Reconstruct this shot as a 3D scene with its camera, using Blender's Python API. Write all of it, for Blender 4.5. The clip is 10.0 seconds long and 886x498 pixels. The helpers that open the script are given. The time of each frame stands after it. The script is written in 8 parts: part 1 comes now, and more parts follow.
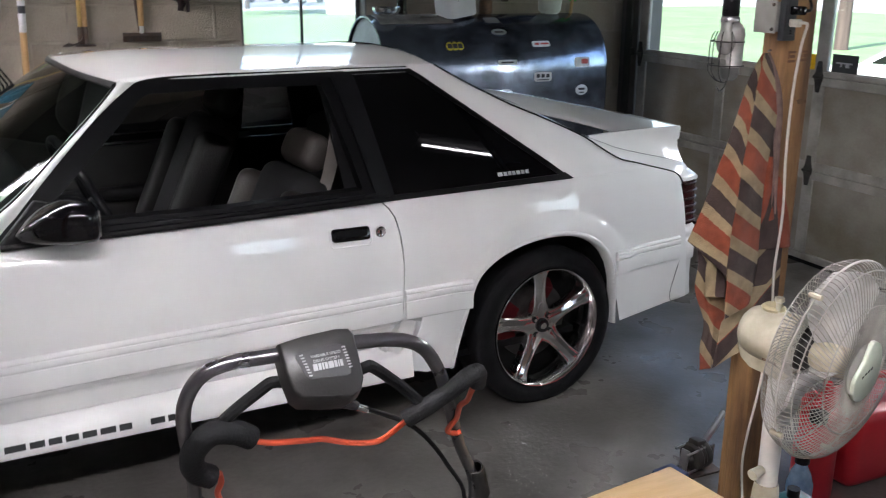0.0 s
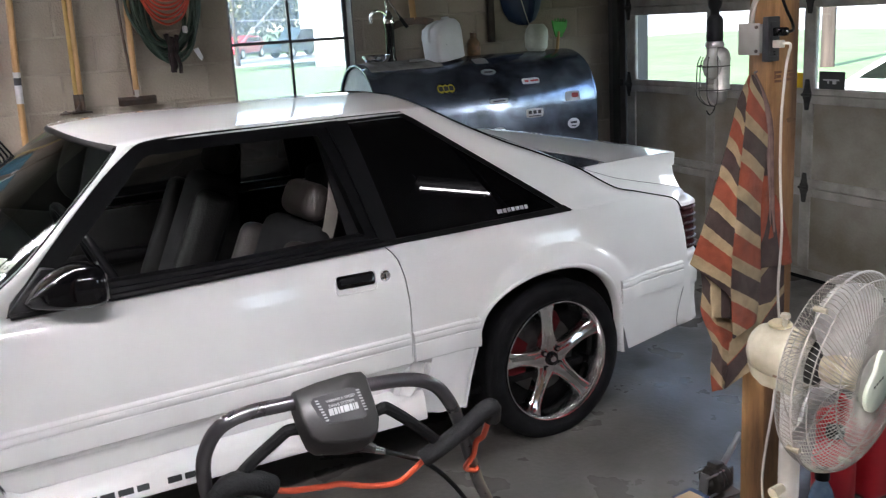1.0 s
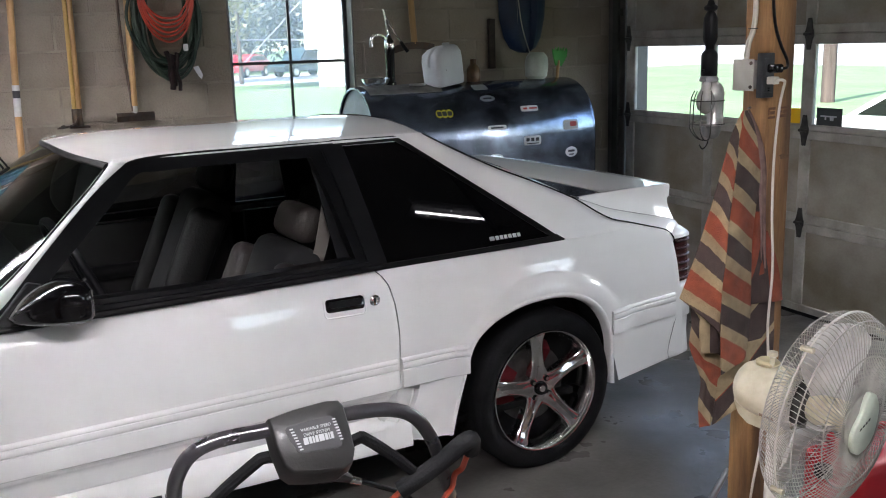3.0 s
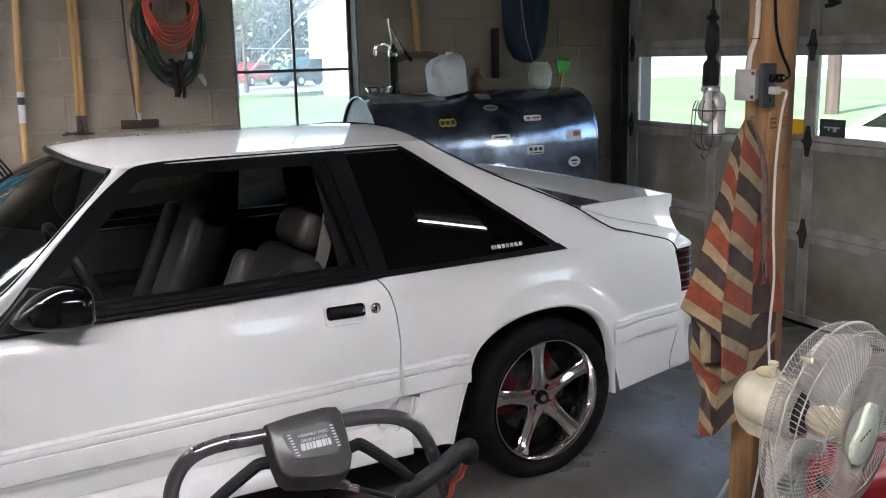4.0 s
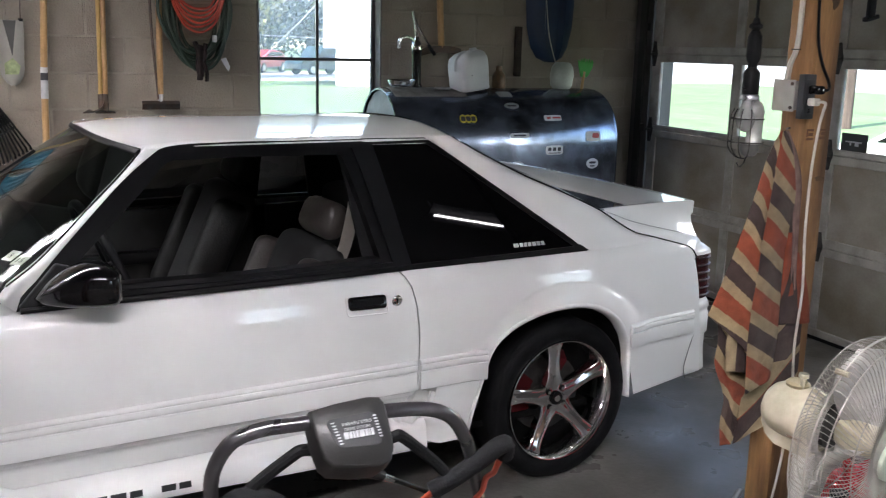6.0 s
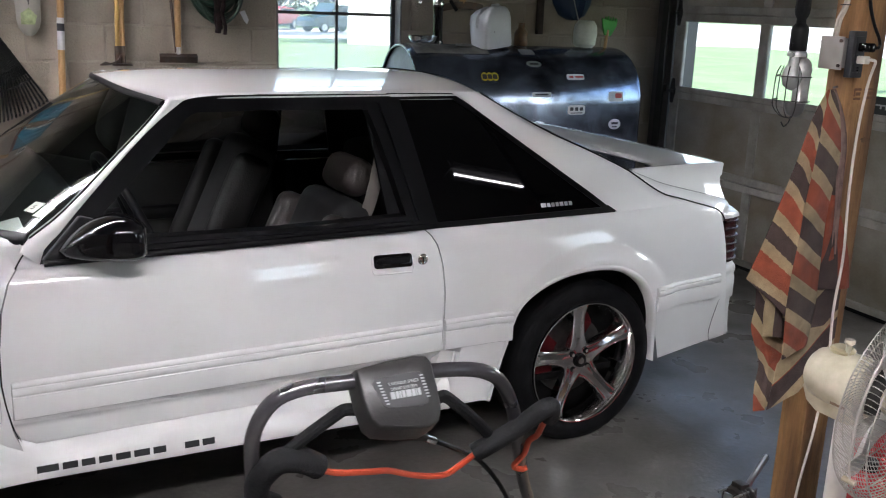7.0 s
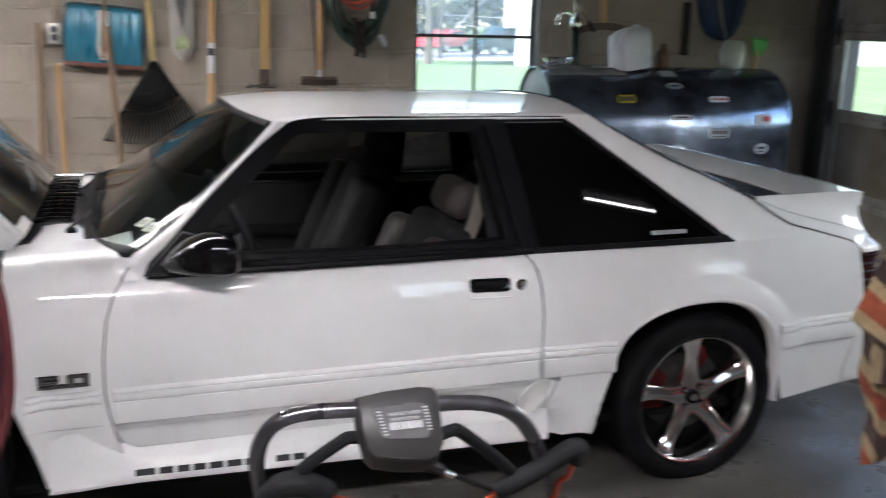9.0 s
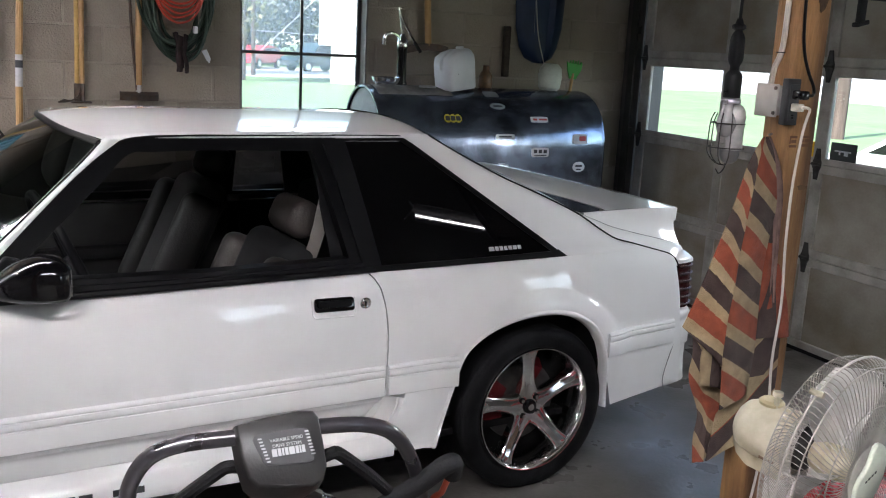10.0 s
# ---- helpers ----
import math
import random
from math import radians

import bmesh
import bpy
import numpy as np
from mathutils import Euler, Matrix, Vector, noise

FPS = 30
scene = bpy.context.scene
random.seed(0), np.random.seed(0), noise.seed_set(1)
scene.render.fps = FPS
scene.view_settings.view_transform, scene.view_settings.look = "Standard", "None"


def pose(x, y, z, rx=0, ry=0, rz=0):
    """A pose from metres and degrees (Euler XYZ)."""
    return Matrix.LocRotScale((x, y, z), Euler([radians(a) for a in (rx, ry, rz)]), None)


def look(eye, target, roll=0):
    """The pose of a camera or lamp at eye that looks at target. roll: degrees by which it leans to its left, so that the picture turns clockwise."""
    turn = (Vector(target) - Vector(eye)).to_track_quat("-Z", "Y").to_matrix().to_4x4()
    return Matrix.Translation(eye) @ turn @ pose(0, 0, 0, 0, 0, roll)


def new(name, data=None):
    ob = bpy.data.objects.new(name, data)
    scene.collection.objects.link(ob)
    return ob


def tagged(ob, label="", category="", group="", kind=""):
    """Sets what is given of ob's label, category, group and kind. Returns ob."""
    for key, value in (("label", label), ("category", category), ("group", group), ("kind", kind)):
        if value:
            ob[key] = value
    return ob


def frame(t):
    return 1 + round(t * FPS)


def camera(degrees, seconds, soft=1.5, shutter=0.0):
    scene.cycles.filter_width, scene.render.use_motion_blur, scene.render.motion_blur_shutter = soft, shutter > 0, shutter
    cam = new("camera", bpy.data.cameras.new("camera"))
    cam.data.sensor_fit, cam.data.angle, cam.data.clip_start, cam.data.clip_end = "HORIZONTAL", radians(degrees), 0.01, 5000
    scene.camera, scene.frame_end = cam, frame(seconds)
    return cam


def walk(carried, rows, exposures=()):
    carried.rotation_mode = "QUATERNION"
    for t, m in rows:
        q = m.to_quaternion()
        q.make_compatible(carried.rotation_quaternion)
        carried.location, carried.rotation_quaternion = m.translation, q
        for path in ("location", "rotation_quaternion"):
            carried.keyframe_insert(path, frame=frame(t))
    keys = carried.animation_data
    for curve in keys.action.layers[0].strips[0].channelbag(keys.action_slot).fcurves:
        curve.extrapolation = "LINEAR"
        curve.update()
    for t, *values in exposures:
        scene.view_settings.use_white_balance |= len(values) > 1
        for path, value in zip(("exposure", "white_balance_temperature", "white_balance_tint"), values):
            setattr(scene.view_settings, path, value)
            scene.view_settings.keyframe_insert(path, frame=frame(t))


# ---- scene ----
EXPO = 3.35
cam = camera(50.74, 10.0, soft=1.05, shutter=0.4)
PATH = [
    (0, (-1.778, -2.819, 1.602), (-0.966, -1.082, 1.035), 0.44),
    (0.5, (-1.786, -2.830, 1.604), (-0.935, -1.099, 1.078), -2.63),
    (1, (-1.791, -2.838, 1.603), (-0.972, -1.078, 1.122), -3.41),
    (1.5, (-1.778, -2.838, 1.608), (-1.013, -1.042, 1.173), -4.34),
    (2, (-1.758, -2.834, 1.604), (-0.970, -1.048, 1.168), -3.11),
    (2.5, (-1.763, -2.834, 1.609), (-0.939, -1.064, 1.171), -2.10),
    (4, (-1.757, -2.838, 1.604), (-0.932, -1.063, 1.191), -1.39),
    (4.5, (-1.729, -2.861, 1.602), (-0.903, -1.087, 1.192), -2.58),
    (5, (-1.722, -2.860, 1.599), (-0.891, -1.086, 1.195), -2.07),
    (5.5, (-1.744, -2.841, 1.602), (-0.904, -1.072, 1.197), -0.22),
    (5.7, (-1.774, -2.827, 1.602), (-0.942, -1.054, 1.197), 1.03),
    (6.8, (-1.890, -2.748, 1.598), (-1.090, -0.982, 1.107), 1.63),
    (7, (-1.854, -2.735, 1.579), (-1.057, -0.971, 1.076), 2.13),
    (7.5, (-1.762, -2.745, 1.591), (-1.290, -0.870, 1.079), -0.01),
    (8, (-1.686, -2.754, 1.579), (-1.375, -0.835, 1.108), -0.40),
    (8.5, (-1.653, -2.751, 1.566), (-1.417, -0.823, 1.090), -0.34),
    (9, (-1.636, -2.765, 1.585), (-1.172, -0.877, 1.115), 1.38),
    (9.5, (-1.689, -2.741, 1.588), (-0.905, -0.955, 1.146), 3.05),
    (10, (-1.718, -2.743, 1.588), (-0.884, -0.975, 1.168), 2.85),
]
walk(cam, [(t, look(eye, target, roll)) for t, eye, target, roll in PATH], exposures=[(0.0, EXPO - 0.03), (0.4, EXPO + 0.05), (1.0, EXPO + 0.06), (2.0, EXPO), (2.5, EXPO), (5.5, EXPO), (7.5, EXPO - 0.09), (8.6, EXPO - 0.09), (10.0, EXPO - 0.02)])

# ---- plan ----
WALL_Y = 2.905          # face of the block wall
DOOR_X = 2.308          # face of the overhead door
WEST_X, SOUTH_Y, CEIL_Z = -5.2, -5.0, 2.62
WIN_X0, WIN_X1, WIN_Z0, WIN_Z1 = -0.445, 0.345, 1.007, 2.227
CAR_TURN = 5.26

# ---- daylight ----
world = bpy.data.worlds.new("sky")
scene.world = world
world.use_nodes = True
wn = world.node_tree
sky = wn.nodes.new("ShaderNodeTexSky")
sky.sky_type = "NISHITA"
sky.sun_disc = False
sky.sun_elevation, sky.sun_rotation = radians(42), radians(200)
wn.nodes["Background"].inputs["Strength"].default_value = 0.085
wn.links.new(sky.outputs["Color"], wn.nodes["Background"].inputs["Color"])

sun_data = bpy.data.lights.new("sun", "SUN")
sun_data.energy, sun_data.angle, sun_data.color = 2.1, radians(2), (1.0, 0.96, 0.9)
sun = new("sun", sun_data)
sun.matrix_world = look((-14, 8, 13), (0, 14, 0))


def area_lamp(name, size_x, size_y, watts, m, colour=(1, 1, 1)):
    data = bpy.data.lights.new(name, "AREA")
    data.shape, data.size, data.size_y, data.energy, data.color = "RECTANGLE", size_x, size_y, watts, colour
    ob = new(name, data)
    ob.matrix_world = m
    return ob


# lamps standing in for sky light at the windows and the last door pane
area_lamp("window_daylight", 0.74, 0.16, 0.25, look((0.0, 3.09, 2.12), (0.0, 0.0, 0.9)), (0.93, 0.97, 1.0))
area_lamp("east_window_daylight", 0.60, 0.44, 0.55, look((2.42, -2.55, 1.47), (0.0, -2.2, 1.1)), (0.88, 0.94, 1.0))
# added lamp at an unseen pane, aimed down to brighten the floor
area_lamp("door_pane_fill", 0.70, 0.40, 1.7, look((2.345, -0.17, 1.33), (0.8, -0.35, 0.0)), (0.97, 0.98, 1.0))
area_lamp("south_window_daylight", 0.55, 0.72, 0.5, look((1.15, -5.12, 1.9), (0.3, 0.0, 1.0)), (0.86, 0.93, 1.0))

# ---- materials ----
def mat(name, colour, rough=0.5, metal=0.0, vary=0.12, scale=6.0, fine=60.0, bump=0.0, coat=0.0, coat_rough=0.03,
        second=None, blend=0.0, per_piece=0.0, rough_vary=0.1, spec=0.5, sheen=0.0, stretch=(1, 1, 1)):
    """A surface of one colour that drifts towards a second one in coarse stains and in a fine grain."""
    m = bpy.data.materials.new(name)
    m.use_nodes = True
    t = m.node_tree
    n, l = t.nodes, t.links
    b = n["Principled BSDF"]
    tc, mp = n.new("ShaderNodeTexCoord"), n.new("ShaderNodeMapping")
    l.new(tc.outputs["Object"], mp.inputs["Vector"])
    mp.inputs["Scale"].default_value = stretch
    if per_piece:
        info, add = n.new("ShaderNodeObjectInfo"), n.new("ShaderNodeVectorMath")
        comb = n.new("ShaderNodeVectorMath")
        comb.operation = "SCALE"
        comb.inputs[0].default_value = (17.0, 9.0, 23.0)
        l.new(info.outputs["Random"], comb.inputs["Scale"])
        l.new(tc.outputs["Object"], add.inputs[0])
        l.new(comb.outputs["Vector"], add.inputs[1])
        l.new(add.outputs["Vector"], mp.inputs["Vector"])
    big, small = n.new("ShaderNodeTexNoise"), n.new("ShaderNodeTexNoise")
    for node, s, d in ((big, scale, 6), (small, fine, 3)):
        node.inputs["Scale"].default_value, node.inputs["Detail"].default_value = s, d
        l.new(mp.outputs["Vector"], node.inputs["Vector"])
    ramp = n.new("ShaderNodeValToRGB")
    ramp.color_ramp.elements[0].position, ramp.color_ramp.elements[1].position = 0.35, 0.68
    l.new(big.outputs["Fac"], ramp.inputs["Fac"])
    c1 = (*colour, 1)
    c2 = (*(second or tuple(max(0, c * (1 - vary * 2.2)) for c in colour)), 1)
    mix = n.new("ShaderNodeMix")
    mix.data_type = "RGBA"
    mix.inputs["A"].default_value, mix.inputs["B"].default_value = c1, c2
    if second and blend:
        sc = n.new("ShaderNodeMath")
        sc.operation = "MULTIPLY"
        sc.inputs[1].default_value = blend
        l.new(ramp.outputs["Color"], sc.inputs[0])
        l.new(sc.outputs[0], mix.inputs["Factor"])
    else:
        l.new(ramp.outputs["Color"], mix.inputs["Factor"])
    hsv = n.new("ShaderNodeHueSaturation")
    val = n.new("ShaderNodeMapRange")
    val.inputs["To Min"].default_value, val.inputs["To Max"].default_value = 1 - vary, 1 + vary
    l.new(small.outputs["Fac"], val.inputs["Value"])
    l.new(mix.outputs["Result"], hsv.inputs["Color"])
    if per_piece:
        pr, mul = n.new("ShaderNodeMapRange"), n.new("ShaderNodeMath")
        pr.inputs["To Min"].default_value, pr.inputs["To Max"].default_value = 1 - per_piece, 1 + per_piece
        l.new(info.outputs["Random"], pr.inputs["Value"])
        mul.operation = "MULTIPLY"
        l.new(val.outputs["Result"], mul.inputs[0])
        l.new(pr.outputs["Result"], mul.inputs[1])
        l.new(mul.outputs[0], hsv.inputs["Value"])
    else:
        l.new(val.outputs["Result"], hsv.inputs["Value"])
    l.new(hsv.outputs["Color"], b.inputs["Base Color"])
    rr = n.new("ShaderNodeMapRange")
    rr.inputs["To Min"].default_value, rr.inputs["To Max"].default_value = max(0.0, rough - rough_vary), min(1.0, rough + rough_vary)
    l.new(big.outputs["Fac"], rr.inputs["Value"])
    l.new(rr.outputs["Result"], b.inputs["Roughness"])
    b.inputs["Metallic"].default_value = metal
    b.inputs["Specular IOR Level"].default_value = spec
    b.inputs["Coat Weight"].default_value, b.inputs["Coat Roughness"].default_value = coat, coat_rough
    b.inputs["Sheen Weight"].default_value = sheen
    if bump:
        bp = n.new("ShaderNodeBump")
        bp.inputs["Strength"].default_value, bp.inputs["Distance"].default_value = bump, 0.01
        l.new(small.outputs["Fac"], bp.inputs["Height"])
        l.new(bp.outputs["Normal"], b.inputs["Normal"])
    return m


def glass(name, colour, rough=0.0, clear=1.0, ior=1.45):
    m = bpy.data.materials.new(name)
    m.use_nodes = True
    b = m.node_tree.nodes["Principled BSDF"]
    b.inputs["Base Color"].default_value = (*colour, 1)
    b.inputs["Roughness"].default_value, b.inputs["IOR"].default_value = rough, ior
    b.inputs["Transmission Weight"].default_value = clear
    return m


def glow(name, colour, strength):
    m = bpy.data.materials.new(name)
    m.use_nodes = True
    b = m.node_tree.nodes["Principled BSDF"]
    b.inputs["Base Color"].default_value = (0.8, 0.8, 0.8, 1)
    b.inputs["Emission Color"].default_value, b.inputs["Emission Strength"].default_value = (*colour, 1), strength
    return m


PAINT = mat("white_car_paint", (0.80, 0.80, 0.795), 0.38, vary=0.015, scale=1.5, fine=900, coat=1.0, coat_rough=0.02, rough_vary=0.05, spec=0.08)
PAINT_DULL = mat("white_urethane", (0.74, 0.74, 0.73), 0.42, vary=0.03, scale=5, coat=0.5, coat_rough=0.12, second=(0.6, 0.6, 0.58), blend=0.35)
PAINT_BLACK = mat("black_car_paint", (0.006, 0.006, 0.008), 0.3, vary=0.1, coat=1.0, coat_rough=0.02, spec=0.05)
TRIM = mat("black_rubber_trim", (0.007, 0.007, 0.008), 0.42, spec=0.13, vary=0.15, fine=200, bump=0.05)
TRIM_GLOSS = mat("gloss_black_plastic", (0.005, 0.005, 0.006), 0.12, vary=0.05, rough_vary=0.02)
RUBBER = mat("tyre_rubber", (0.010, 0.010, 0.011), 0.62, spec=0.12, vary=0.2, scale=14, fine=150, bump=0.15)
CHROME = mat("polished_alloy", (0.90, 0.89, 0.88), 0.10, metal=1.0, vary=0.03, rough_vary=0.05)
STEEL = mat("bare_steel", (0.55, 0.55, 0.56), 0.3, metal=1.0, vary=0.1)
BRAKE_RED = mat("red_caliper_paint", (0.095, 0.004, 0.007), 0.6, vary=0.12, spec=0.2)
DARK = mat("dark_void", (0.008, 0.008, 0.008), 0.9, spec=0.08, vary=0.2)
TINT = glass("tinted_glass", (0.025, 0.027, 0.027), clear=1.0)
SCREEN_GLASS = glass("windscreen_glass", (0.30, 0.39, 0.33), ior=1.33)


def dusty(name, film, scale=6.0):
    """Window glass with a thin, uneven pale film mixed in as haze over the view."""
    m = glass(name, (0.95, 0.97, 0.97), ior=1.2)
    n, l = m.node_tree.nodes, m.node_tree.links
    veil, noise, spread, mix = (n.new("ShaderNode" + k) for k in ("BsdfTranslucent", "TexNoise", "MapRange", "MixShader"))
    veil.inputs["Color"].default_value = (0.80, 0.84, 0.92, 1)
    noise.inputs["Scale"].default_value, noise.inputs["Detail"].default_value = scale, 5
    spread.inputs["To Min"].default_value, spread.inputs["To Max"].default_value = film * 0.5, film * 1.5
    tc = n.new("ShaderNodeTexCoord")
    l.new(tc.outputs["Object"], noise.inputs["Vector"])
    l.new(noise.outputs["Fac"], spread.inputs["Value"])
    l.new(spread.outputs["Result"], mix.inputs[0])
    l.new(n["Principled BSDF"].outputs[0], mix.inputs[1])
    l.new(veil.outputs[0], mix.inputs[2])
    l.new(mix.outputs[0], n["Material Output"].inputs["Surface"])
    return m


HAZY_GLASS = dusty("hazy_window_glass", 0.16)
CLEAR = glass("window_glass", (0.95, 0.97, 0.97), ior=1.2)
ALLOY = mat("polished_alloy", (0.86, 0.85, 0.84), 0.14, metal=1.0, vary=0.05, rough_vary=0.06)
# near seat's cover lightened for light through the windscreen, far one much darker
SEAT_FAR = mat("far_seat_leather", (0.012, 0.0115, 0.011), 0.5, vary=0.12, fine=120, bump=0.1)
SEAT = mat("near_seat_leather", (0.066, 0.056, 0.051), 0.42, vary=0.12, scale=9, fine=120, bump=0.12)
SEAT_DARK = mat("charcoal_cloth", (0.020, 0.020, 0.021), 0.85, vary=0.2, fine=300, bump=0.1)
CABIN = mat("cabin_plastic", (0.010, 0.010, 0.011), 0.6, spec=0.2, vary=0.15, fine=250, bump=0.08)
CABIN_GREY = mat("grey_door_card", (0.04, 0.039, 0.038), 0.65, vary=0.12)
BELT = mat("belt_webbing", (0.32, 0.29, 0.26), 0.75, vary=0.1)
RED_LENS = mat("red_tail_lens", (0.040, 0.003, 0.005), 0.25, vary=0.1, spec=0.3)
BLOCK = mat("grey_block", (0.295, 0.255, 0.208), 0.93, vary=0.10, scale=5, fine=95, bump=0.55, per_piece=0.085, second=(0.24, 0.205, 0.166), blend=0.7)
MORTAR = mat("mortar", (0.32, 0.28, 0.232), 0.95, vary=0.12, scale=8, fine=120, bump=0.5)
CONCRETE = mat("floor_concrete", (0.152, 0.144, 0.135), 0.33, vary=0.2, scale=3.1, fine=46, bump=0.14, second=(0.088, 0.081, 0.073), blend=1.0, rough_vary=0.3)
DOOR_PANEL = mat("grimy_door_panel", (0.38, 0.355, 0.305), 0.6, vary=0.12, scale=3.0, fine=70, bump=0.10, second=(0.21, 0.178, 0.122), blend=0.9, stretch=(1, 0.8, 1.1))
DOOR_TRIM = mat("chalky_door_rail", (0.46, 0.44, 0.40), 0.7, vary=0.14, scale=7, fine=80, bump=0.12, second=(0.22, 0.20, 0.17), blend=0.75)
IRON = mat("rusty_hinge_iron", (0.07, 0.066, 0.063), 0.6, metal=0.5, vary=0.25, scale=20)
WOOD = mat("fir_post", (0.30, 0.158, 0.060), 0.66, vary=0.32, scale=2.2, fine=26, bump=0.28, second=(0.085, 0.040, 0.018), blend=0.95, stretch=(7, 7, 0.9))
HANDLE_WOOD = mat("ash_handle", (0.47, 0.29, 0.125), 0.5, vary=0.12, scale=4, fine=30, second=(0.33, 0.18, 0.07), blend=0.6, stretch=(8, 8, 0.7))
OLD_WOOD = mat("grey_brown_handle", (0.20, 0.135, 0.085), 0.7, vary=0.2, scale=4, fine=30, second=(0.12, 0.08, 0.05), blend=0.7, stretch=(8, 8, 0.7))
PLY = mat("pine_board", (0.62, 0.44, 0.24), 0.55, vary=0.1, scale=3, fine=25, second=(0.46, 0.29, 0.13), blend=0.6, stretch=(1.2, 9, 9))
CEIL = mat("ceiling_board", (0.05, 0.043, 0.036), 0.85, vary=0.06, scale=2, bump=0.05)
PLAIN_WALL = mat("painted_wall", (0.17, 0.16, 0.145), 0.85, vary=0.08, scale=2, bump=0.1)
TANK = mat("tank_black_paint", (0.30, 0.355, 0.47), 0.21, metal=0.85, vary=0.2, scale=6, fine=60, bump=0.03, second=(0.05, 0.056, 0.072), blend=1.0, rough_vary=0.10)
TANK_END = mat("tank_grey_end", (0.22, 0.25, 0.28), 0.5, vary=0.12, scale=8)

# ---- mesh helpers ----
ORIGIN = {}


def link(name, bm, material, smooth=None):
    bmesh.ops.recalc_face_normals(bm, faces=bm.faces)
    me = bpy.data.meshes.new(name)
    bm.to_mesh(me)
    bm.free()
    for m in material if isinstance(material, (list, tuple)) else (material,):
        me.materials.append(m)
    if smooth:
        me.polygons.foreach_set("use_smooth", [True] * len(me.polygons))
        me.set_sharp_from_angle(angle=radians(smooth))
    return new(name, me)


def thing(name, base, label, category, group="", turn=0.0, kind=""):
    """An Empty at its base; its parts are given in the place's coordinates (or the thing's own, if it is turned)."""
    ob = new(name)
    ob.empty_display_size = 0.1
    ob.matrix_basis = pose(*base, 0, 0, turn)
    ORIGIN[ob.name] = Vector(base)
    return tagged(ob, label, category, group, kind)


def part(name, bm, material, parent, label="", smooth=35, kind=""):
    origin = ORIGIN[parent.name]
    bmesh.ops.translate(bm, verts=bm.verts, vec=-origin)
    ob = link(name, bm, material, smooth)
    ob.parent = parent
    ORIGIN[ob.name] = origin
    return tagged(ob, label, kind=kind)


def solid(name, bm, material, label, category="", group="", kind="", smooth=35):
    return tagged(link(name, bm, material, smooth), label, category, group, kind)


def box(x0, x1, y0, y1, z0, z1, bevel=0.0, bm=None, segments=2):
    bm = bm or bmesh.new()
    got = bmesh.ops.create_cube(bm, size=1.0)["verts"]
    bmesh.ops.scale(bm, verts=got, vec=(x1 - x0, y1 - y0, z1 - z0))
    bmesh.ops.translate(bm, verts=got, vec=((x0 + x1) / 2, (y0 + y1) / 2, (z0 + z1) / 2))
    if bevel:
        edges = list({e for v in got for e in v.link_edges})
        bmesh.ops.bevel(bm, geom=edges, offset=bevel, segments=segments, profile=0.5, affect="EDGES")
    return bm


def moved(bm, m):
    bmesh.ops.transform(bm, matrix=m, verts=bm.verts)
    return bm


def spun(profile, axis_from, axis_to, steps=24, bm=None, closed=False):
    """A turned solid: profile rows of (distance along the axis, radius)."""
    bm = bm or bmesh.new()
    a, b = Vector(axis_from), Vector(axis_to)
    d = (b - a).normalized()
    u = d.orthogonal().normalized()
    v = d.cross(u)
    rings = []
    for s, r in profile:
        if r < 1e-6:
            rings.append([bm.verts.new(a + d * s)])
        else:
            rings.append([bm.verts.new(a + d * s + r * (math.cos(2 * math.pi * k / steps) * u + math.sin(2 * math.pi * k / steps) * v)) for k in range(steps)])
    pairs = list(zip(rings, rings[1:]))
    if closed:
        pairs.append((rings[-1], rings[0]))
    for p, q in pairs:
        for k in range(steps):
            k2 = (k + 1) % steps
            c = [p[k % len(p)], p[k2 % len(p)], q[k2 % len(q)], q[k % len(q)]]
            c = list(dict.fromkeys(c))
            if len(c) > 2:
                bm.faces.new(c)
    return bm


def rod(a, b, r, r2=None, steps=12, bm=None):
    n = (Vector(b) - Vector(a)).length
    return spun([(0, 0), (0, r), (n, r if r2 is None else r2), (n, 0)], a, b, steps, bm)


def curve_points(points, per=6):
    """A smooth line through the points."""
    p = [Vector(q) for q in points]
    p = [2 * p[0] - p[1]] + p + [2 * p[-1] - p[-2]]
    out = []
    for i in range(1, len(p) - 2):
        for k in range(per):
            t = k / per
            a, b, c, d = p[i - 1], p[i], p[i + 1], p[i + 2]
            out.append(0.5 * (2 * b + (c - a) * t + (2 * a - 5 * b + 4 * c - d) * t * t + (3 * b - a - 3 * c + d) * t ** 3))
    return out + [p[-2]]


def tube(points, r, steps=8, per=6, bm=None, flat=1.0, radii=None, smooth_line=True):
    """A pipe along a smooth line; flat squeezes its section."""
    bm = bm or bmesh.new()
    line = curve_points(points, per) if smooth_line else [Vector(q) for q in points]
    rings, u = [], None
    for i, q in enumerate(line):
        d = (line[min(i + 1, len(line) - 1)] - line[max(i - 1, 0)]).normalized()
        u = (u - d * u.dot(d)) if u else d.orthogonal()
        u.normalize()
        v = d.cross(u)
        rr = r if radii is None else radii[0] + (radii[1] - radii[0]) * i / (len(line) - 1)
        rings.append([bm.verts.new(q + rr * (math.cos(2 * math.pi * k / steps) * u + flat * math.sin(2 * math.pi * k / steps) * v)) for k in range(steps)])
    for p, q in zip(rings, rings[1:]):
        for k in range(steps):
            bm.faces.new((p[k], p[(k + 1) % steps], q[(k + 1) % steps], q[k]))
    bm.faces.new(rings[0][::-1])
    bm.faces.new(rings[-1])
    return bm


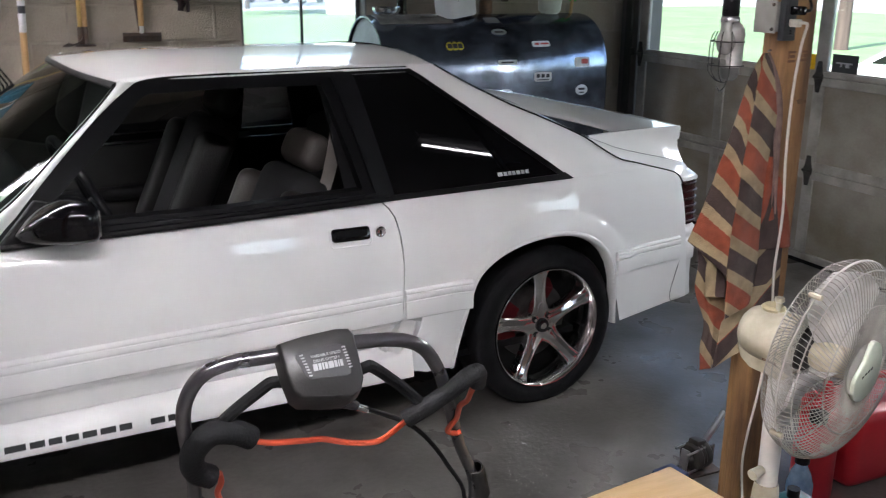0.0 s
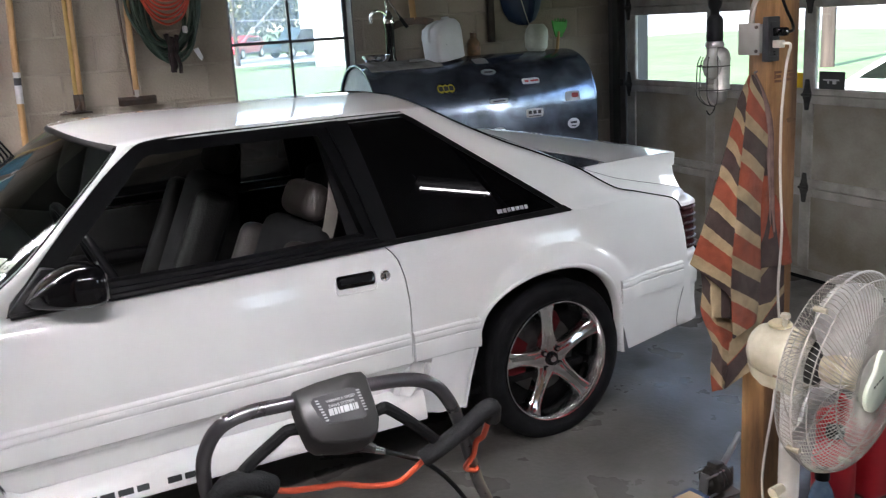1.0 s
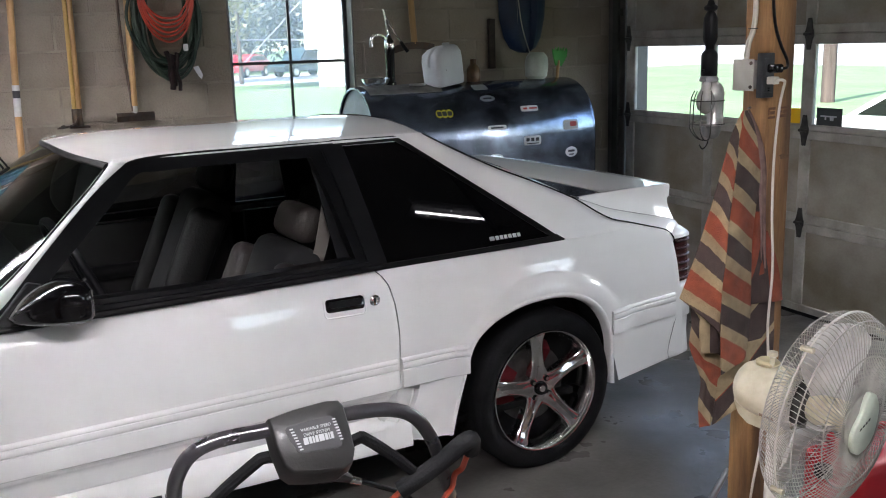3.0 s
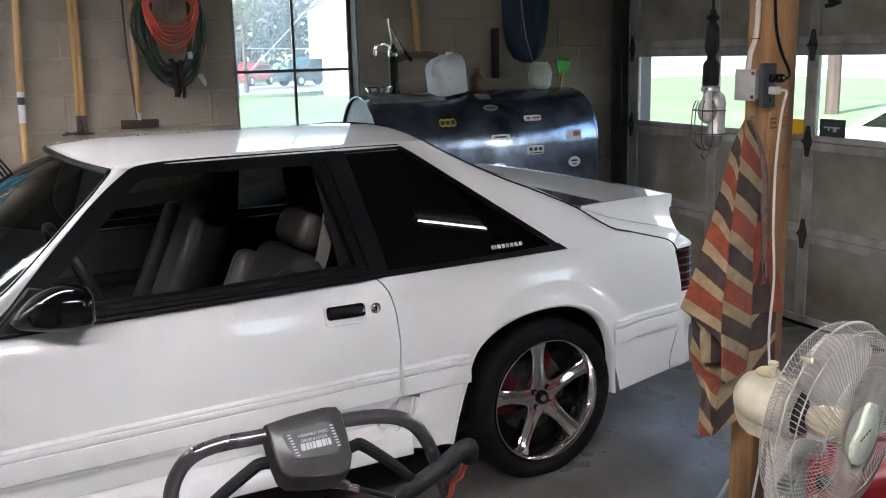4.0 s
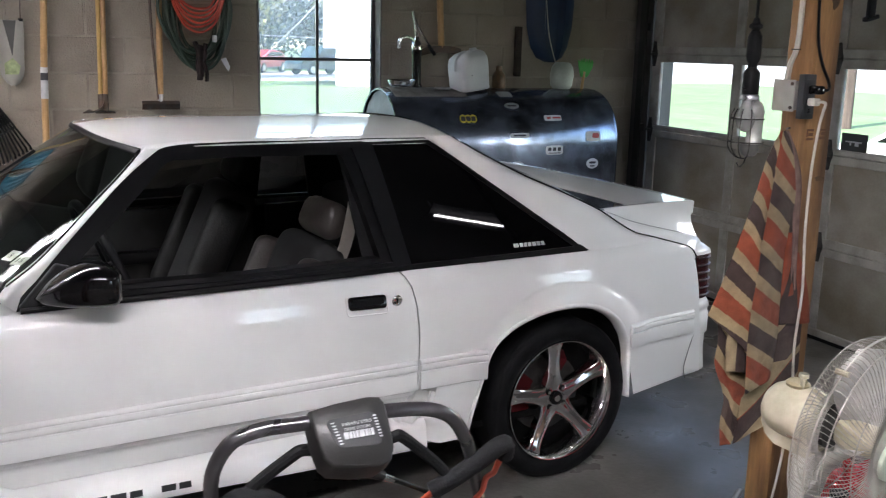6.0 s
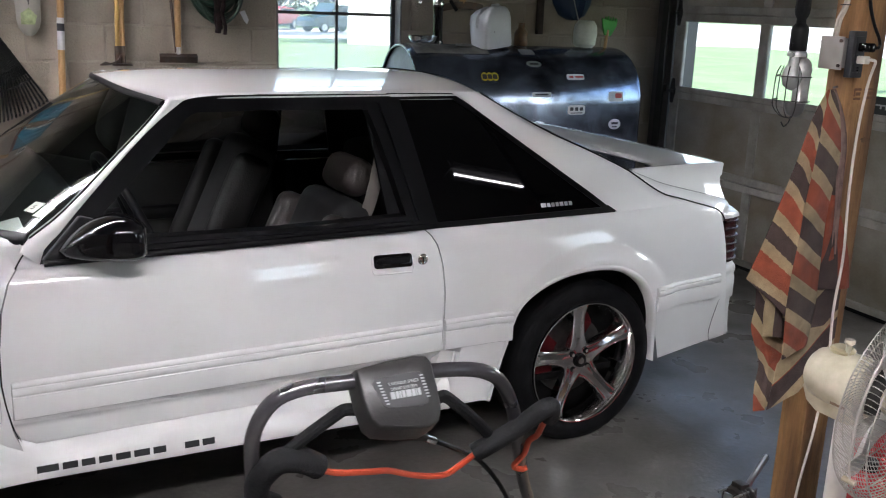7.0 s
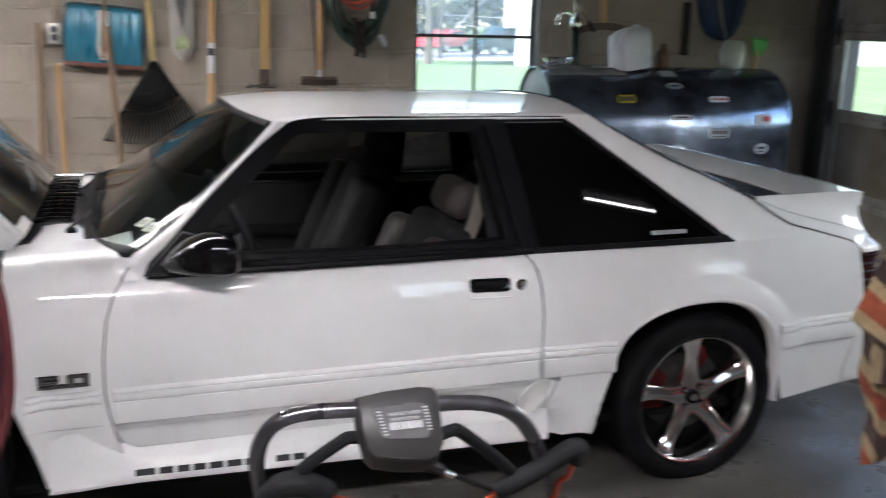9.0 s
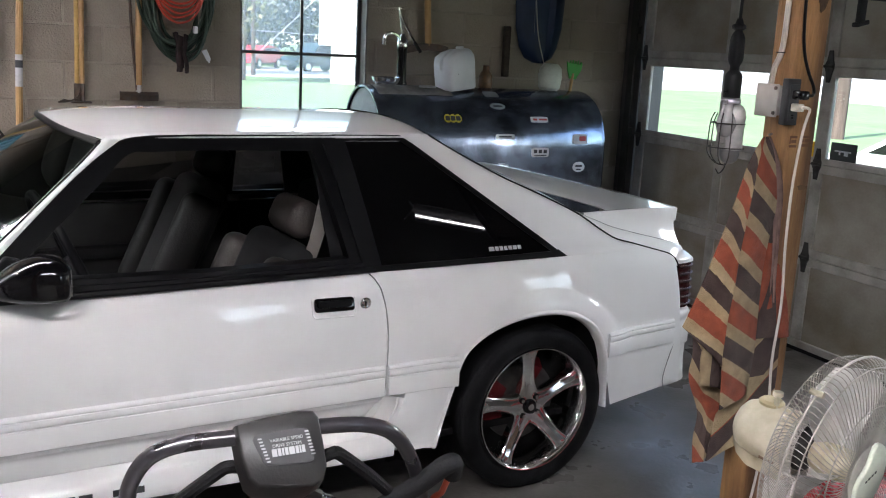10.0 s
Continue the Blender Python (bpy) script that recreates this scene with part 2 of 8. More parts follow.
def sheet(rows, bm=None, thick=0.0, weld=False):
    """A surface through rows of points, all of one length; thick gives it a back."""
    bm = bm or bmesh.new()
    made = [[bm.verts.new(p) for p in row] for row in rows]
    faces = []
    for p, q in zip(made, made[1:]):
        for k in range(len(p) - 1):
            faces.append(bm.faces.new((p[k], p[k + 1], q[k + 1], q[k])))
    if weld:
        bmesh.ops.remove_doubles(bm, verts=bm.verts, dist=1e-5)
    if thick:
        bmesh.ops.recalc_face_normals(bm, faces=bm.faces)
        bmesh.ops.solidify(bm, geom=list(bm.faces), thickness=thick)
    return bm


def plate(outline, normal, depth, bevel=0.0):
    """A flat polygon given a depth along normal."""
    bm = bmesh.new()
    vs = [bm.verts.new(p) for p in outline]
    f = bm.faces.new(vs)
    got = bmesh.ops.extrude_face_region(bm, geom=[f])["geom"]
    bmesh.ops.translate(bm, verts=[g for g in got if isinstance(g, bmesh.types.BMVert)], vec=Vector(normal) * depth)
    if bevel:
        bmesh.ops.bevel(bm, geom=list(bm.edges), offset=bevel, segments=2, profile=0.5, affect="EDGES")
    return bm

# ---- the garage ----
bm = box(WEST_X - 0.2, DOOR_X + 0.12, SOUTH_Y - 0.2, WALL_Y + 0.2, -0.2, 0.0)
solid("floor", bm, CONCRETE, "worn grey concrete garage floor with dark stains", kind="structure")
bm = box(WEST_X - 0.2, DOOR_X + 0.2, SOUTH_Y - 0.2, WALL_Y + 0.25, CEIL_Z, CEIL_Z + 0.1)
solid("ceiling", bm, CEIL, "dark unpainted board garage ceiling", kind="structure")
bm = box(WEST_X - 0.2, WEST_X, SOUTH_Y - 0.2, WALL_Y + 0.2, 0, CEIL_Z)
solid("wall_west", bm, PLAIN_WALL, "plain painted block wall", kind="structure")
# south wall with a window like the other one
bm = box(WEST_X, 0.80, SOUTH_Y - 0.2, SOUTH_Y, 0, CEIL_Z)
box(1.50, DOOR_X + 0.2, SOUTH_Y - 0.2, SOUTH_Y, 0, CEIL_Z, bm=bm)
box(0.80, 1.50, SOUTH_Y - 0.2, SOUTH_Y, 0, 1.5, bm=bm)
box(0.80, 1.50, SOUTH_Y - 0.2, SOUTH_Y, 2.3, CEIL_Z, bm=bm)
for q in ((0.80, 1.50, 1.89, 1.92), (1.135, 1.165, 1.5, 1.89), (1.135, 1.165, 1.92, 2.3)):
    box(q[0], q[1], SOUTH_Y - 0.1, SOUTH_Y - 0.07, q[2], q[3], bm=bm)
solid("wall_south", bm, PLAIN_WALL, "plain painted wall with a four-light window opening", kind="structure")

# block wall: a mortar core with an opening, and blocks proud of it
core = WALL_Y + 0.0035
bm = box(WEST_X, WIN_X0, core, WALL_Y + 0.2, 0, CEIL_Z)
box(WIN_X1, DOOR_X + 0.2, core, WALL_Y + 0.2, 0, CEIL_Z, bm=bm)
box(WIN_X0, WIN_X1, core, WALL_Y + 0.2, 0, WIN_Z0, bm=bm)
box(WIN_X0, WIN_X1, core, WALL_Y + 0.2, WIN_Z1, CEIL_Z, bm=bm)
wall_north = solid("wall_north", bm, MORTAR, "unpainted grey concrete block wall with tools hung on it", kind="structure")
ORIGIN[wall_north.name] = Vector((0, 0, 0))

# overhead sectional door in the east wall
JAMB_Y, DOOR_END = 2.71, -0.63
bm = box(DOOR_X, DOOR_X + 0.2, JAMB_Y + 0.0, WALL_Y + 0.2, 0, CEIL_Z)
box(DOOR_X, DOOR_X + 0.2, SOUTH_Y, -2.86, 0, CEIL_Z, bm=bm)
box(DOOR_X, DOOR_X + 0.2, -2.22, DOOR_END, 0, CEIL_Z, bm=bm)
box(DOOR_X, DOOR_X + 0.2, -2.86, -2.22, 0, 1.20, bm=bm)
box(DOOR_X, DOOR_X + 0.2, -2.86, -2.22, 1.74, CEIL_Z, bm=bm)
for q in ((-2.55, -2.53, 1.20, 1.74), (-2.86, -2.22, 1.37, 1.39), (-2.86, -2.22, 1.55, 1.57)):
    box(DOOR_X + 0.04, DOOR_X + 0.06, *q, bm=bm)
box(DOOR_X, DOOR_X + 0.2, DOOR_END, JAMB_Y, 2.15, CEIL_Z, bm=bm)
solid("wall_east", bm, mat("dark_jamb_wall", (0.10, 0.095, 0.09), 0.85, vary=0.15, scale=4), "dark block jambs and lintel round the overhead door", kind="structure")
SECTIONS = [0.012, 0.541, 1.066, 1.592, 2.13]
STILES = [2.65, 1.830, 1.0345, 0.2395, -0.5685]
overhead = thing("overhead_door", (DOOR_X, 0.3, 0), "closed weathered beige sectional overhead garage door with a row of panes", "garage door")
for si, (z0, z1) in enumerate(zip(SECTIONS, SECTIONS[1:])):
    g = 0.0015
    bm = bmesh.new()
    low = 0.030 if si == 2 else 0.05
    for rail in ((z0 + g, z0 + low), (z1 - 0.05, z1 - g)):
        box(DOOR_X, DOOR_X + 0.035, DOOR_END, JAMB_Y - 0.015, *rail, bevel=0.004, bm=bm, segments=1)
    if si:
        box(DOOR_X + 0.020, DOOR_X + 0.034, DOOR_END, JAMB_Y - 0.015, z0 - 0.012, z0 + 0.012, bm=bm)
    section = part("section_rails", bm, DOOR_TRIM, overhead)
    for yc in STILES:
        w = 0.0375 if -0.5 < yc < 2.6 else 0.045
        part("stile", box(DOOR_X + 0.002, DOOR_X + 0.033, yc - w, yc + w, z0 + low, z1 - 0.05, bevel=0.003, segments=1), DOOR_TRIM, section)
    for a, b in zip(STILES, STILES[1:]):
        ya, yb = b + (0.0375 if b > -0.5 else 0.045), a - (0.0375 if a < 2.6 else 0.045)
        if si == 2:
            part("pane", box(DOOR_X + 0.016, DOOR_X + 0.02, ya, yb, z0 + low, z1 - 0.05), CLEAR, section, "clear glass pane").visible_shadow = False
            bm = bmesh.new()
            for q in ((ya, yb, z0 + low, z0 + low + 0.005), (ya, yb, z1 - 0.055, z1 - 0.05), (ya, ya + 0.005, z0 + low + 0.005, z1 - 0.055), (yb - 0.005, yb, z0 + low + 0.005, z1 - 0.055)):
                box(DOOR_X + 0.006, DOOR_X + 0.028, *q, bm=bm)
            part("pane_bead", bm, DOOR_TRIM, section)
        else:
            part("panel", box(DOOR_X + 0.014, DOOR_X + 0.024, ya, yb, z0 + 0.05, z1 - 0.05), DOOR_PANEL, section)
for z in SECTIONS[1:4]:
    for yc in (STILES[0], STILES[2], STILES[3]):
        yy = yc if yc < 2.6 else yc + 0.015
        bm = plate([(DOOR_X - 0.001, yy + dy, z + dz) for dy, dz in ((-0.012, -0.085), (0.012, -0.085), (0.022, -0.03), (0.03, -0.012), (0.03, 0.012), (0.022, 0.03), (0.012, 0.085), (-0.012, 0.085), (-0.022, 0.03), (-0.03, 0.012), (-0.03, -0.012), (-0.022, -0.03))], (-1, 0, 0), 0.006)
        rod((DOOR_X - 0.012, yy - 0.03, z), (DOOR_X - 0.012, yy + 0.03, z), 0.009, bm=bm, steps=8)
        part("hinge", bm, IRON, overhead, "dark iron hinge")
bm = box(DOOR_X - 0.004, DOOR_X + 0.03, DOOR_END, JAMB_Y - 0.015, 0.0, 0.022, bevel=0.004)
part("bottom_seal", bm, TRIM, overhead)
bm = box(DOOR_X - 0.07, DOOR_X - 0.066, JAMB_Y - 0.01, JAMB_Y + 0.055, 0.02, 2.2)
box(DOOR_X - 0.066, DOOR_X - 0.01, JAMB_Y + 0.05, JAMB_Y + 0.055, 0.02, 2.2, bm=bm)
for z in (0.35, 1.05, 1.75):
    box(DOOR_X - 0.03, DOOR_X, JAMB_Y + 0.03, JAMB_Y + 0.10, z, z + 0.05, bm=bm)
part("door_track", bm, mat("dull_track", (0.06, 0.06, 0.06), 0.5, metal=0.7), overhead, "dark steel roller track")

# steel window in the block wall
window_1 = thing("window_1", (0, WALL_Y + 0.1, WIN_Z0), "dark steel-framed window with four panes in the block wall", "window", kind="structure")
STEEL_FRAME = mat("dark_steel_sash", (0.045, 0.042, 0.05), 0.5, vary=0.2)
WHITE_REVEAL = mat("whitewashed_reveal", (0.20, 0.19, 0.18), 0.85, vary=0.15, scale=8, bump=0.2)
fy0, fy1 = WALL_Y + 0.09, WALL_Y + 0.115
bm = bmesh.new()
for q in ((WIN_X0 + 0.006, WIN_X0 + 0.03, WIN_Z0, WIN_Z1), (WIN_X1 - 0.03, WIN_X1 - 0.006, WIN_Z0, WIN_Z1), (WIN_X0 + 0.03, WIN_X1 - 0.03, WIN_Z0, WIN_Z0 + 0.03), (WIN_X0 + 0.03, WIN_X1 - 0.03, WIN_Z1 - 0.03, WIN_Z1)):
    box(q[0], q[1], fy0, fy1, q[2], q[3], bm=bm)
part("window_frame", bm, STEEL_FRAME, window_1)
part("mullion", box(-0.054, -0.038, fy0 + 0.003, fy1 - 0.003, WIN_Z0 + 0.03, WIN_Z1 - 0.03), STEEL_FRAME, window_1)
for z in (1.51, 2.03):
    bm = box(WIN_X0 + 0.03, -0.054, fy0 + 0.001, fy1 - 0.001, z - 0.009, z + 0.009)
    box(-0.038, WIN_X1 - 0.03, fy0 + 0.001, fy1 - 0.001, z - 0.009, z + 0.009, bm=bm)
    part("glazing_bar", bm, STEEL_FRAME, window_1)
for x0, x1 in ((WIN_X0 + 0.03, -0.054), (-0.038, WIN_X1 - 0.03)):
    for z0, z1 in ((WIN_Z0 + 0.03, 1.501), (1.519, 2.021), (2.039, WIN_Z1 - 0.03)):
        part("pane", box(x0, x1, fy0 + 0.01, fy0 + 0.014, z0, z1), HAZY_GLASS, window_1, "hazy glass pane").visible_shadow = False
bm = box(WIN_X1 - 0.005, WIN_X1 + 0.004, WALL_Y - 0.002, WALL_Y + 0.089, WIN_Z0, WIN_Z1)
box(WIN_X0 - 0.004, WIN_X0 + 0.005, WALL_Y - 0.002, WALL_Y + 0.089, WIN_Z0, WIN_Z1, bm=bm)
part("window_reveal", bm, WHITE_REVEAL, window_1, "flaking whitewashed reveal")
part("window_sill", box(WIN_X0 + 0.006, WIN_X1 - 0.006, WALL_Y - 0.03, WALL_Y + 0.089, WIN_Z0 - 0.02, WIN_Z0 - 0.001, bevel=0.004), WHITE_REVEAL, window_1)

# ---- the car: x towards its tail, y from its near flank inwards, z up ----
WIDE, MID, WHEELBASE, HUB_Z = 1.755, 0.8775, 2.553, 0.305
car = thing("car", (0, 0, 0), "white three-door hatchback coupe with its hood raised, parked on the concrete", "car", turn=CAR_TURN)


def ramp01(v, a, b):
    t = min(1.0, max(0.0, (v - a) / (b - a)))
    return t * t * (3 - 2 * t)


def plan_in(x):
    """How far the flank draws in towards the ends, seen from above."""
    tail = 0.0 if x < 0.12 else 0.325 * (x - 0.12) ** 2 if x < 0.32 else 0.013 + 0.13 * (x - 0.32)
    return tail + (0.07 * ((-2.35 - x) / 0.95) ** 2 if x < -2.35 else 0.0)


def flank(x, z):
    """The flank's y at a place along the car and a height."""
    y = 0.012
    if z > 0.62:
        zz = min(z, 0.872)
        y += 0.050 * ((zz - 0.62) / 0.252) ** 2
    if z > 0.872:
        y += 0.588 * (z - 0.872) - 0.012 * ramp01(z, 0.872, 0.93)
    # shoulder crease below the belt line, fading out over the sail panel
    up = min(z, 0.870)
    y += 0.21 * (0.0 if up < 0.800 else (up - 0.800) ** 2 / 0.104 if up < 0.852 else up - 0.826) * (1 - ramp01(z, 0.870, 0.93))
    if z < 0.45:
        y += 0.012 * (0.45 - z) / 0.2
    for cx in (0.0, -WHEELBASE):
        d = math.hypot(x - cx, (z - HUB_Z))
        t = min(1.0, max(0.0, (0.462 - d) / 0.072))
        y -= 0.019 * t * (2 - t) * ramp01(z, 0.30, 0.5) * (0.6 + 0.4 * ramp01(x, cx - 0.32, cx - 0.17))
    return y + plan_in(x)


def belt(x):
    return 0.868


SEAM = [(-0.36, 1.291), (-0.24, 1.222), (-0.09, 1.146), (0.06, 1.083), (0.202, 1.0165), (0.2926, 0.956), (0.357, 0.918), (0.459, 0.8925), (0.525, 0.8737), (0.641, 0.8425), (0.6867, 0.825), (0.705, 0.787)]
SX, SZ = [p[0] for p in SEAM], [p[1] for p in SEAM]


def seam_z(x):
    return float(np.interp(x, SX, SZ))


REAR_ARCH = [(-0.425, 0.235), (-0.405, 0.33), (-0.378, 0.45), (-0.346, 0.545), (-0.30, 0.600), (-0.22, 0.648), (-0.12, 0.676), (0.0, 0.684), (0.10, 0.671), (0.18, 0.636), (0.235, 0.59), (0.272, 0.535), (0.300, 0.45), (0.318, 0.36), (0.332, 0.262)]
FRONT_ARCH = [(-2.975, 0.27), (-2.955, 0.40), (-2.92, 0.50), (-2.86, 0.585), (-2.77, 0.650), (-2.66, 0.686), (-2.55, 0.698), (-2.44, 0.690), (-2.35, 0.668), (-2.275, 0.630), (-2.212, 0.555), (-2.178, 0.47), (-2.150, 0.37), (-2.130, 0.280)]


def sill_z(x):
    return 0.242 + 0.0222 * (-0.42 - x)


def door_front(z):
    return float(np.interp(z, [0.30, 0.345, 0.42, 0.50, 0.56, 0.66, 0.76, 0.83, 0.88, 0.92], [-1.905, -1.921, -1.948, -1.963, -1.970, -1.968, -1.955, -1.932, -1.895, -1.850]))


def door_rear(z):
    return float(np.interp(z, [0.25, 0.37, 0.42, 0.47, 0.55, 0.66, 0.76, 0.82, 0.85, 0.872], [-0.735, -0.690, -0.652, -0.634, -0.628, -0.626, -0.632, -0.645, -0.662, -0.684]))


def flip(p):
    return (p[0], WIDE - p[1], p[2])


def both(name, rows_list, material, label="", thick=0.0, smooth=50, weld=True):
    """A panel on each flank."""
    made = []
    for f in (lambda p: p, flip):
        bm = bmesh.new()
        for rows in rows_list:
            sheet([[f(p) for p in row] for row in rows], bm=bm)
        if weld:
            bmesh.ops.remove_doubles(bm, verts=bm.verts, dist=2e-4)
        if thick:
            bmesh.ops.recalc_face_normals(bm, faces=bm.faces)
            bmesh.ops.solidify(bm, geom=list(bm.faces), thickness=thick)
        made.append(part(name, bm, material, car, label, smooth))
    return made


def levels(a, b, n):
    return [a + (b - a) * k / n for k in range(n + 1)]


GAP = 0.0022
# front fender: flank over the arch, then rolled over its crown to the hood gap
smooth_arch = curve_points([(x, 0, z) for x, z in FRONT_ARCH], 3)
arch_x, arch_z = [p[0] for p in smooth_arch], [p[2] for p in smooth_arch]
front_x = [-3.42, -3.30, -3.18, -3.08, -3.02] + arch_x + [-2.09, -2.05, -2.01, -1.985]


def fender_crown(x):
    return 0.905 + 0.035 * ramp01(x, -2.6, -1.9) - 0.06 * ramp01(-x, 2.7, 3.4)


def fender_bottom(x):
    if -2.975 <= x <= -2.13:
        return float(np.interp(x, arch_x, arch_z))
    return sill_z(x) + (0.06 if x > -2.13 else 0.0)


rows = []
for x in front_x:
    row = []
    top = fender_crown(x)
    zb = fender_bottom(x)
    for z in levels(zb, top - 0.035, 30):
        xx = x
        if x > -2.12:
            edge = door_front(z) - GAP
            xx = -2.13 + (x + 2.13) / (-1.985 + 2.13) * (edge + 2.13)
        row.append((xx, flank(x, min(z, 0.872)) + max(0, z - 0.872) * 0.6, z))
    y0 = row[-1][1]
    for dy, dz in ((0.012, -0.018), (0.032, -0.006), (0.06, 0.0), (0.11, 0.006), (0.165, 0.010)):
        row.append((row[30][0], y0 + dy, top + dz))
    rows.append(row)
both("fender", [rows], PAINT, thick=0.0, smooth=60)
# black band over the fender, a strip laid on it
rows = []
for x in levels(-2.372, -2.215, 5):
    row = []
    for z in levels(float(np.interp(x, arch_x, arch_z)) + 0.012, fender_crown(x) - 0.035, 30):
        row.append((x, flank(x, min(z, 0.872)) + max(0, z - 0.872) * 0.6 - 0.0015, z))
    y0, top = row[-1][1], fender_crown(x)
    for dy, dz in ((0.012, -0.0165), (0.032, -0.0045), (0.06, 0.0015), (0.11, 0.0075), (0.165, 0.0115)):
        row.append((x, y0 + dy, top + dz))
    rows.append(row)
both("fender_band", [rows], PAINT_BLACK, "gloss black band across the fender")

# door skin
rows = []
for u in levels(0, 1, 16):
    row = []
    for z in levels(0.350, 0.795, 36) + levels(0.800, 0.852, 16) + [0.860, belt(0)]:
        a, b = door_front(z) + GAP, door_rear(z) - GAP
        x = a + (b - a) * u
        y = flank(x, z) + (0.016 * (1 - ramp01(z, 0.425, 0.447))) + 0.42 * max(0.0, 0.455 - z)
        row.append((x, y, z))
    rows.append(row)
both("door", [rows], PAINT)
jambs = []
for edge, side in ((door_rear, 1), (door_front, -1)):
    for s in (1, -1):
        jambs.append([[(edge(z) + s * side * GAP, flank(edge(z), z) + 0.001 + (0.016 * (1 - ramp01(z, 0.425, 0.447)) if s < 0 else 0.0), z), (edge(z) + s * side * GAP, flank(edge(z), z) + 0.034, z)] for z in levels(0.350, 0.862, 16)])
for jamb in jambs:
    both("door_jamb", [jamb], PAINT, weld=False)

# quarter panel with the sail panel above it in one skin
smooth_arch = curve_points([(x, 0, z) for x, z in REAR_ARCH], 3)
quarter_x = [-0.627, -0.60, -0.55, -0.50, -0.46] + [p[0] for p in smooth_arch]
quarter_x = sorted(set([round(v, 4) for v in quarter_x + [0.115 + 0.0505556 * k for k in range(10)] + [0.60, 0.615, 0.63, 0.645, 0.66, 0.675, 0.69, 0.735]]))
quarter_x = [v for i, v in enumerate(quarter_x) if i == 0 or v - quarter_x[i - 1] > 0.006]
qa_x, qa_z = [p[0] for p in smooth_arch], [p[2] for p in smooth_arch]
rows = []
for x in quarter_x:
    if -0.425 <= x <= 0.332:
        zb = float(np.interp(x, qa_x, qa_z))
    elif x > 0.332:
        zb = 0.262 + 0.065 * (x - 0.332)
    else:
        zb = 0.242
    zt = min(0.868, seam_z(x)) if x > 0.3 else 0.868
    row = []
    for z in levels(zb, 0.795, 25) + levels(0.800, 0.852, 13) + [0.860, 0.868]:
        z = zb + (z - zb) * (zt - zb) / (0.868 - zb)
        xx = x if x < 0.7 else 0.726 - 0.135 * (z - 0.60)
        if x < -0.45:
            edge = door_rear(z) + GAP
            xx = -0.45 + (x + 0.45) / (-0.627 + 0.45) * (edge + 0.45)
        row.append((xx, flank(x, z) + 0.07 * ramp01(-xx, 0.588, 0.602) * ramp01(-z, -0.455, -0.44), z))
    rows.append(row)
sail = []
for u in levels(0, 1, 12):
    row = []
    zl = 1.292 + (0.868 - 1.292) * u
    xl = -0.468 + (0.115 + 0.468) * u
    # matching place on the hatch seam
    xr = float(np.interp(u, levels(0, 1, 9), [-0.36, -0.26, -0.165, -0.07, 0.02, 0.11, 0.21, 0.32, 0.44, 0.545]))
    zr = seam_z(xr)
    if u == 1:
        zr = 0.868
    for v in levels(0, 1, 9):
        x, z = xl + (xr - xl) * v, zl + (zr - zl) * v
        row.append((x, flank(x, z) + 0.010 * v * v * math.sin(math.pi * u), z))
    sail.append(row)
both("quarter_panel", [rows, sail], PAINT)

# rolled wheel-arch lips
for name, arch in (("rear_arch_lip", REAR_ARCH), ("front_arch_lip", FRONT_ARCH)):
    cx = 0.0 if name[0] == "r" else -WHEELBASE
    line = curve_points([(x, 0, z) for x, z in arch], 3)
    rows = []
    for p in line:
        y = flank(p.x, p.z)
        inward = (Vector((cx, 0, HUB_Z)) - Vector((p.x, 0, p.z))).normalized()
        rows.append([(p.x - inward.x * 0.010, y - 0.001, p.z - inward.z * 0.010), (p.x - inward.x * 0.004, y - 0.006, p.z - inward.z * 0.004), (p.x + inward.x * 0.003, y - 0.005, p.z + inward.z * 0.003), (p.x + inward.x * 0.010, y + 0.004, p.z + inward.z * 0.010), (p.x + inward.x * 0.013, y + 0.035, p.z + inward.z * 0.013)])
    both(name, [rows], PAINT, smooth=80)
    if cx:
        band = [[(x, y - 0.0015, z) for x, y, z in r] for r in rows if -2.374 < r[2][0] < -2.213]
        both("arch_lip_band", [band], PAINT_BLACK, "gloss black band over the arch lip", smooth=80)
# dark wheel housings
for cx, arch in ((0.0, REAR_ARCH), (-WHEELBASE, FRONT_ARCH)):
    line = [(x + (cx - x) * 0.02, z + (HUB_Z - z) * 0.02) for x, z in arch]
    rows = [[(x, y, z) for y in (0.045, 0.15, 0.38)] for x, z in line]
    cap = [[(x, 0.38, z) for x, z in line], [(x, 0.38, 0.25) for x, z in line]]
    both("wheel_housing", [rows, cap], DARK)

# side mouldings: a ribbed strip on fender, door, quarter and behind the wheel
def moulding(name, xs, z0, z1, mouldings=PAINT):
    rows = []
    for x in xs:
        zc0, zc1 = z0(x), z1(x)
        h = zc1 - zc0
        prof = [(0.0, 0.006), (0.0, -0.006), (0.025, -0.0105), (0.08, -0.0118), (0.30, -0.0124), (0.58, -0.0120), (0.605, -0.0112), (0.615, -0.0070), (0.635, -0.0070), (0.65, -0.0105), (0.68, -0.0128), (0.73, -0.0140), (0.80, -0.0138), (0.835, -0.0120), (0.845, -0.0085), (0.86, -0.0085), (0.875, -0.0108), (0.91, -0.0112), (0.95, -0.0090), (0.985, -0.0035), (1.0, 0.004)]
        rows.append([(x, flank(x, 0.5) + dy, zc0 + h * f) for f, dy in prof])
    for end in (0, -1):
        rows.insert(0 if end == 0 else len(rows), [(p[0] + (-0.003 if end == 0 else 0.003), flank(p[0], 0.5) + 0.004, p[2]) for p in rows[end]])
    both(name, [rows], mouldings, smooth=40)


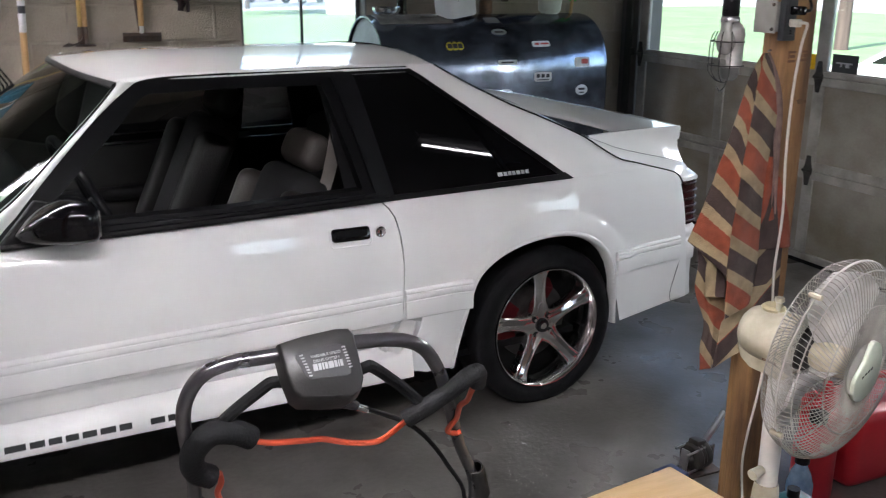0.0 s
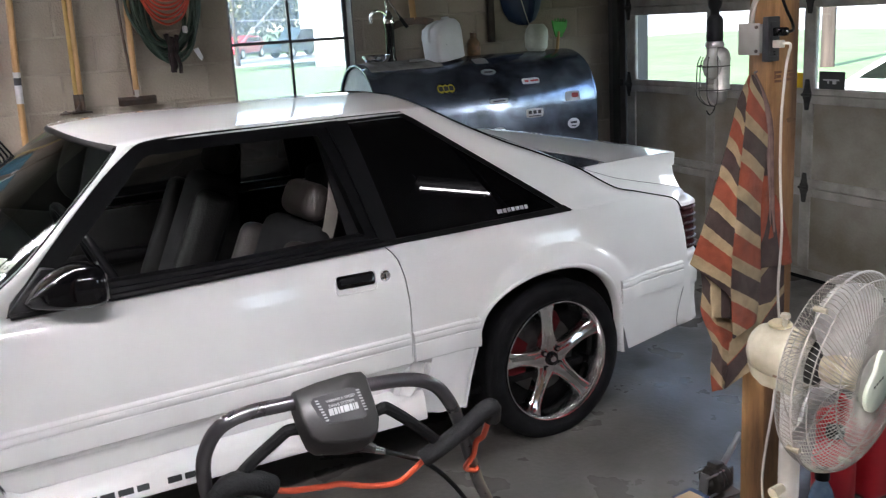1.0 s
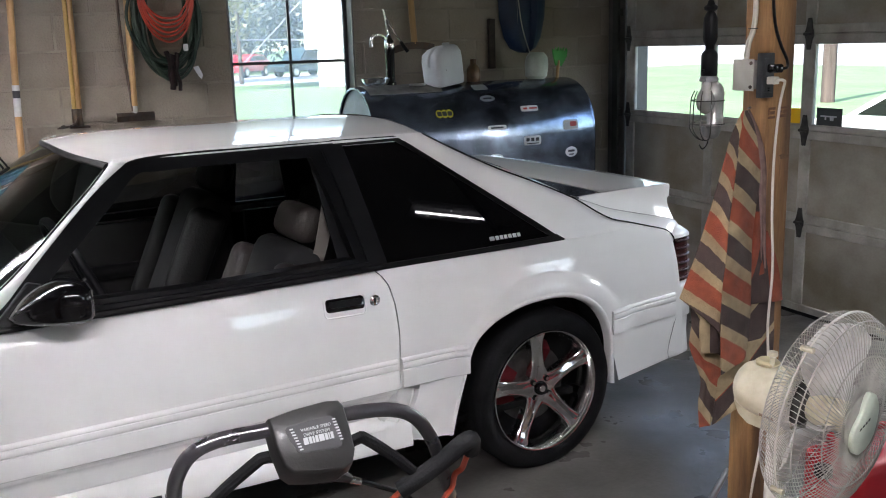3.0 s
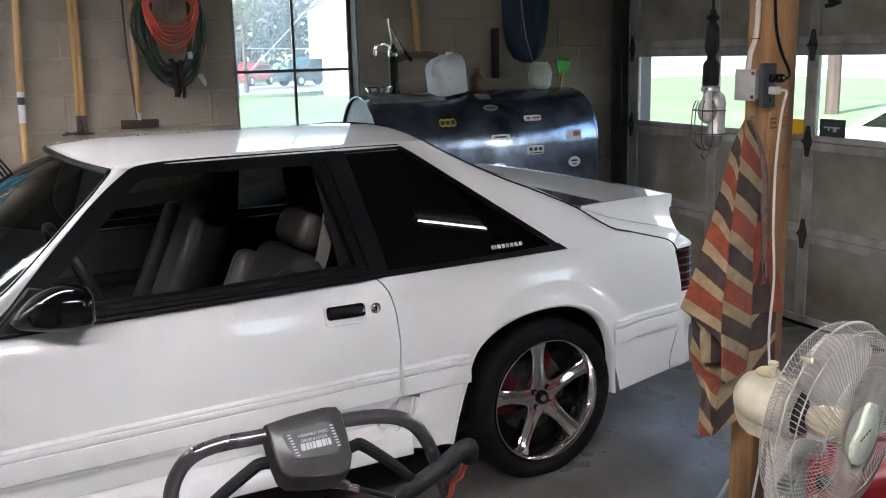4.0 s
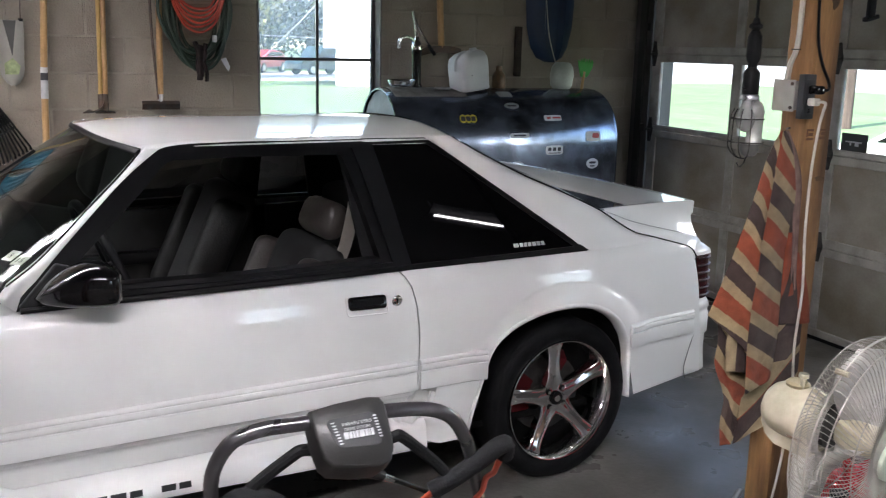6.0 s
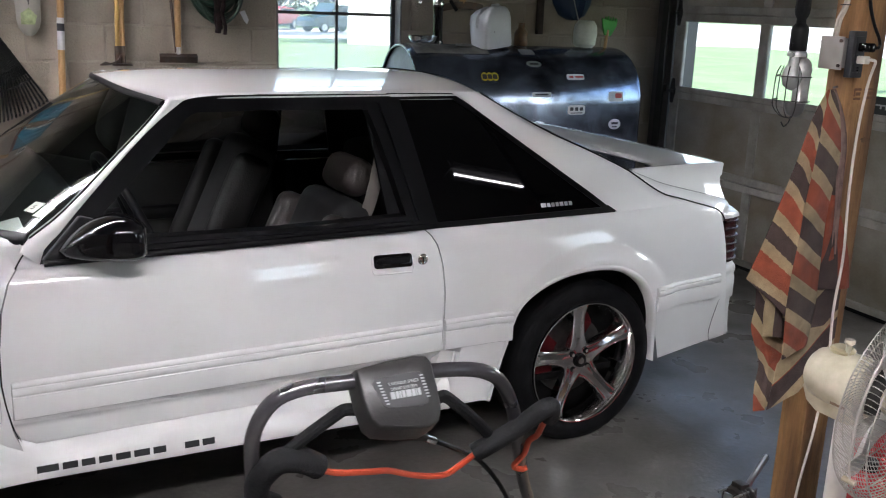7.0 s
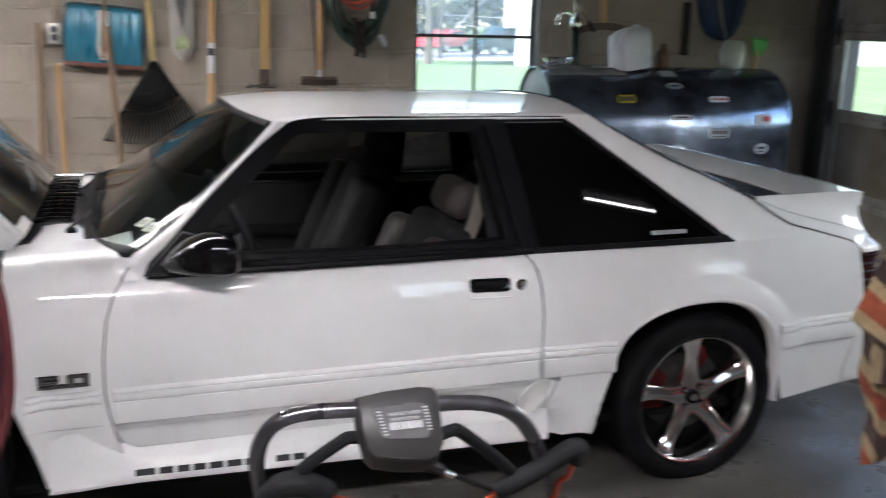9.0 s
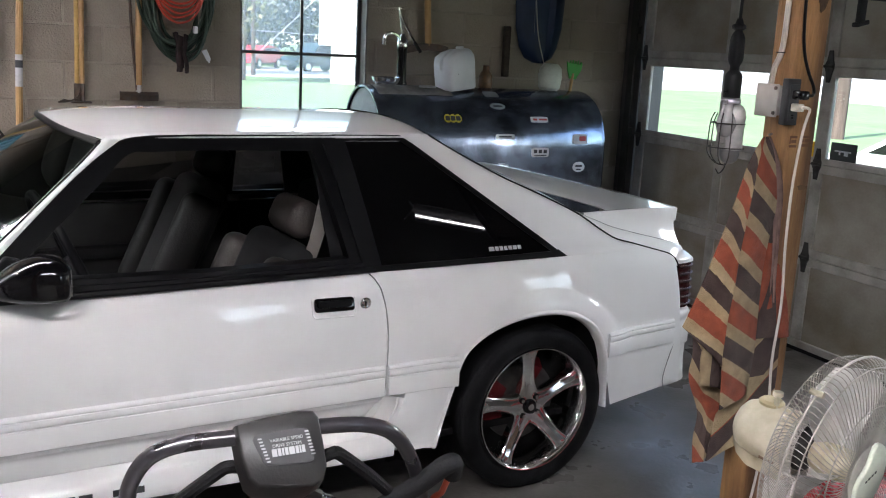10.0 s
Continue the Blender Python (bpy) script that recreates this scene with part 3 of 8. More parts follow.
lower, upper = (lambda x: 0.460), (lambda x: 0.568)
moulding("fender_moulding", levels(-2.18, -1.978, 8), lower, upper)
moulding("door_moulding", levels(-1.946, door_rear(0.51) - 0.008, 40), lower, upper)
moulding("quarter_moulding", levels(door_rear(0.51) + 0.007, -0.362, 10), lower, upper)
moulding("rear_moulding", levels(0.298, 0.690, 14), lambda x: 0.478 - 0.02 * (x - 0.3), lambda x: 0.574 - 0.01 * (x - 0.3))

# sill skirt, flaring to a lip, with the fender foot in front and the scoop before the rear wheel
rows = []
for x in levels(-2.128, -0.70, 18):
    zb = sill_z(x)
    flare = 0.02 * ramp01(-x, 1.9, 2.1)
    foot = ramp01(-x, 1.90, 2.02)
    rows.append([(x, 0.074 - 0.062 * foot, 0.352 + 0.09 * foot), (x, 0.022 - 0.019 * foot, 0.344 + 0.055 * foot), (x, 0.004 - 0.004 * foot, 0.330 + 0.02 * foot), (x, -0.004 - flare * 0.5, zb + 0.034), (x, -0.008 - flare, zb + 0.014), (x, -0.004 - flare, zb + 0.003), (x, 0.02, zb), (x, 0.14, zb + 0.01)])
skirts = both("sill_skirt", [rows], PAINT, smooth=40)
rows = []
for z in levels(0.452, 0.345, 9):
    lip = float(np.interp(z, [0.345, 0.37, 0.40, 0.43, 0.452], [-0.655, -0.628, -0.604, -0.592, -0.590]))
    gap = door_rear(z) + 0.003
    rows.append([(lip + 0.012, 0.013, z), (lip + 0.004, 0.002, z), (lip - 0.003, 0.001, z), (lip - 0.008, 0.008, z)] + [(lip - 0.008 + (gap - lip + 0.008) * w, 0.008 + 0.052 * w ** 0.8, z) for w in levels(0.15, 1, 5)])
both("skirt_scoop", [rows], PAINT_DULL, "white scoop in front of the rear wheel", smooth=40)
rows = []
for x in levels(-0.70, -0.600, 5):
    w = (x + 0.70) / 0.10
    zb = sill_z(x)
    rows.append([(x, 0.055 - 0.035 * w, 0.346 + 0.004 * w), (x, 0.016 - 0.006 * w, 0.340), (x, 0.004, 0.328), (x, -0.004, zb + 0.034), (x, -0.008, zb + 0.014), (x, -0.004, zb + 0.003), (x, 0.02, zb), (x, 0.10, zb + 0.01)])
rows.append([(p[0] + 0.006, p[1] + 0.018, p[2]) for p in rows[-1]])
both("skirt_end", [rows], PAINT, "white rounded end of the sill skirt", smooth=40)
rows = [[(x, 0.04, 0.262 if x < -0.64 else 0.245), (x, 0.10, 0.24)] for x in levels(-0.72, -0.42, 4)]
both("quarter_foot", [rows], PAINT_DULL)
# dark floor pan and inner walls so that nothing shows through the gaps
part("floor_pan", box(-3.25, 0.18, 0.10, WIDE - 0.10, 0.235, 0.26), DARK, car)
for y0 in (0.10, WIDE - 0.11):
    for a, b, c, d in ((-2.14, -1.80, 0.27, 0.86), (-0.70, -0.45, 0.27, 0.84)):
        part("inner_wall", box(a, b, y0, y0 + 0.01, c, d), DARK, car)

# ---- greenhouse ----
def roof_z(x, y):
    e = 1 - ((y - MID) / 0.575) ** 2
    z = 1.288 + 0.034 * e
    if x < -1.2:
        z -= 0.020 * ((-1.2 - x) / 0.3) ** 2
    if x > -0.75:
        z -= 0.004 * ((x + 0.75) / 0.4) ** 2
    return z


rows = []
for u in levels(0, 1, 18):
    row = []
    for v in levels(-1, 1, 22):
        y = MID + 0.567 * v
        xf = -1.442 - 0.087 * (1 - abs(v) ** 2.6)
        xr = -0.352 + 0.05 * (1 - v * v)
        x = xf + (xr - xf) * u
        row.append((x, y, roof_z(x, y)))
    a, b = row[0], row[-1]
    row = [(a[0], a[1] - 0.012, a[2] - 0.022), (a[0], a[1] - 0.009, a[2] - 0.006)] + row + [(b[0], b[1] + 0.009, b[2] - 0.006), (b[0], b[1] + 0.012, b[2] - 0.022)]
    rows.append(row)
part("roof", sheet(rows), PAINT, car, smooth=60)

# windscreen, bowed in plan between the A-pillars' front edges
FRONT_EDGE = [tuple(q) for q in curve_points([(-1.870, 0.092, 0.931), (-1.769, 0.138, 0.994), (-1.609, 0.215, 1.129), (-1.518, 0.255, 1.207), (-1.438, 0.302, 1.280)], 6)]
rows = []
for u in levels(0, 1, 20):
    row = []
    for v in [math.sin(w * math.pi / 2) for w in levels(-1, 1, 48)]:
        xt, yt = -1.441 - 0.088 * (1 - abs(v) ** 2.6), MID + 0.574 * v
        zt = roof_z(xt, yt) - 0.008
        z = 0.934 + (zt - 0.934) * u + 0.012 * math.sin(math.pi * u) * (1 - abs(v) ** 5)
        xe, ye = (float(np.interp(z, [p[2] for p in FRONT_EDGE], [p[k] for p in FRONT_EDGE])) for k in (0, 1))
        xm = -1.995 + 0.466 * u - 0.012 * math.sin(math.pi * u)
        row.append((xm + (xe - xm) * abs(v) ** (2.6 + 5.4 * math.exp(-u / 0.23)), MID + (MID - ye - 0.008) * v, z))
    rows.append(row)
screen = part("windscreen", sheet(rows), SCREEN_GLASS, car, "steeply raked laminated windscreen")
screen.visible_shadow = False
screen_rows = rows
# sunstrip and dark surround just under the glass edge
part("screen_surround", tube([(p[0] - 0.010, p[1], p[2] + 0.001) for p in rows[0]], 0.022, steps=10, per=1, flat=0.32), TRIM, screen, "wide black rubber surround", smooth=70)
header = tube([(p[0] - 0.006, p[1], p[2] + 0.000) for p in rows[20][1:-1]], 0.011, steps=8, per=2, flat=0.6)
part("header_moulding", header, TRIM, screen)
for side in (0, -1):
    line = [(r[side][0] - 0.002, r[side][1] + (0.002 if side == 0 else -0.002), r[side][2] + 0.001) for r in rows]
    part("edge_moulding", tube(line, 0.0035, steps=8, per=3), TRIM, screen)

# A-pillars
PILLAR_FRONT = [(-1.896, 0.064, 0.908)] + FRONT_EDGE[::6]
BACK_EDGE = [(-1.845, 0.062, 0.868), (-1.828, 0.082, 0.903), (-1.735, 0.132, 0.998), (-1.575, 0.212, 1.145), (-1.483, 0.258, 1.220), (-1.395, 0.300, 1.276)]
rows = [[(f[0] + 0.004, f[1] + 0.03, f[2] + 0.004), f, ((f[0] + b[0]) / 2, (f[1] + b[1]) / 2 - 0.006, (f[2] + b[2]) / 2), b, (b[0], b[1] + 0.04, b[2] - 0.02)] for f, b in zip(curve_points(PILLAR_FRONT, 4), curve_points(BACK_EDGE, 4))]
both("a_pillar", [rows], PAINT, smooth=70)
both("pillar_foot", [[[(-1.905, 0.066, 0.862), (-1.925, 0.072, 0.898), (-1.925, 0.085, 0.922)], [(-1.87, 0.066, 0.862), (-1.88, 0.078, 0.900), (-1.885, 0.094, 0.924)], [(-1.81, 0.068, 0.862), (-1.82, 0.088, 0.905), (-1.845, 0.11, 0.935)]]], PAINT, smooth=70)
for f in (lambda p: p, flip):
    part("door_corner_gap", tube([f(p) for p in ((-1.862, 0.090, 0.922), (-1.877, 0.077, 0.910), (-1.890, 0.070, 0.897), (-1.902, 0.065, 0.880), (-1.911, 0.062, 0.864))], 0.0022, steps=6, per=3), TRIM, car)


def pane_y(z, off=0.0):
    return 0.060 + 0.588 * (z - 0.87) + off


def ring(name, outer, inner, material, depth=0.02, off=0.0, label="", bevel=0.003):
    """A frame on the side-window plane, between two outlines of the same count."""
    made = []
    for f in (lambda p: p, flip):
        bm = bmesh.new()
        a = [bm.verts.new(f((x, pane_y(z, off), z))) for x, z in outer]
        b = [bm.verts.new(f((x, pane_y(z, off), z))) for x, z in inner]
        a2 = [bm.verts.new(f((x, pane_y(z, off) + depth, z))) for x, z in outer]
        b2 = [bm.verts.new(f((x, pane_y(z, off) + depth, z))) for x, z in inner]
        n = len(a)
        for k in range(n):
            j = (k + 1) % n
            for q in ((a[k], a[j], b[j], b[k]), (a2[k], b2[k], b2[j], a2[j]), (a[k], a2[k], a2[j], a[j]), (b[k], b[j], b2[j], b2[k])):
                bm.faces.new(q)
        bmesh.ops.recalc_face_normals(bm, faces=bm.faces)
        made.append(part(name, bm, material, car, label, smooth=30))
    return made


# black door-window frame: outer edge, sash edge, opening
outer = [(-1.850, 0.872), (-1.832, 0.912), (-1.657, 1.075), (-1.507, 1.205), (-1.412, 1.268), (-1.325, 1.286), (-1.151, 1.290), (-0.706, 1.287), (-0.690, 1.20), (-0.672, 1.05), (-0.655, 0.872), (-1.2, 0.868)]
sash = [(-1.80, 0.900), (-1.785, 0.925), (-1.640, 1.055), (-1.495, 1.182), (-1.400, 1.250), (-1.320, 1.262), (-1.151, 1.265), (-0.752, 1.260), (-0.735, 1.18), (-0.715, 1.04), (-0.697, 0.898), (-1.2, 0.892)]
opening = [(-1.735, 0.915), (-1.722, 0.937), (-1.602, 1.040), (-1.466, 1.155), (-1.378, 1.233), (-1.300, 1.240), (-1.151, 1.243), (-0.792, 1.238), (-0.775, 1.17), (-0.752, 1.04), (-0.735, 0.912), (-1.2, 0.905)]


def softened(outline):
    """The same outline with its front upper run drawn as a smooth curve."""
    run = [(p.x, p.z) for p in curve_points([(x, 0, z) for x, z in outline[1:7]], 5)]
    return outline[:1] + run + outline[7:]


outer, sash, opening = softened(outer), softened(sash), softened(opening)
ring("door_window_frame", outer, sash, TRIM, depth=0.05)
ring("window_channel", sash, opening, TRIM, depth=0.05, off=0.012)
for f in (lambda p: p, flip):
    a = [f((-1.84, pane_y(0.872) - 0.006, 0.876)), f((-1.2, pane_y(0.872) - 0.006, 0.878)), f((-0.66, pane_y(0.872) - 0.006, 0.882))]
    part("belt_weatherstrip", tube(a, 0.011, steps=8, per=4), TRIM, car)
# quarter window
q_outer = [(-0.714, 1.289), (-0.462, 1.286), (-0.371, 1.228), (-0.195, 1.098), (-0.018, 0.968), (0.118, 0.8715), (-0.26, 0.8705), (-0.655, 0.8715), (-0.672, 1.05), (-0.69, 1.20)]
q_inner = [(-0.672, 1.268), (-0.468, 1.268), (-0.382, 1.212), (-0.206, 1.083), (-0.034, 0.954), (0.052, 0.890), (-0.26, 0.887), (-0.630, 0.887), (-0.645, 1.05), (-0.662, 1.20)]
ring("quarter_window_surround", q_outer, q_inner, TRIM, depth=0.03, off=0.001)
for f in (lambda p: p, flip):
    bm = bmesh.new()
    vs = [bm.verts.new(f((x, pane_y(z, 0.006), z))) for x, z in q_inner]
    bm.faces.new(vs)
    part("quarter_glass", bm, glass("smoked_glass", (0.11, 0.12, 0.13)) if f is flip else mat("privacy_glass", (0.0025, 0.0025, 0.003), 0.02, vary=0.0, rough_vary=0.0, spec=0.5), car, "tinted quarter window").visible_shadow = True
# ---- hatch, spoiler, tail ----
rows = []
for u in levels(0, 1, 16):
    k = u * (len(SEAM) - 1)
    x, z = float(np.interp(k, range(len(SEAM)), SX)), float(np.interp(k, range(len(SEAM)), SZ))
    y = flank(x, z) + 0.006
    row = []
    for v in levels(-1, 1, 16):
        half = MID - y
        bow = 0.05 * (1 - v * v) * (1 - u) + 0.03 * (1 - v * v) * u
        zi = z if abs(v) > 0.99 else max(z, float(np.interp(x, [0.32, 0.45, 0.57, 0.66, 0.73], [0.932, 0.912, 0.892, 0.872, 0.857])))
        row.append((x + bow + 0.006, MID + half * v, zi - 0.004 + (0.034 * (1 - u) + 0.012 * u) * (1 - abs(v) ** (2 + 5 * ramp01(u, 0.04, 0.35)))))
    rows.append(row)
rows.append([(p[0] + 0.045, p[1] + (0.075 if k == 0 else -0.075 if k == 16 else 0), max(p[2], 0.84) - 0.006) for k, p in enumerate(rows[-1])])
part("hatch_frame", sheet([r[:2] for r in rows]), PAINT, car)
part("hatch_frame", sheet([r[-2:] for r in rows]), PAINT, car)
part("hatch_glass", sheet([r[1:-1] for r in rows[:13]]), mat("hatch_dark_glass", (0.004, 0.004, 0.005), 0.03, vary=0.0, rough_vary=0.0, spec=0.22), car, "dark tinted hatch glass")
part("hatch_deck", sheet([r[1:-1] for r in rows[12:]]), PAINT, car)
seam_line = [(p[0] - 0.002, p[1] - 0.007, p[2] + 0.001) for p in (r[0] for r in rows[:-1])]
for f in (lambda p: p, flip):
    part("hatch_seal", tube([f(p) for p in seam_line], 0.003, steps=6, per=2), TRIM, car)

# wing blade between two end fairings that sweep forward to points on the hatch frame
PROFILE = [(0.752, 1.003), (0.744, 1.0085), (0.70, 1.0105), (0.62, 1.0115), (0.54, 1.010), (0.47, 1.0065), (0.436, 1.003), (0.424, 0.998), (0.432, 0.992), (0.50, 0.985), (0.60, 0.974), (0.70, 0.960), (0.738, 0.951), (0.748, 0.957)]
rows = []
for v in levels(-1, 1, 30):
    s = abs(v)
    y = MID + 0.700 * v
    bow = 0.045 * (1 - v * v)
    lead = 0.018 * ramp01(s, 0.88, 1.0)
    rows.append([(x + bow - lead * (0.75 - x) / 0.33, y, z - 0.003 * s ** 6 - 0.004 * (1 - s * s)) for x, z in PROFILE + PROFILE[:1]])
bm = sheet(rows)
bm.faces.new([bm.verts.new(p) for p in rows[0][:-1]])
bm.faces.new([bm.verts.new(p) for p in rows[-1][:-1]])
bmesh.ops.remove_doubles(bm, verts=bm.verts, dist=1e-4)
spoiler = part("spoiler", bm, PAINT, car, "white rear spoiler with swept end fairings", smooth=45)
SIDE_FOOT = [(0.255, 0.157, 0.998), (0.320, 0.152, 0.974), (0.392, 0.149, 0.948), (0.512, 0.147, 0.917), (0.640, 0.148, 0.887), (0.757, 0.154, 0.856), (0.792, 0.155, 0.818), (0.838, 0.158, 0.772)]
SIDE_SEAM = [(0.229, 0.998), (0.2785, 0.965), (0.3437, 0.926), (0.4935, 0.883), (0.613, 0.8505), (0.6867, 0.825), (0.703, 0.797), (0.714, 0.7725)]
rows = []
for a, b in zip(curve_points(SIDE_FOOT, 4), curve_points([(x, flank(x, z) + 0.007 + (0.02 if z < 0.79 else 0.0), z) for x, z in SIDE_SEAM], 4)):
    bulge = 0.002
    rows.append([(b.x, b.y, b.z - 0.008), (b.x + 0.001, b.y, b.z)] + [(b.x + (a.x - b.x) * w, b.y + (a.y - b.y) * w - bulge * math.sin(math.pi * w), b.z + (a.z - b.z) * w + bulge * math.sin(math.pi * w)) for w in levels(0.03, 1, 8)] + [(a.x, a.y + 0.03, a.z - 0.004)])
for f in (lambda p: p, flip):
    part("hatch_side", sheet([[f(p) for p in r] for r in rows]), PAINT, car, smooth=60)
TOP_LINE = curve_points([(0.258, 0.158, 1.003), (0.335, 0.170, 1.003), (0.425, 0.176, 1.0045), (0.58, 0.176, 1.0065), (0.70, 0.174, 1.0065), (0.746, 0.176, 1.003)], 5)
FOOT_LINE = curve_points([(0.255, 0.157, 0.999), (0.320, 0.152, 0.975), (0.392, 0.149, 0.949), (0.512, 0.147, 0.918), (0.640, 0.148, 0.888), (0.757, 0.154, 0.857)], 5)
for f in (lambda p: p, flip):
    rows = []
    for a, b in zip(TOP_LINE, FOOT_LINE):
        row = []
        h = a.z - b.z
        row.append((a.x, a.y + 0.055, a.z - 0.012 - 0.35 * h))
        row.append((a.x, a.y + 0.020, a.z + 0.0005))
        row.append((a.x, a.y + 0.006, a.z + 0.0015))
        for w in levels(0, 1, 9):
            hollow = 0.012 * math.sin(math.pi * w) * min(1.0, h / 0.1)
            row.append((a.x + (b.x - a.x) * w + (0.012 * math.sin(math.pi * w) if a.x > 0.70 else 0.0) * -1, a.y + (b.y - a.y) * w + hollow, a.z + (b.z - a.z) * w))
        row.append((b.x, b.y + 0.10, b.z - 0.012))
        rows.append([f(p) for p in row])
    part("spoiler_fairing", sheet(rows), PAINT, spoiler, smooth=50)
    back = rows[-1]
    inner = [f((0.770, 0.30, 0.955)), f((0.775, 0.30, 0.852))]
    bm = bmesh.new()
    bm.faces.new([bm.verts.new(p) for p in back[2:-1] + [inner[1], inner[0]]])
    part("fairing_back", bm, PAINT, spoiler)
    part("fairing_joint", tube([(p[0] - 0.0005, p[1] + (-0.0015 if f((0, 0, 0))[1] == 0 else 0.0015), p[2] - 0.001) for p in (r[-2] for r in rows[2:])], 0.0011, steps=5, per=1), mat("joint_grey", (0.22, 0.22, 0.22), 0.7) if "joint_grey" not in bpy.data.materials else bpy.data.materials["joint_grey"], spoiler, "fine grey joint line")
# tail panel, lamps and bumper
LOUVRE = mat("dark_red_louvre", (0.022, 0.004, 0.005), 0.3, spec=0.25, vary=0.1)
for f in (lambda p: p, flip):
    rows = []
    line = [(0.735, 0.112), (0.79, 0.118), (0.825, 0.136), (0.843, 0.17), (0.852, 0.30), (0.856, 0.46)]
    for z in levels(0.598, 0.795, 8):
        rows.append([f((x - 0.10 * (z - 0.598) * 0.5, y + 0.0, z)) for x, y in line])
    lamp = part("tail_lamp", sheet(rows), RED_LENS, car, "dark red louvred tail lamp", smooth=60)
    for k in range(6):
        z = 0.612 + 0.032 * k
        pts = [f((x - 0.10 * (z - 0.598) * 0.5 + 0.004, y - 0.004, z)) for x, y in line]
        part("lamp_louvre", tube(pts, 0.0042, steps=6, per=2), LOUVRE, lamp)
rows = []
tail = [(0.700, 0.106), (0.765, 0.110), (0.823, 0.130), (0.846, 0.168), (0.858, 0.30), (0.866, MID)]
tail += [(x, WIDE - y) for x, y in tail[-2::-1]]
for z, off in ((0.786, 0.0), (0.798, 0.001), (0.806, 0.006), (0.824, 0.030), (0.846, 0.075)):
    rows.append([(x - off * ramp01(x, 0.69, 0.80), y + (0.55 * off if y < MID else -0.55 * off if y > MID else 0), z) for x, y in tail])
part("tail_panel_top", sheet(rows), PAINT, car, smooth=60)
part("tail_panel", sheet([[(x - 0.004, y, z) for x, y in tail[4:-4]] for z in (0.59, 0.80)]), TRIM, car)
rows = []
nose = [(0.668, 0.074), (0.74, 0.086), (0.815, 0.112), (0.855, 0.165), (0.878, 0.26), (0.888, 0.5), (0.89, MID)]
nose += [(x, WIDE - y) for x, y in nose[-2::-1]]
for z, off in ((0.592, -0.045), (0.590, -0.010), (0.580, 0.0), (0.562, 0.002), (0.556, -0.004), (0.540, -0.004), (0.534, 0.003), (0.45, 0.003), (0.442, -0.010), (0.38, -0.012), (0.318, -0.005), (0.290, 0.0), (0.280, -0.01), (0.28, -0.08)):
    row = []
    for x, y in nose:
        s = 1 if y < MID else -1
        e = ramp01(x, 0.70, 0.88)
        row.append((x + off * e, y - s * off * (1 - e) * 0.9, z))
    rows.append(row)
part("rear_bumper", sheet(rows), PAINT_DULL, car, smooth=50)
part("bumper_joint", tube([(0.722, 0.083, 0.586), (0.722, 0.080, 0.522), (0.714, 0.078, 0.478), (0.696, 0.0745, 0.435), (0.679, 0.0745, 0.383), (0.664, 0.0715, 0.341), (0.658, 0.068, 0.311), (0.664, 0.064, 0.280)], 0.0016, steps=6, per=4), bpy.data.materials["joint_grey"], car, "fine grey joint line")

# ---- nose and engine bay ----
rows = []
nose = [(-3.30, 0.10), (-3.40, 0.16), (-3.47, 0.30), (-3.50, 0.6), (-3.505, MID)]
nose += [(x, WIDE - y) for x, y in nose[-2::-1]]
for z, off in ((0.86, 0.07), (0.84, 0.03), (0.70, 0.0), (0.58, -0.01), (0.50, -0.02), (0.36, -0.02), (0.26, 0.02), (0.25, 0.10)):
    rows.append([(x + off, y, z) for x, y in nose])
part("front_bumper", sheet(rows), PAINT_DULL, car, smooth=50)
bm = box(-3.28, -2.05, 0.27, WIDE - 0.27, 0.55, 0.70)
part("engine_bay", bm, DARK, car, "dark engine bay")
part("engine_block", box(-2.95, -2.35, 0.55, 1.2, 0.70, 0.84, bevel=0.04), CABIN, car, "black engine under the raised hood")
part("intake_pipe", tube([(-2.9, 0.45, 0.74), (-2.7, 0.40, 0.84), (-2.5, 0.42, 0.86), (-2.35, 0.52, 0.83)], 0.04, steps=12, per=6), TRIM_GLOSS, car)
for k in range(3):
    part("bay_hose", tube([(-2.95 + 0.2 * k, 0.36, 0.74), (-2.8 + 0.2 * k, 0.33, 0.86), (-2.6 + 0.18 * k, 0.36, 0.88), (-2.45 + 0.1 * k, 0.5, 0.80)], 0.012, steps=8, per=6), RUBBER, car)
for y in (0.29, WIDE - 0.31):
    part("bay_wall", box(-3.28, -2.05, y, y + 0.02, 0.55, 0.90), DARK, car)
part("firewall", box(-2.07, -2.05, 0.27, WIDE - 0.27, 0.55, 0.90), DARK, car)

# louvred cowl panel before the screen
rows = []
for x in levels(-2.22, -1.90, 6):
    rows.append([(x, y, 0.928 - 0.02 * (x + 2.22) * 0 + 0.006 * math.sin(math.pi * (y - 0.2) / 1.355)) for y in levels(0.25, WIDE - 0.25, 12)])
cowl = part("cowl_panel", sheet(rows), TRIM, car, "black louvred cowl panel")
for k in range(13):
    y = 0.58 + 0.074 * k
    part("louvre", tube([(-2.19, y, 0.938), (-2.13, y - 0.012, 0.946), (-2.05, y - 0.006, 0.942)], 0.010, steps=6, per=3, flat=0.6), TRIM_GLOSS, cowl)
for f in (lambda p: p, flip):
    rows = [[f((-2.24, 0.17, 0.918)), f((-2.24, 0.30, 0.926)), f((-2.22, 0.50, 0.929))], [f((-2.05, 0.16, 0.926)), f((-2.07, 0.30, 0.933)), f((-2.09, 0.55, 0.934))], [f((-1.915, 0.098, 0.922)), f((-1.985, 0.30, 0.930)), f((-2.03, 0.55, 0.932))]]
    part("cowl_side", sheet(rows), PAINT, car, smooth=60)
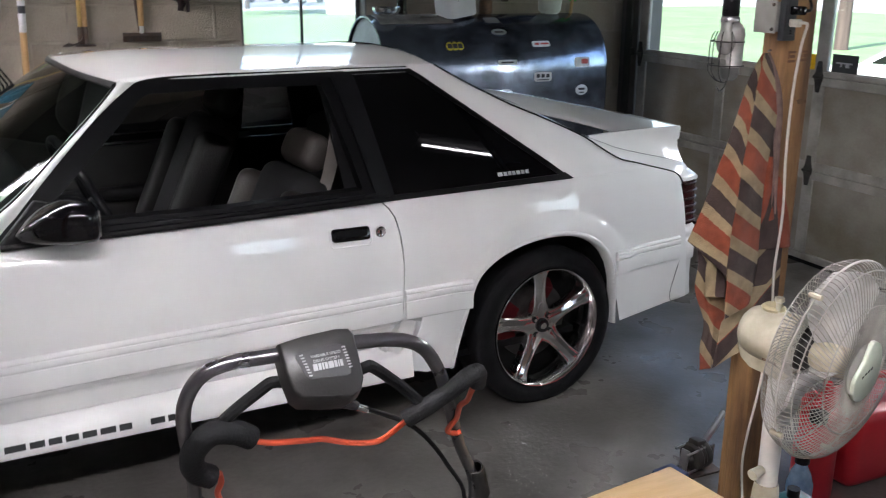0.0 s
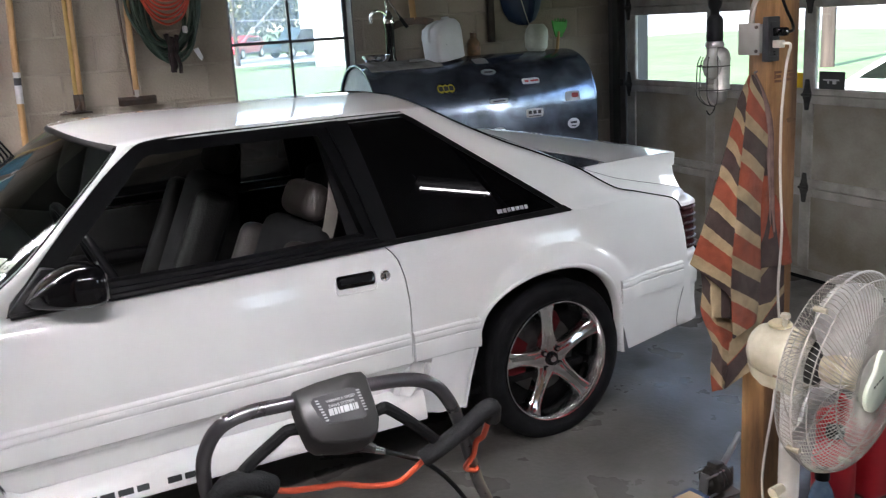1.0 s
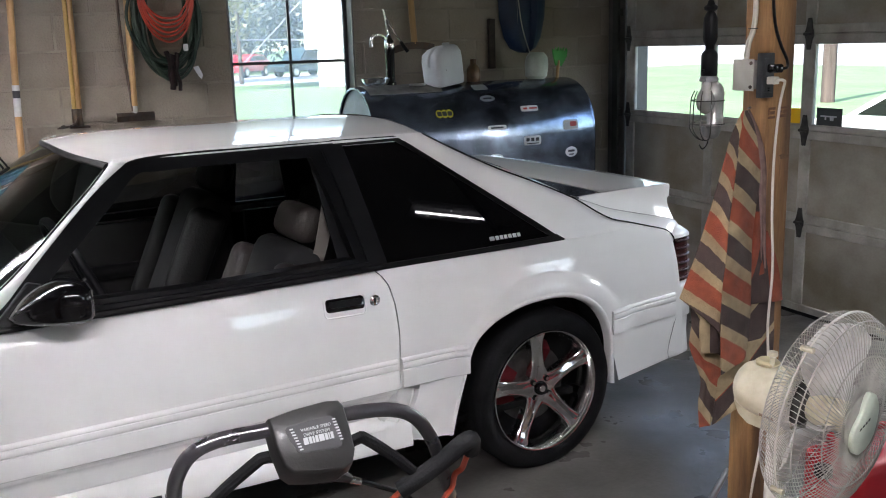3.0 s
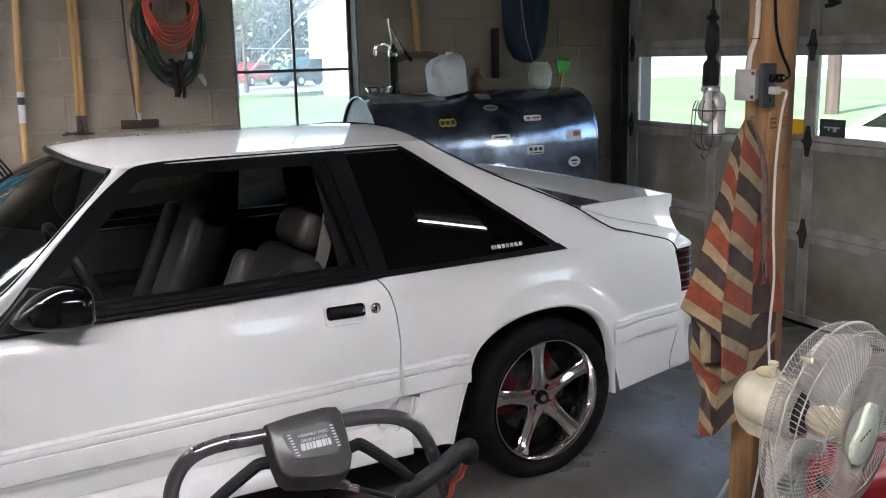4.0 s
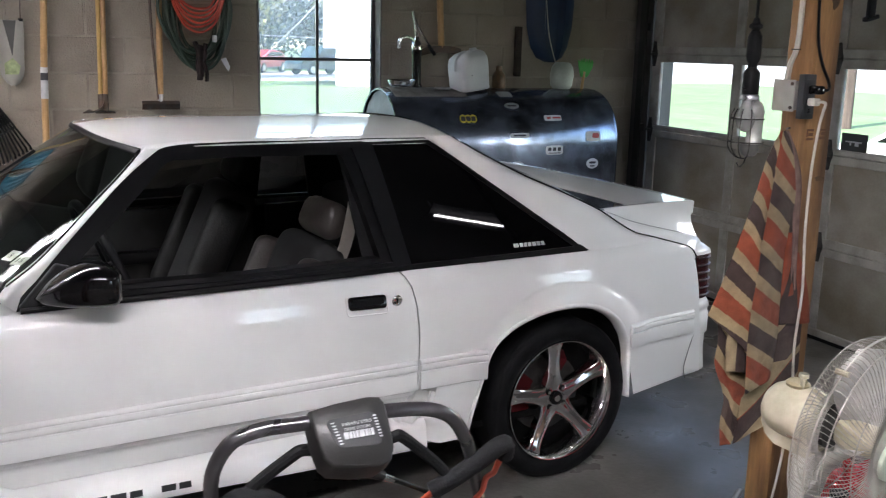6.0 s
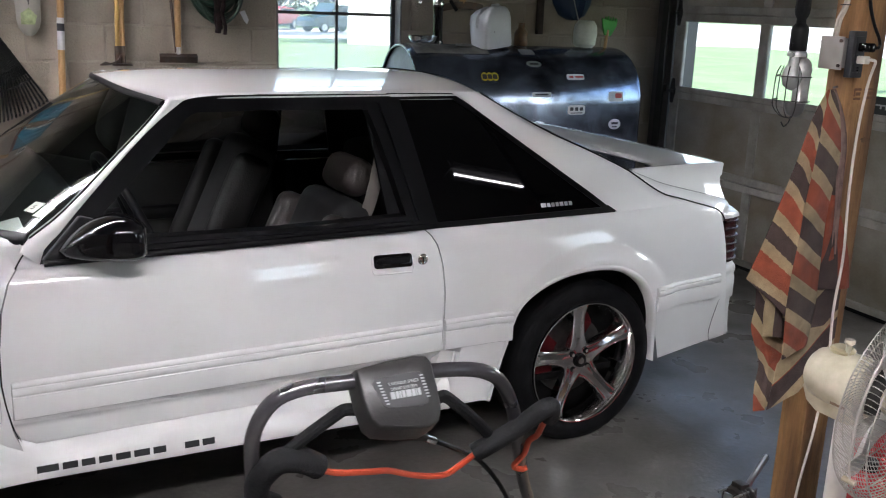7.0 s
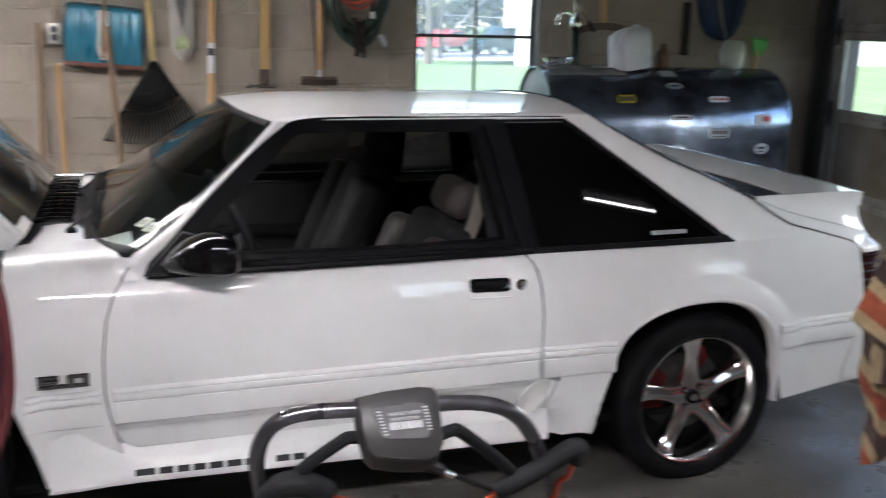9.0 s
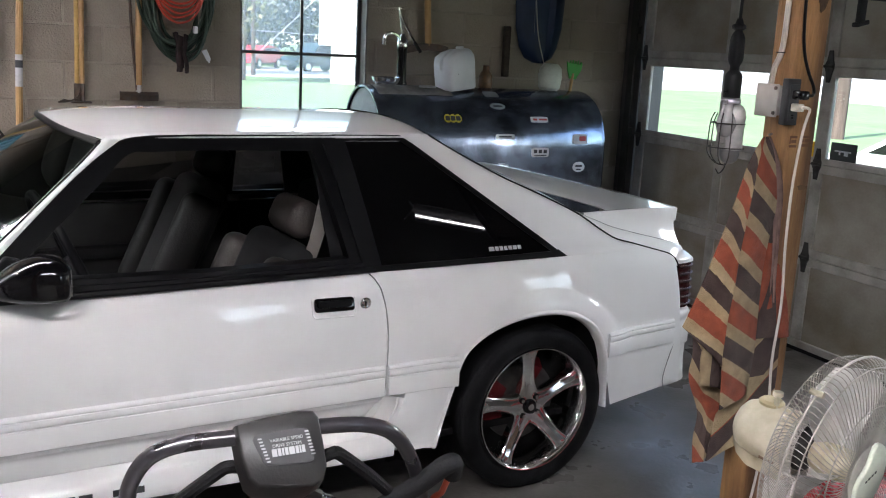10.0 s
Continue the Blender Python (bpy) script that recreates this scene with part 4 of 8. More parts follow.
for y0, y1 in ((0.42, 0.98), (1.05, 1.55)):
    arm = part("wiper", tube([(-2.05, y0, 0.950), (-2.01, y0 + 0.08, 0.966), (-1.985, y0 + 0.30, 0.968)], 0.0055, steps=6, per=5), TRIM, car, "black wiper arm and blade")
    part("wiper_blade", tube([(-1.985, y0 + 0.02, 0.952), (-1.978, y0 + 0.25, 0.960), (-1.978, y1, 0.960)], 0.0045, steps=6, per=5), TRIM, arm)
    part("wiper_pivot", spun([(0, 0), (0, 0.018), (0.012, 0.016), (0.020, 0.008), (0.024, 0)], (-2.05, y0, 0.930), (-2.05, y0, 2), 14), TRIM, arm)

# raised hood, hinged at the cowl
tilt = radians(46.5)
ca, sa = math.cos(tilt), math.sin(tilt)


def hood_at(s, y, up=0.0):
    """s metres forward from the hinge along the hood."""
    return (-2.175 - s * ca + up * sa, y, 0.958 + s * sa + up * ca)


def hood_width(s):
    return 0.665 - 0.045 * (s / 1.15)


rows = []
for s in levels(0.0, 1.15, 10):
    w = hood_width(s)
    rows.append([hood_at(s, MID + w * v, 0.022 * (1 - v ** 4) + (0.012 if abs(v) < 0.45 else 0)) for v in (-1, -0.93, -0.82, -0.7, -0.47, -0.44, 0, 0.44, 0.47, 0.7, 0.82, 0.93, 1)])
bm = sheet(rows, thick=0.018)
hood = part("hood", bm, PAINT, car, "raised white hood with a black airbrushed centre", smooth=40)
rows = []
for s in levels(0.0, 1.15, 10):
    w = hood_width(s)
    rows.append([hood_at(s, MID + w * v, 0.022 * (1 - v ** 4) + (0.012 if abs(v) < 0.45 else 0) + 0.0215) for v in (-0.80, -0.7, -0.47, -0.44, 0, 0.44, 0.47, 0.7, 0.86)])
part("hood_centre", sheet(rows), PAINT_BLACK, hood, "gloss black centre of the hood")
part("hood_edge_skirt", sheet([[hood_at(s, MID - hood_width(s), 0.0), hood_at(s, MID - hood_width(s) + 0.004, -0.055)] for s in levels(0, 1.15, 8)], thick=0.004), PAINT, hood)
part("hood_band", sheet([[hood_at(s, MID - hood_width(s) - 0.002, 0.001), hood_at(s, MID - hood_width(s) + 0.002, -0.053)] for s in levels(0.035, 0.235, 4)], thick=0.001), PAINT_BLACK, hood, "gloss black band over the hood edge")
part("hood_band", sheet([[hood_at(s, MID + hood_width(s) * v, 0.022 * (1 - v ** 4) + 0.0205) for v in (-0.985, -0.93, -0.82, -0.79)] for s in levels(0.035, 0.235, 4)]), PAINT_BLACK, hood, "gloss black band over the hood edge")
part("hood_underside", sheet([[hood_at(s, MID + hood_width(s) * v, -0.045) for v in (-0.92, 0.92)] for s in (0.03, 1.1)], thick=0.004), DARK, hood)


def blot(name, cs, cy, pts, material, up, label=""):
    """A flat painted shape on the hood."""
    bm = bmesh.new()
    vs = [bm.verts.new(hood_at(cs + a, cy + b, 0.0555 + up)) for a, b in pts]
    bm.faces.new(vs)
    return part(name, bm, material, hood, label)


TEAL = mat("airbrushed_teal", (0.012, 0.10, 0.15), 0.3, vary=0.35, scale=12, second=(0.008, 0.03, 0.06), blend=0.9, coat=1.0)
PALE = mat("airbrushed_pale", (0.42, 0.45, 0.45), 0.3, vary=0.2, scale=20, coat=1.0)
blot("mural_patch", 0.28, 1.02, [(0.20, -0.06), (0.14, 0.10), (0.04, 0.17), (-0.06, 0.12), (-0.16, 0.16), (-0.20, 0.02), (-0.10, -0.06), (-0.04, -0.16), (0.06, -0.10), (0.12, -0.16)], TEAL, 0.002, "airbrushed teal patch")
rng = random.Random(4)
for k in range(18):
    a, b, turn = 0.28 + rng.uniform(-0.20, 0.24), 1.02 + rng.uniform(-0.20, 0.20), rng.uniform(0, 6.28)
    line = [hood_at(a, b, 0.0585)]
    bend = rng.uniform(-0.9, 0.9)
    for j in range(rng.randint(4, 7)):
        turn += bend + rng.uniform(-0.4, 0.4)
        a, b = a + 0.030 * math.cos(turn), b + 0.042 * math.sin(turn)
        line.append(hood_at(a, b, 0.0585))
    part("mural_stroke", tube(line, 0.0017, steps=5, per=4, flat=0.4), PALE, hood, "pale airbrushed stroke")

# ---- door furniture, badges ----
rows = []
for x, zb, zt, ya, yb in ((-1.822, 0.902, 0.906, 0.045, 0.035), (-1.81, 0.895, 0.925, 0.05, 0.0), (-1.78, 0.892, 0.965, 0.055, -0.05), (-1.74, 0.890, 1.003, 0.055, -0.095), (-1.69, 0.889, 1.028, 0.05, -0.125), (-1.645, 0.889, 1.030, 0.045, -0.135), (-1.615, 0.892, 1.018, 0.04, -0.13), (-1.604, 0.905, 1.0, 0.03, -0.115), (-1.608, 0.915, 0.99, 0.02, -0.105)):
    ring_pts = []
    for a in levels(0, 2 * math.pi, 24):
        e = 0.62
        cx_, sx_ = math.cos(a), math.sin(a)
        ring_pts.append((x, (ya + yb) / 2 - (ya - yb) / 2 * math.copysign(abs(cx_) ** e, cx_), (zb + zt) / 2 + (zt - zb) / 2 * math.copysign(abs(sx_) ** e, sx_)))
    rows.append([(-1.602 + (p[0] + 1.602) * 0.92, 0.05 + (p[1] - 0.05) * 0.93, 0.896 + (p[2] - 0.889) * 0.82) for p in ring_pts])
columns = [curve_points([r[k] for r in rows], 4) for k in range(len(rows[0]))]
rows = [[tuple(c[i]) for c in columns] for i in range(len(columns[0]))]
mirror = part("door_mirror", sheet(rows, weld=True), TRIM_GLOSS, car, "gloss black teardrop door mirror", smooth=60)
part("mirror_foot", plate([(-1.845, 0.07, 0.884), (-1.70, 0.07, 0.884), (-1.70, 0.10, 0.98), (-1.74, 0.11, 0.99)], (0, -1, 0), 0.03, bevel=0.006), TRIM, mirror)
part("mirror_glass", moved(box(-0.075, 0.075, -0.002, 0.002, -0.045, 0.045), Matrix.Translation((-1.601, -0.040, 0.952)) @ pose(0, 0, 0, 0, 0, 88) @ Matrix.Diagonal((0.76, 1, 0.80, 1))), CHROME, mirror)


def on_flank(x, z, off=0.0):
    return (x, flank(x, z) + off, z)


hx0, hx1, hz = -0.880, -0.748, 0.786
rows = [[on_flank(x, z, -0.0025) for x in levels(hx0 - 0.006, hx1 + 0.006, 6)] for z in levels(hz - 0.038, hz + 0.030, 5)]
def rounded(x0, x1, z0, z1, r, slant=0.0, n=5):
    """Corner-rounded outline of (x, z)."""
    pts = []
    for cx, cz, a0 in ((x1 - r, z1 - r, 0), (x0 + r, z1 - r, 90), (x0 + r, z0 + r, 180), (x1 - r, z0 + r, 270)):
        for k in range(n + 1):
            a = radians(a0 + 90 * k / n)
            pts.append((cx + r * math.cos(a), cz + r * math.sin(a) + slant * (cx + r * math.cos(a) - x0)))
    return pts


handle = part("door_handle", plate([on_flank(x, z, -0.001) for x, z in rounded(hx0, hx1 + 0.004, hz - 0.021, hz + 0.021, 0.011, -0.02)], (0, -1, 0), 0.0045, bevel=0.001), TRIM_GLOSS, car, "black recessed pull handle")
part("handle_flap", plate([on_flank(x, z, -0.0055) for x, z in rounded(hx0 + 0.010, hx1 - 0.006, hz - 0.008, hz + 0.014, 0.007, -0.02)], (0, -1, 0), 0.004, bevel=0.0015), TRIM, handle)
lip = rounded(hx0 - 0.005, hx1 + 0.009, hz - 0.040, hz + 0.026, 0.014, -0.02)
part("handle_pocket", tube([on_flank(x, z, 0.0012) for x, z in lip[9:] + lip[:3]], 0.0030, steps=8, per=2), PAINT, handle, "white moulded lip of the handle pocket", smooth=70)
lock = part("door_lock", spun([(0, 0), (0.004, 0.0), (0.004, 0.009), (0.006, 0.014), (0.003, 0.019), (-0.004, 0.02), (-0.004, 0)], on_flank(-0.704, 0.779), (-0.704, -1, 0.779), 20), CHROME, car, "chrome door lock")
part("keyway", box(-0.706, -0.702, flank(-0.704, 0.779) - 0.0055, flank(-0.704, 0.779) - 0.003, 0.772, 0.786), DARK, lock)


def letters(text, size, depth):
    cu = bpy.data.curves.new("letters", "FONT")
    cu.body, cu.size, cu.extrude = text, size, depth
    tmp = bpy.data.objects.new("letters", cu)
    me = bpy.data.meshes.new_from_object(tmp)
    bm = bmesh.new()
    bm.from_mesh(me)
    bpy.data.objects.remove(tmp)
    bpy.data.curves.remove(cu)
    bpy.data.meshes.remove(me)
    return bm


BADGE = mat("dark_badge", (0.02, 0.02, 0.022), 0.3, metal=0.3)
BADGE_FACE = mat("badge_face", (0.20, 0.19, 0.185), 0.35, metal=0.6)
fy = flank(-2.08, 0.6) - 0.004
badge = part("engine_badge", box(-2.140, -2.012, fy - 0.001, fy + 0.004, 0.5865, 0.5935), BADGE, car, "dark grey 5.0 badge with a bright rim on the fender")
digits = {"five": ((0.0, 0.054, 0.027, 0.037), (0.0, 0.014, 0.014, 0.037), (0.0, 0.054, 0.0155, 0.0245), (0.038, 0.054, 0.0, 0.0245), (0.0, 0.054, 0.0, 0.0095)), "point": ((0.0, 0.019, 0.0, 0.011),), "nought": ((0.0, 0.018, 0.0, 0.037), (0.038, 0.056, 0.0, 0.037), (0.0, 0.056, 0.027, 0.037), (0.0, 0.056, 0.0, 0.010))}
for word, at_x in (("five", -2.141), ("point", -2.085), ("nought", -2.064)):
    rim_bm, face_bm = bmesh.new(), bmesh.new()
    for a, b, c, d in digits[word]:
        box(at_x + a, at_x + b, fy - 0.004, fy + 0.002, 0.584 + c, 0.584 + d, bm=rim_bm)
        box(at_x + a + 0.0025, at_x + b - 0.0025, fy - 0.0055, fy - 0.0035, 0.584 + c + 0.0025, 0.584 + d - 0.0025, bm=face_bm)
    part("badge_digit", rim_bm, BADGE, badge)
    part("digit_face", face_bm, BADGE_FACE, badge, "grey metal digit face")
# moulded sill word: plain blocks where the maker's word stands
x = -1.902
for w in (0.066, 0.050, 0.046, 0.046, 0.05, 0.054, 0.046, None, 0.052, 0.046):
    if w is None:
        x += 0.045
        continue
    z = 0.2995 + 0.0 - 0.022 * (x + 1.902)
    bm = plate([(x, -0.0045, z), (x + w - 0.010, -0.0045, z - 0.0005), (x + w - 0.010, -0.0022, z + 0.0185), (x, -0.0022, z + 0.019)], (0, -1, 0.1), 0.003)
    part("sill_mark", bm, mat("sill_mark_grey", (0.03, 0.032, 0.035), 0.5) if "sill_mark_grey" not in bpy.data.materials else bpy.data.materials["sill_mark_grey"], skirts[0], "dark bar in the sill skirt")
    x += w
bm = bmesh.new()
x = -0.207
for w in (0.026, 0.019, 0.018, 0.018, 0.02, 0.02, 0.018):
    z = 0.9045
    vs = [bm.verts.new((a, pane_y(b, 0.0045), b)) for a, b in ((x, z), (x + w - 0.004, z), (x + w - 0.004, z + 0.013), (x, z + 0.013))]
    bm.faces.new(vs)
    x += w
part("glass_mark", bm, mat("silver_mark", (0.55, 0.56, 0.57), 0.4), car, "silver bars etched on the quarter window")
STICKER = mat("sticker_green", (0.42, 0.50, 0.38), 0.5)
STICKER_INK = mat("sticker_ink", (0.02, 0.025, 0.02), 0.5)
for u, v, word in ((0.17, -0.905, "5"), (0.155, -0.945, "15")):
    # the glass point and its two tangents
    ku, kv = u * 20, min(range(len(screen_rows[0])), key=lambda k: abs(math.sin((-1 + k * 2 / (len(screen_rows[0]) - 1)) * math.pi / 2) - v))
    o = Vector(screen_rows[2][kv]).lerp(Vector(screen_rows[4][kv]), (ku - 2) / 2)
    up = (Vector(screen_rows[4][kv]) - Vector(screen_rows[2][kv])).normalized()
    side = (Vector(screen_rows[2][kv + 1]) - Vector(screen_rows[2][kv - 1])).normalized()
    out = side.cross(up).normalized()
    if out.z < 0:
        out, side = -out, -side
    frame_m = Matrix.Translation(o + out * 0.002) @ Matrix((side, up, out)).transposed().to_4x4()
    st = part("screen_sticker", moved(box(-0.019, 0.019, -0.021, 0.021, -0.0006, 0.0006), frame_m), STICKER, screen, "small pale green inspection sticker")
    part("sticker_number", moved(letters(word, 0.026, 0.0003), frame_m @ Matrix.Translation((-0.0075 * len(word), -0.010, 0.0012))), STICKER_INK, st, "dark number " + word)

# ---- cabin ----
part("cabin_floor", box(-1.95, 0.1, 0.12, WIDE - 0.12, 0.30, 0.33), CABIN, car)
part("dashboard", moved(box(-1.98, -1.62, 0.13, WIDE - 0.13, 0.62, 0.90, bevel=0.07, segments=3), Matrix.Identity(4)), CABIN, car, "black dashboard", smooth=50)
part("far_glass", sheet([[flip((a, pane_y(b, 0.02), b)) for a, b in q] for q in ([(-1.70, 0.88), (-1.34, 1.25)], [(-0.72, 0.88), (-0.76, 1.25)])]), TINT, car, "tinted far door glass")
part("door_card", box(-1.85, -0.66, WIDE - 0.13, WIDE - 0.10, 0.36, 0.86, bevel=0.01), CABIN_GREY, car, "grey door card of the far door")
part("armrest", box(-1.5, -0.9, WIDE - 0.2, WIDE - 0.13, 0.62, 0.68, bevel=0.02), CABIN, car)
part("door_card", box(-1.80, -0.70, 0.085, 0.10, 0.36, 0.855), CABIN_GREY, car)
part("console", box(-1.7, -0.7, MID - 0.10, MID + 0.10, 0.33, 0.56, bevel=0.03), CABIN, car)
part("headliner", sheet([[(x, MID + 0.54 * v, roof_z(x, MID + 0.54 * v) - 0.02) for v in levels(-1, 1, 6)] for x in levels(-1.4, -0.35, 4)]), CABIN, car)
part("b_pillar_trim", sheet([[(-0.78, pane_y(z) + 0.06, z), (-0.63, pane_y(z) + 0.06, z)] for z in (0.86, 1.05, 1.26)], thick=0.01), CABIN, car)
part("quarter_trim", box(-0.62, 0.30, 0.17, 0.20, 0.35, 0.86), CABIN, car)
part("quarter_trim", box(-0.62, 0.30, WIDE - 0.20, WIDE - 0.17, 0.35, 0.86), CABIN, car)
part("c_pillar_trim", plate([(-0.455, 1.52, 1.26), (-0.445, 1.53, 1.09), (-0.40, 1.58, 0.88), (0.15, 1.58, 0.88), (-0.1, 1.52, 1.18)], (0, -1, 0.2), 0.012), CABIN, car, "black trim inside the far rear pillar")
part("rear_seat", box(-0.40, -0.16, 0.3, WIDE - 0.3, 0.35, 0.98, bevel=0.06, segments=3), SEAT_DARK, car, "dark rear bench backrest", smooth=50)


def seat(y, x, z, cover):
    s = part("seat_cushion", box(x - 0.46, x + 0.04, y - 0.24, y + 0.24, 0.34, 0.50, bevel=0.07, segments=4), cover, car, "grey leather front seat", smooth=60)
    lean = radians(24)
    m = Matrix.Translation((x, y, z)) @ Matrix.Rotation(lean, 4, "Y")
    part("seat_back", moved(box(-0.07, 0.07, -0.20, 0.20, 0.0, 0.59, bevel=0.06, segments=4), m), SEAT_DARK, s, smooth=60)
    for sgn in (-1, 1):
        part("seat_bolster", moved(box(-0.12, 0.03, sgn * 0.215 - 0.05, sgn * 0.215 + 0.05, 0.03, 0.525, bevel=0.045, segments=4), m), cover, s, smooth=60)
    part("headrest", moved(box(-0.055, 0.05, -0.128, 0.128, 0.596, 0.732, bevel=0.048, segments=4), m), cover, s, smooth=60)
    for sgn in (-0.06, 0.06):
        part("headrest_post", moved(rod((0, sgn, 0.5), (0, sgn, 0.6), 0.007), m), TRIM, s)
    return s


seat(0.46, -1.055, 0.385, SEAT)
seat(1.28, -1.10, 0.47, SEAT_FAR)
wheel_m = Matrix.Translation((-1.50, 0.46, 0.84)) @ pose(0, 0, 0, 0, 68, 0)
ringpts = [wheel_m @ Vector((0.185 * math.cos(a), 0.185 * math.sin(a), 0)) for a in levels(0, 2 * math.pi, 24)]
sw = part("steering_wheel", tube(ringpts, 0.015, steps=8, per=2), TRIM, car, "black steering wheel", smooth=60)
part("wheel_boss", moved(spun([(-0.03, 0), (-0.03, 0.06), (0.02, 0.07), (0.03, 0.0)], (0, 0, 0), (0, 0, 1), 20), wheel_m), CABIN, sw)
for a in (0.3, math.pi - 0.3, -math.pi / 2):
    part("wheel_spoke", moved(rod((0, 0, 0), (0.18 * math.cos(a), 0.18 * math.sin(a), 0), 0.014), wheel_m), CABIN, sw)
rows = []
for p in curve_points([(-0.725, 0.300, 1.16), (-0.742, 0.292, 1.05), (-0.772, 0.290, 0.93), (-0.812, 0.285, 0.82), (-0.825, 0.275, 0.70)], 4):
    rows.append([(p.x - 0.027, p.y, p.z), (p.x + 0.027, p.y + 0.010, p.z)])
part("seat_belt", sheet(rows, thick=0.002), BELT, car, "pale seat-belt webbing")
part("belt_guide", box(-0.745, -0.705, 0.290, 0.307, 1.14, 1.19, bevel=0.006), TRIM, car)

# ---- wheels ----
def wheel(name, cx, near):
    """Five-spoke polished wheel; its face looks to -y when near."""
    s = 1 if near else -1
    y0 = 0.030 if near else WIDE - 0.030
    at = lambda r, a, d: (cx + r * math.cos(a), y0 + s * d, HUB_Z + r * math.sin(a))
    a_, b_ = (cx, y0, HUB_Z), (cx, y0 + s, HUB_Z)
    R = 0.3135
    w = part(name, spun([(0.010, 0.2335), (0.002, 0.243), (-0.006, 0.262), (-0.004, 0.285), (0.006, 0.304), (0.022, 0.3145), (0.05, R), (0.12, R + 0.001), (0.19, R), (0.215, 0.305), (0.235, 0.26), (0.22, 0.2335)], a_, b_, 64, closed=True), RUBBER, car, "five-spoke polished alloy wheel with a low black tyre", smooth=50)
    for v in w.data.vertices:
        if v.co.z < 0.004:
            v.co.z = 0.004
    part("rim", spun([(0.012, 0.236), (0.000, 0.2365), (-0.003, 0.2345), (-0.002, 0.2315), (0.003, 0.2285), (0.006, 0.2268), (0.012, 0.2245), (0.020, 0.2215), (0.030, 0.2185), (0.044, 0.2145), (0.056, 0.2110), (0.070, 0.2085), (0.10, 0.205), (0.16, 0.203), (0.20, 0.215), (0.21, 0.236), (0.19, 0.236), (0.15, 0.205)], a_, b_, 64), ALLOY, w, "polished rim with a stepped lip", smooth=40)
    part("brake_disc", spun([(0.10, 0.0), (0.10, 0.150), (0.12, 0.150), (0.12, 0.0)], a_, b_, 40), IRON, w)
    part("hub_shade", spun([(0.125, 0.0), (0.125, 0.21), (0.135, 0.21), (0.135, 0.0)], a_, b_, 40), DARK, w)
    rows = [[at(0.10, a, 0.082), at(0.165, a, 0.078), at(0.185, a, 0.09), at(0.185, a, 0.13)] for a in levels(radians(140) if cx == 0.0 else radians(10), radians(205) if cx == 0.0 else radians(75), 8)]
    part("caliper", sheet(rows, thick=0.01), BRAKE_RED, w, "red brake caliper")
    if cx == 0.0:
        rows = [[at(0.10, a, 0.082), at(0.145, a, 0.08), at(0.155, a, 0.09), at(0.18, a, 0.13)] for a in levels(radians(58), radians(80), 4)]
        part("caliper", sheet(rows, thick=0.01), BRAKE_RED, w, "red brake caliper")
    bm = bmesh.new()
    first = radians(97.0)
    for k in range(5):
        a0 = first + k * 2 * math.pi / 5
        rows = []
        for r, half_w, face, back in ((0.034, 0.050, 0.041, 0.066), (0.052, 0.0455, 0.0395, 0.066), (0.064, 0.037, 0.038, 0.064), (0.078, 0.0325, 0.0365, 0.064), (0.10, 0.0285, 0.035, 0.064), (0.145, 0.0262, 0.031, 0.064), (0.180, 0.0275, 0.026, 0.064), (0.200, 0.0305, 0.021, 0.062), (0.212, 0.0345, 0.018, 0.060), (0.2205, 0.040, 0.0175, 0.058), (0.2225, 0.041, 0.026, 0.056)):
            ca_, sa_ = math.cos(a0), math.sin(a0)
            row = []
            for q, d in ((-1.12, back), (-1.03, face + 0.012), (-0.98, face + 0.003), (-0.86, face), (-0.70, face + 0.001), (-0.42, face - 0.0022), (0, face - 0.0068), (0.42, face - 0.0022), (0.70, face + 0.001), (0.86, face), (0.98, face + 0.003), (1.03, face + 0.012), (1.12, back)):
                row.append((cx + r * ca_ - q * half_w * sa_, y0 + s * d, HUB_Z + r * sa_ + q * half_w * ca_))
            rows.append(row)
        b2 = sheet(rows)
        me = bpy.data.meshes.new("spoke")
        b2.to_mesh(me)
        b2.free()
        part_bm = bmesh.new()
        part_bm.from_mesh(me)
        bpy.data.meshes.remove(me)
        part("spoke", part_bm, ALLOY, w, smooth=35)
    hub = part("hub_face", spun([(0.0375, 0.0), (0.0375, 0.030), (0.0375, 0.050), (0.040, 0.057), (0.06, 0.060)], a_, b_, 30), ALLOY, w, smooth=50)
    part("centre_cap", spun([(0.025, 0.0), (0.025, 0.019), (0.028, 0.026), (0.039, 0.028)], a_, b_, 24), TRIM_GLOSS, hub, "black centre cap")
    part("cap_mark", spun([(0.023, 0.0), (0.023, 0.012), (0.0255, 0.014)], a_, b_, 12), CHROME, hub)
    for k in range(4):
        a0 = radians(52) + k * math.pi / 2
        p = at(0.044, a0, 0.0378)
        part("lug_recess", rod(p, (p[0], p[1] - s * 0.003, p[2]), 0.012, steps=12), DARK, hub)
        part("lug_nut", rod(p, (p[0], p[1] - s * 0.008, p[2]), 0.0075, steps=6), CHROME, hub)
    return w


wheel("wheel", 0.0, True)
wheel("wheel", -WHEELBASE, True)
wheel("wheel", 0.0, False)
wheel("wheel", -WHEELBASE, False)

# ---- along the back wall ----
TY, TZ, TR, TX0, TX1 = 2.56, 1.02, 0.335, 0.215, 1.735      # oil tank: obround section on legs
tank = thing("oil_tank", (0.97, TY, 0), "black horizontal steel oil tank covered in small stickers", "tank")


def tank_outline(r, n=16):
    pts = [(TY - r * math.cos(a), TZ + r * math.sin(a)) for a in levels(0, math.pi, n)]
    low = TZ - 0.42
    return pts + [(TY + r * math.cos(a), low - r * math.sin(a)) for a in levels(0, math.pi, n)]


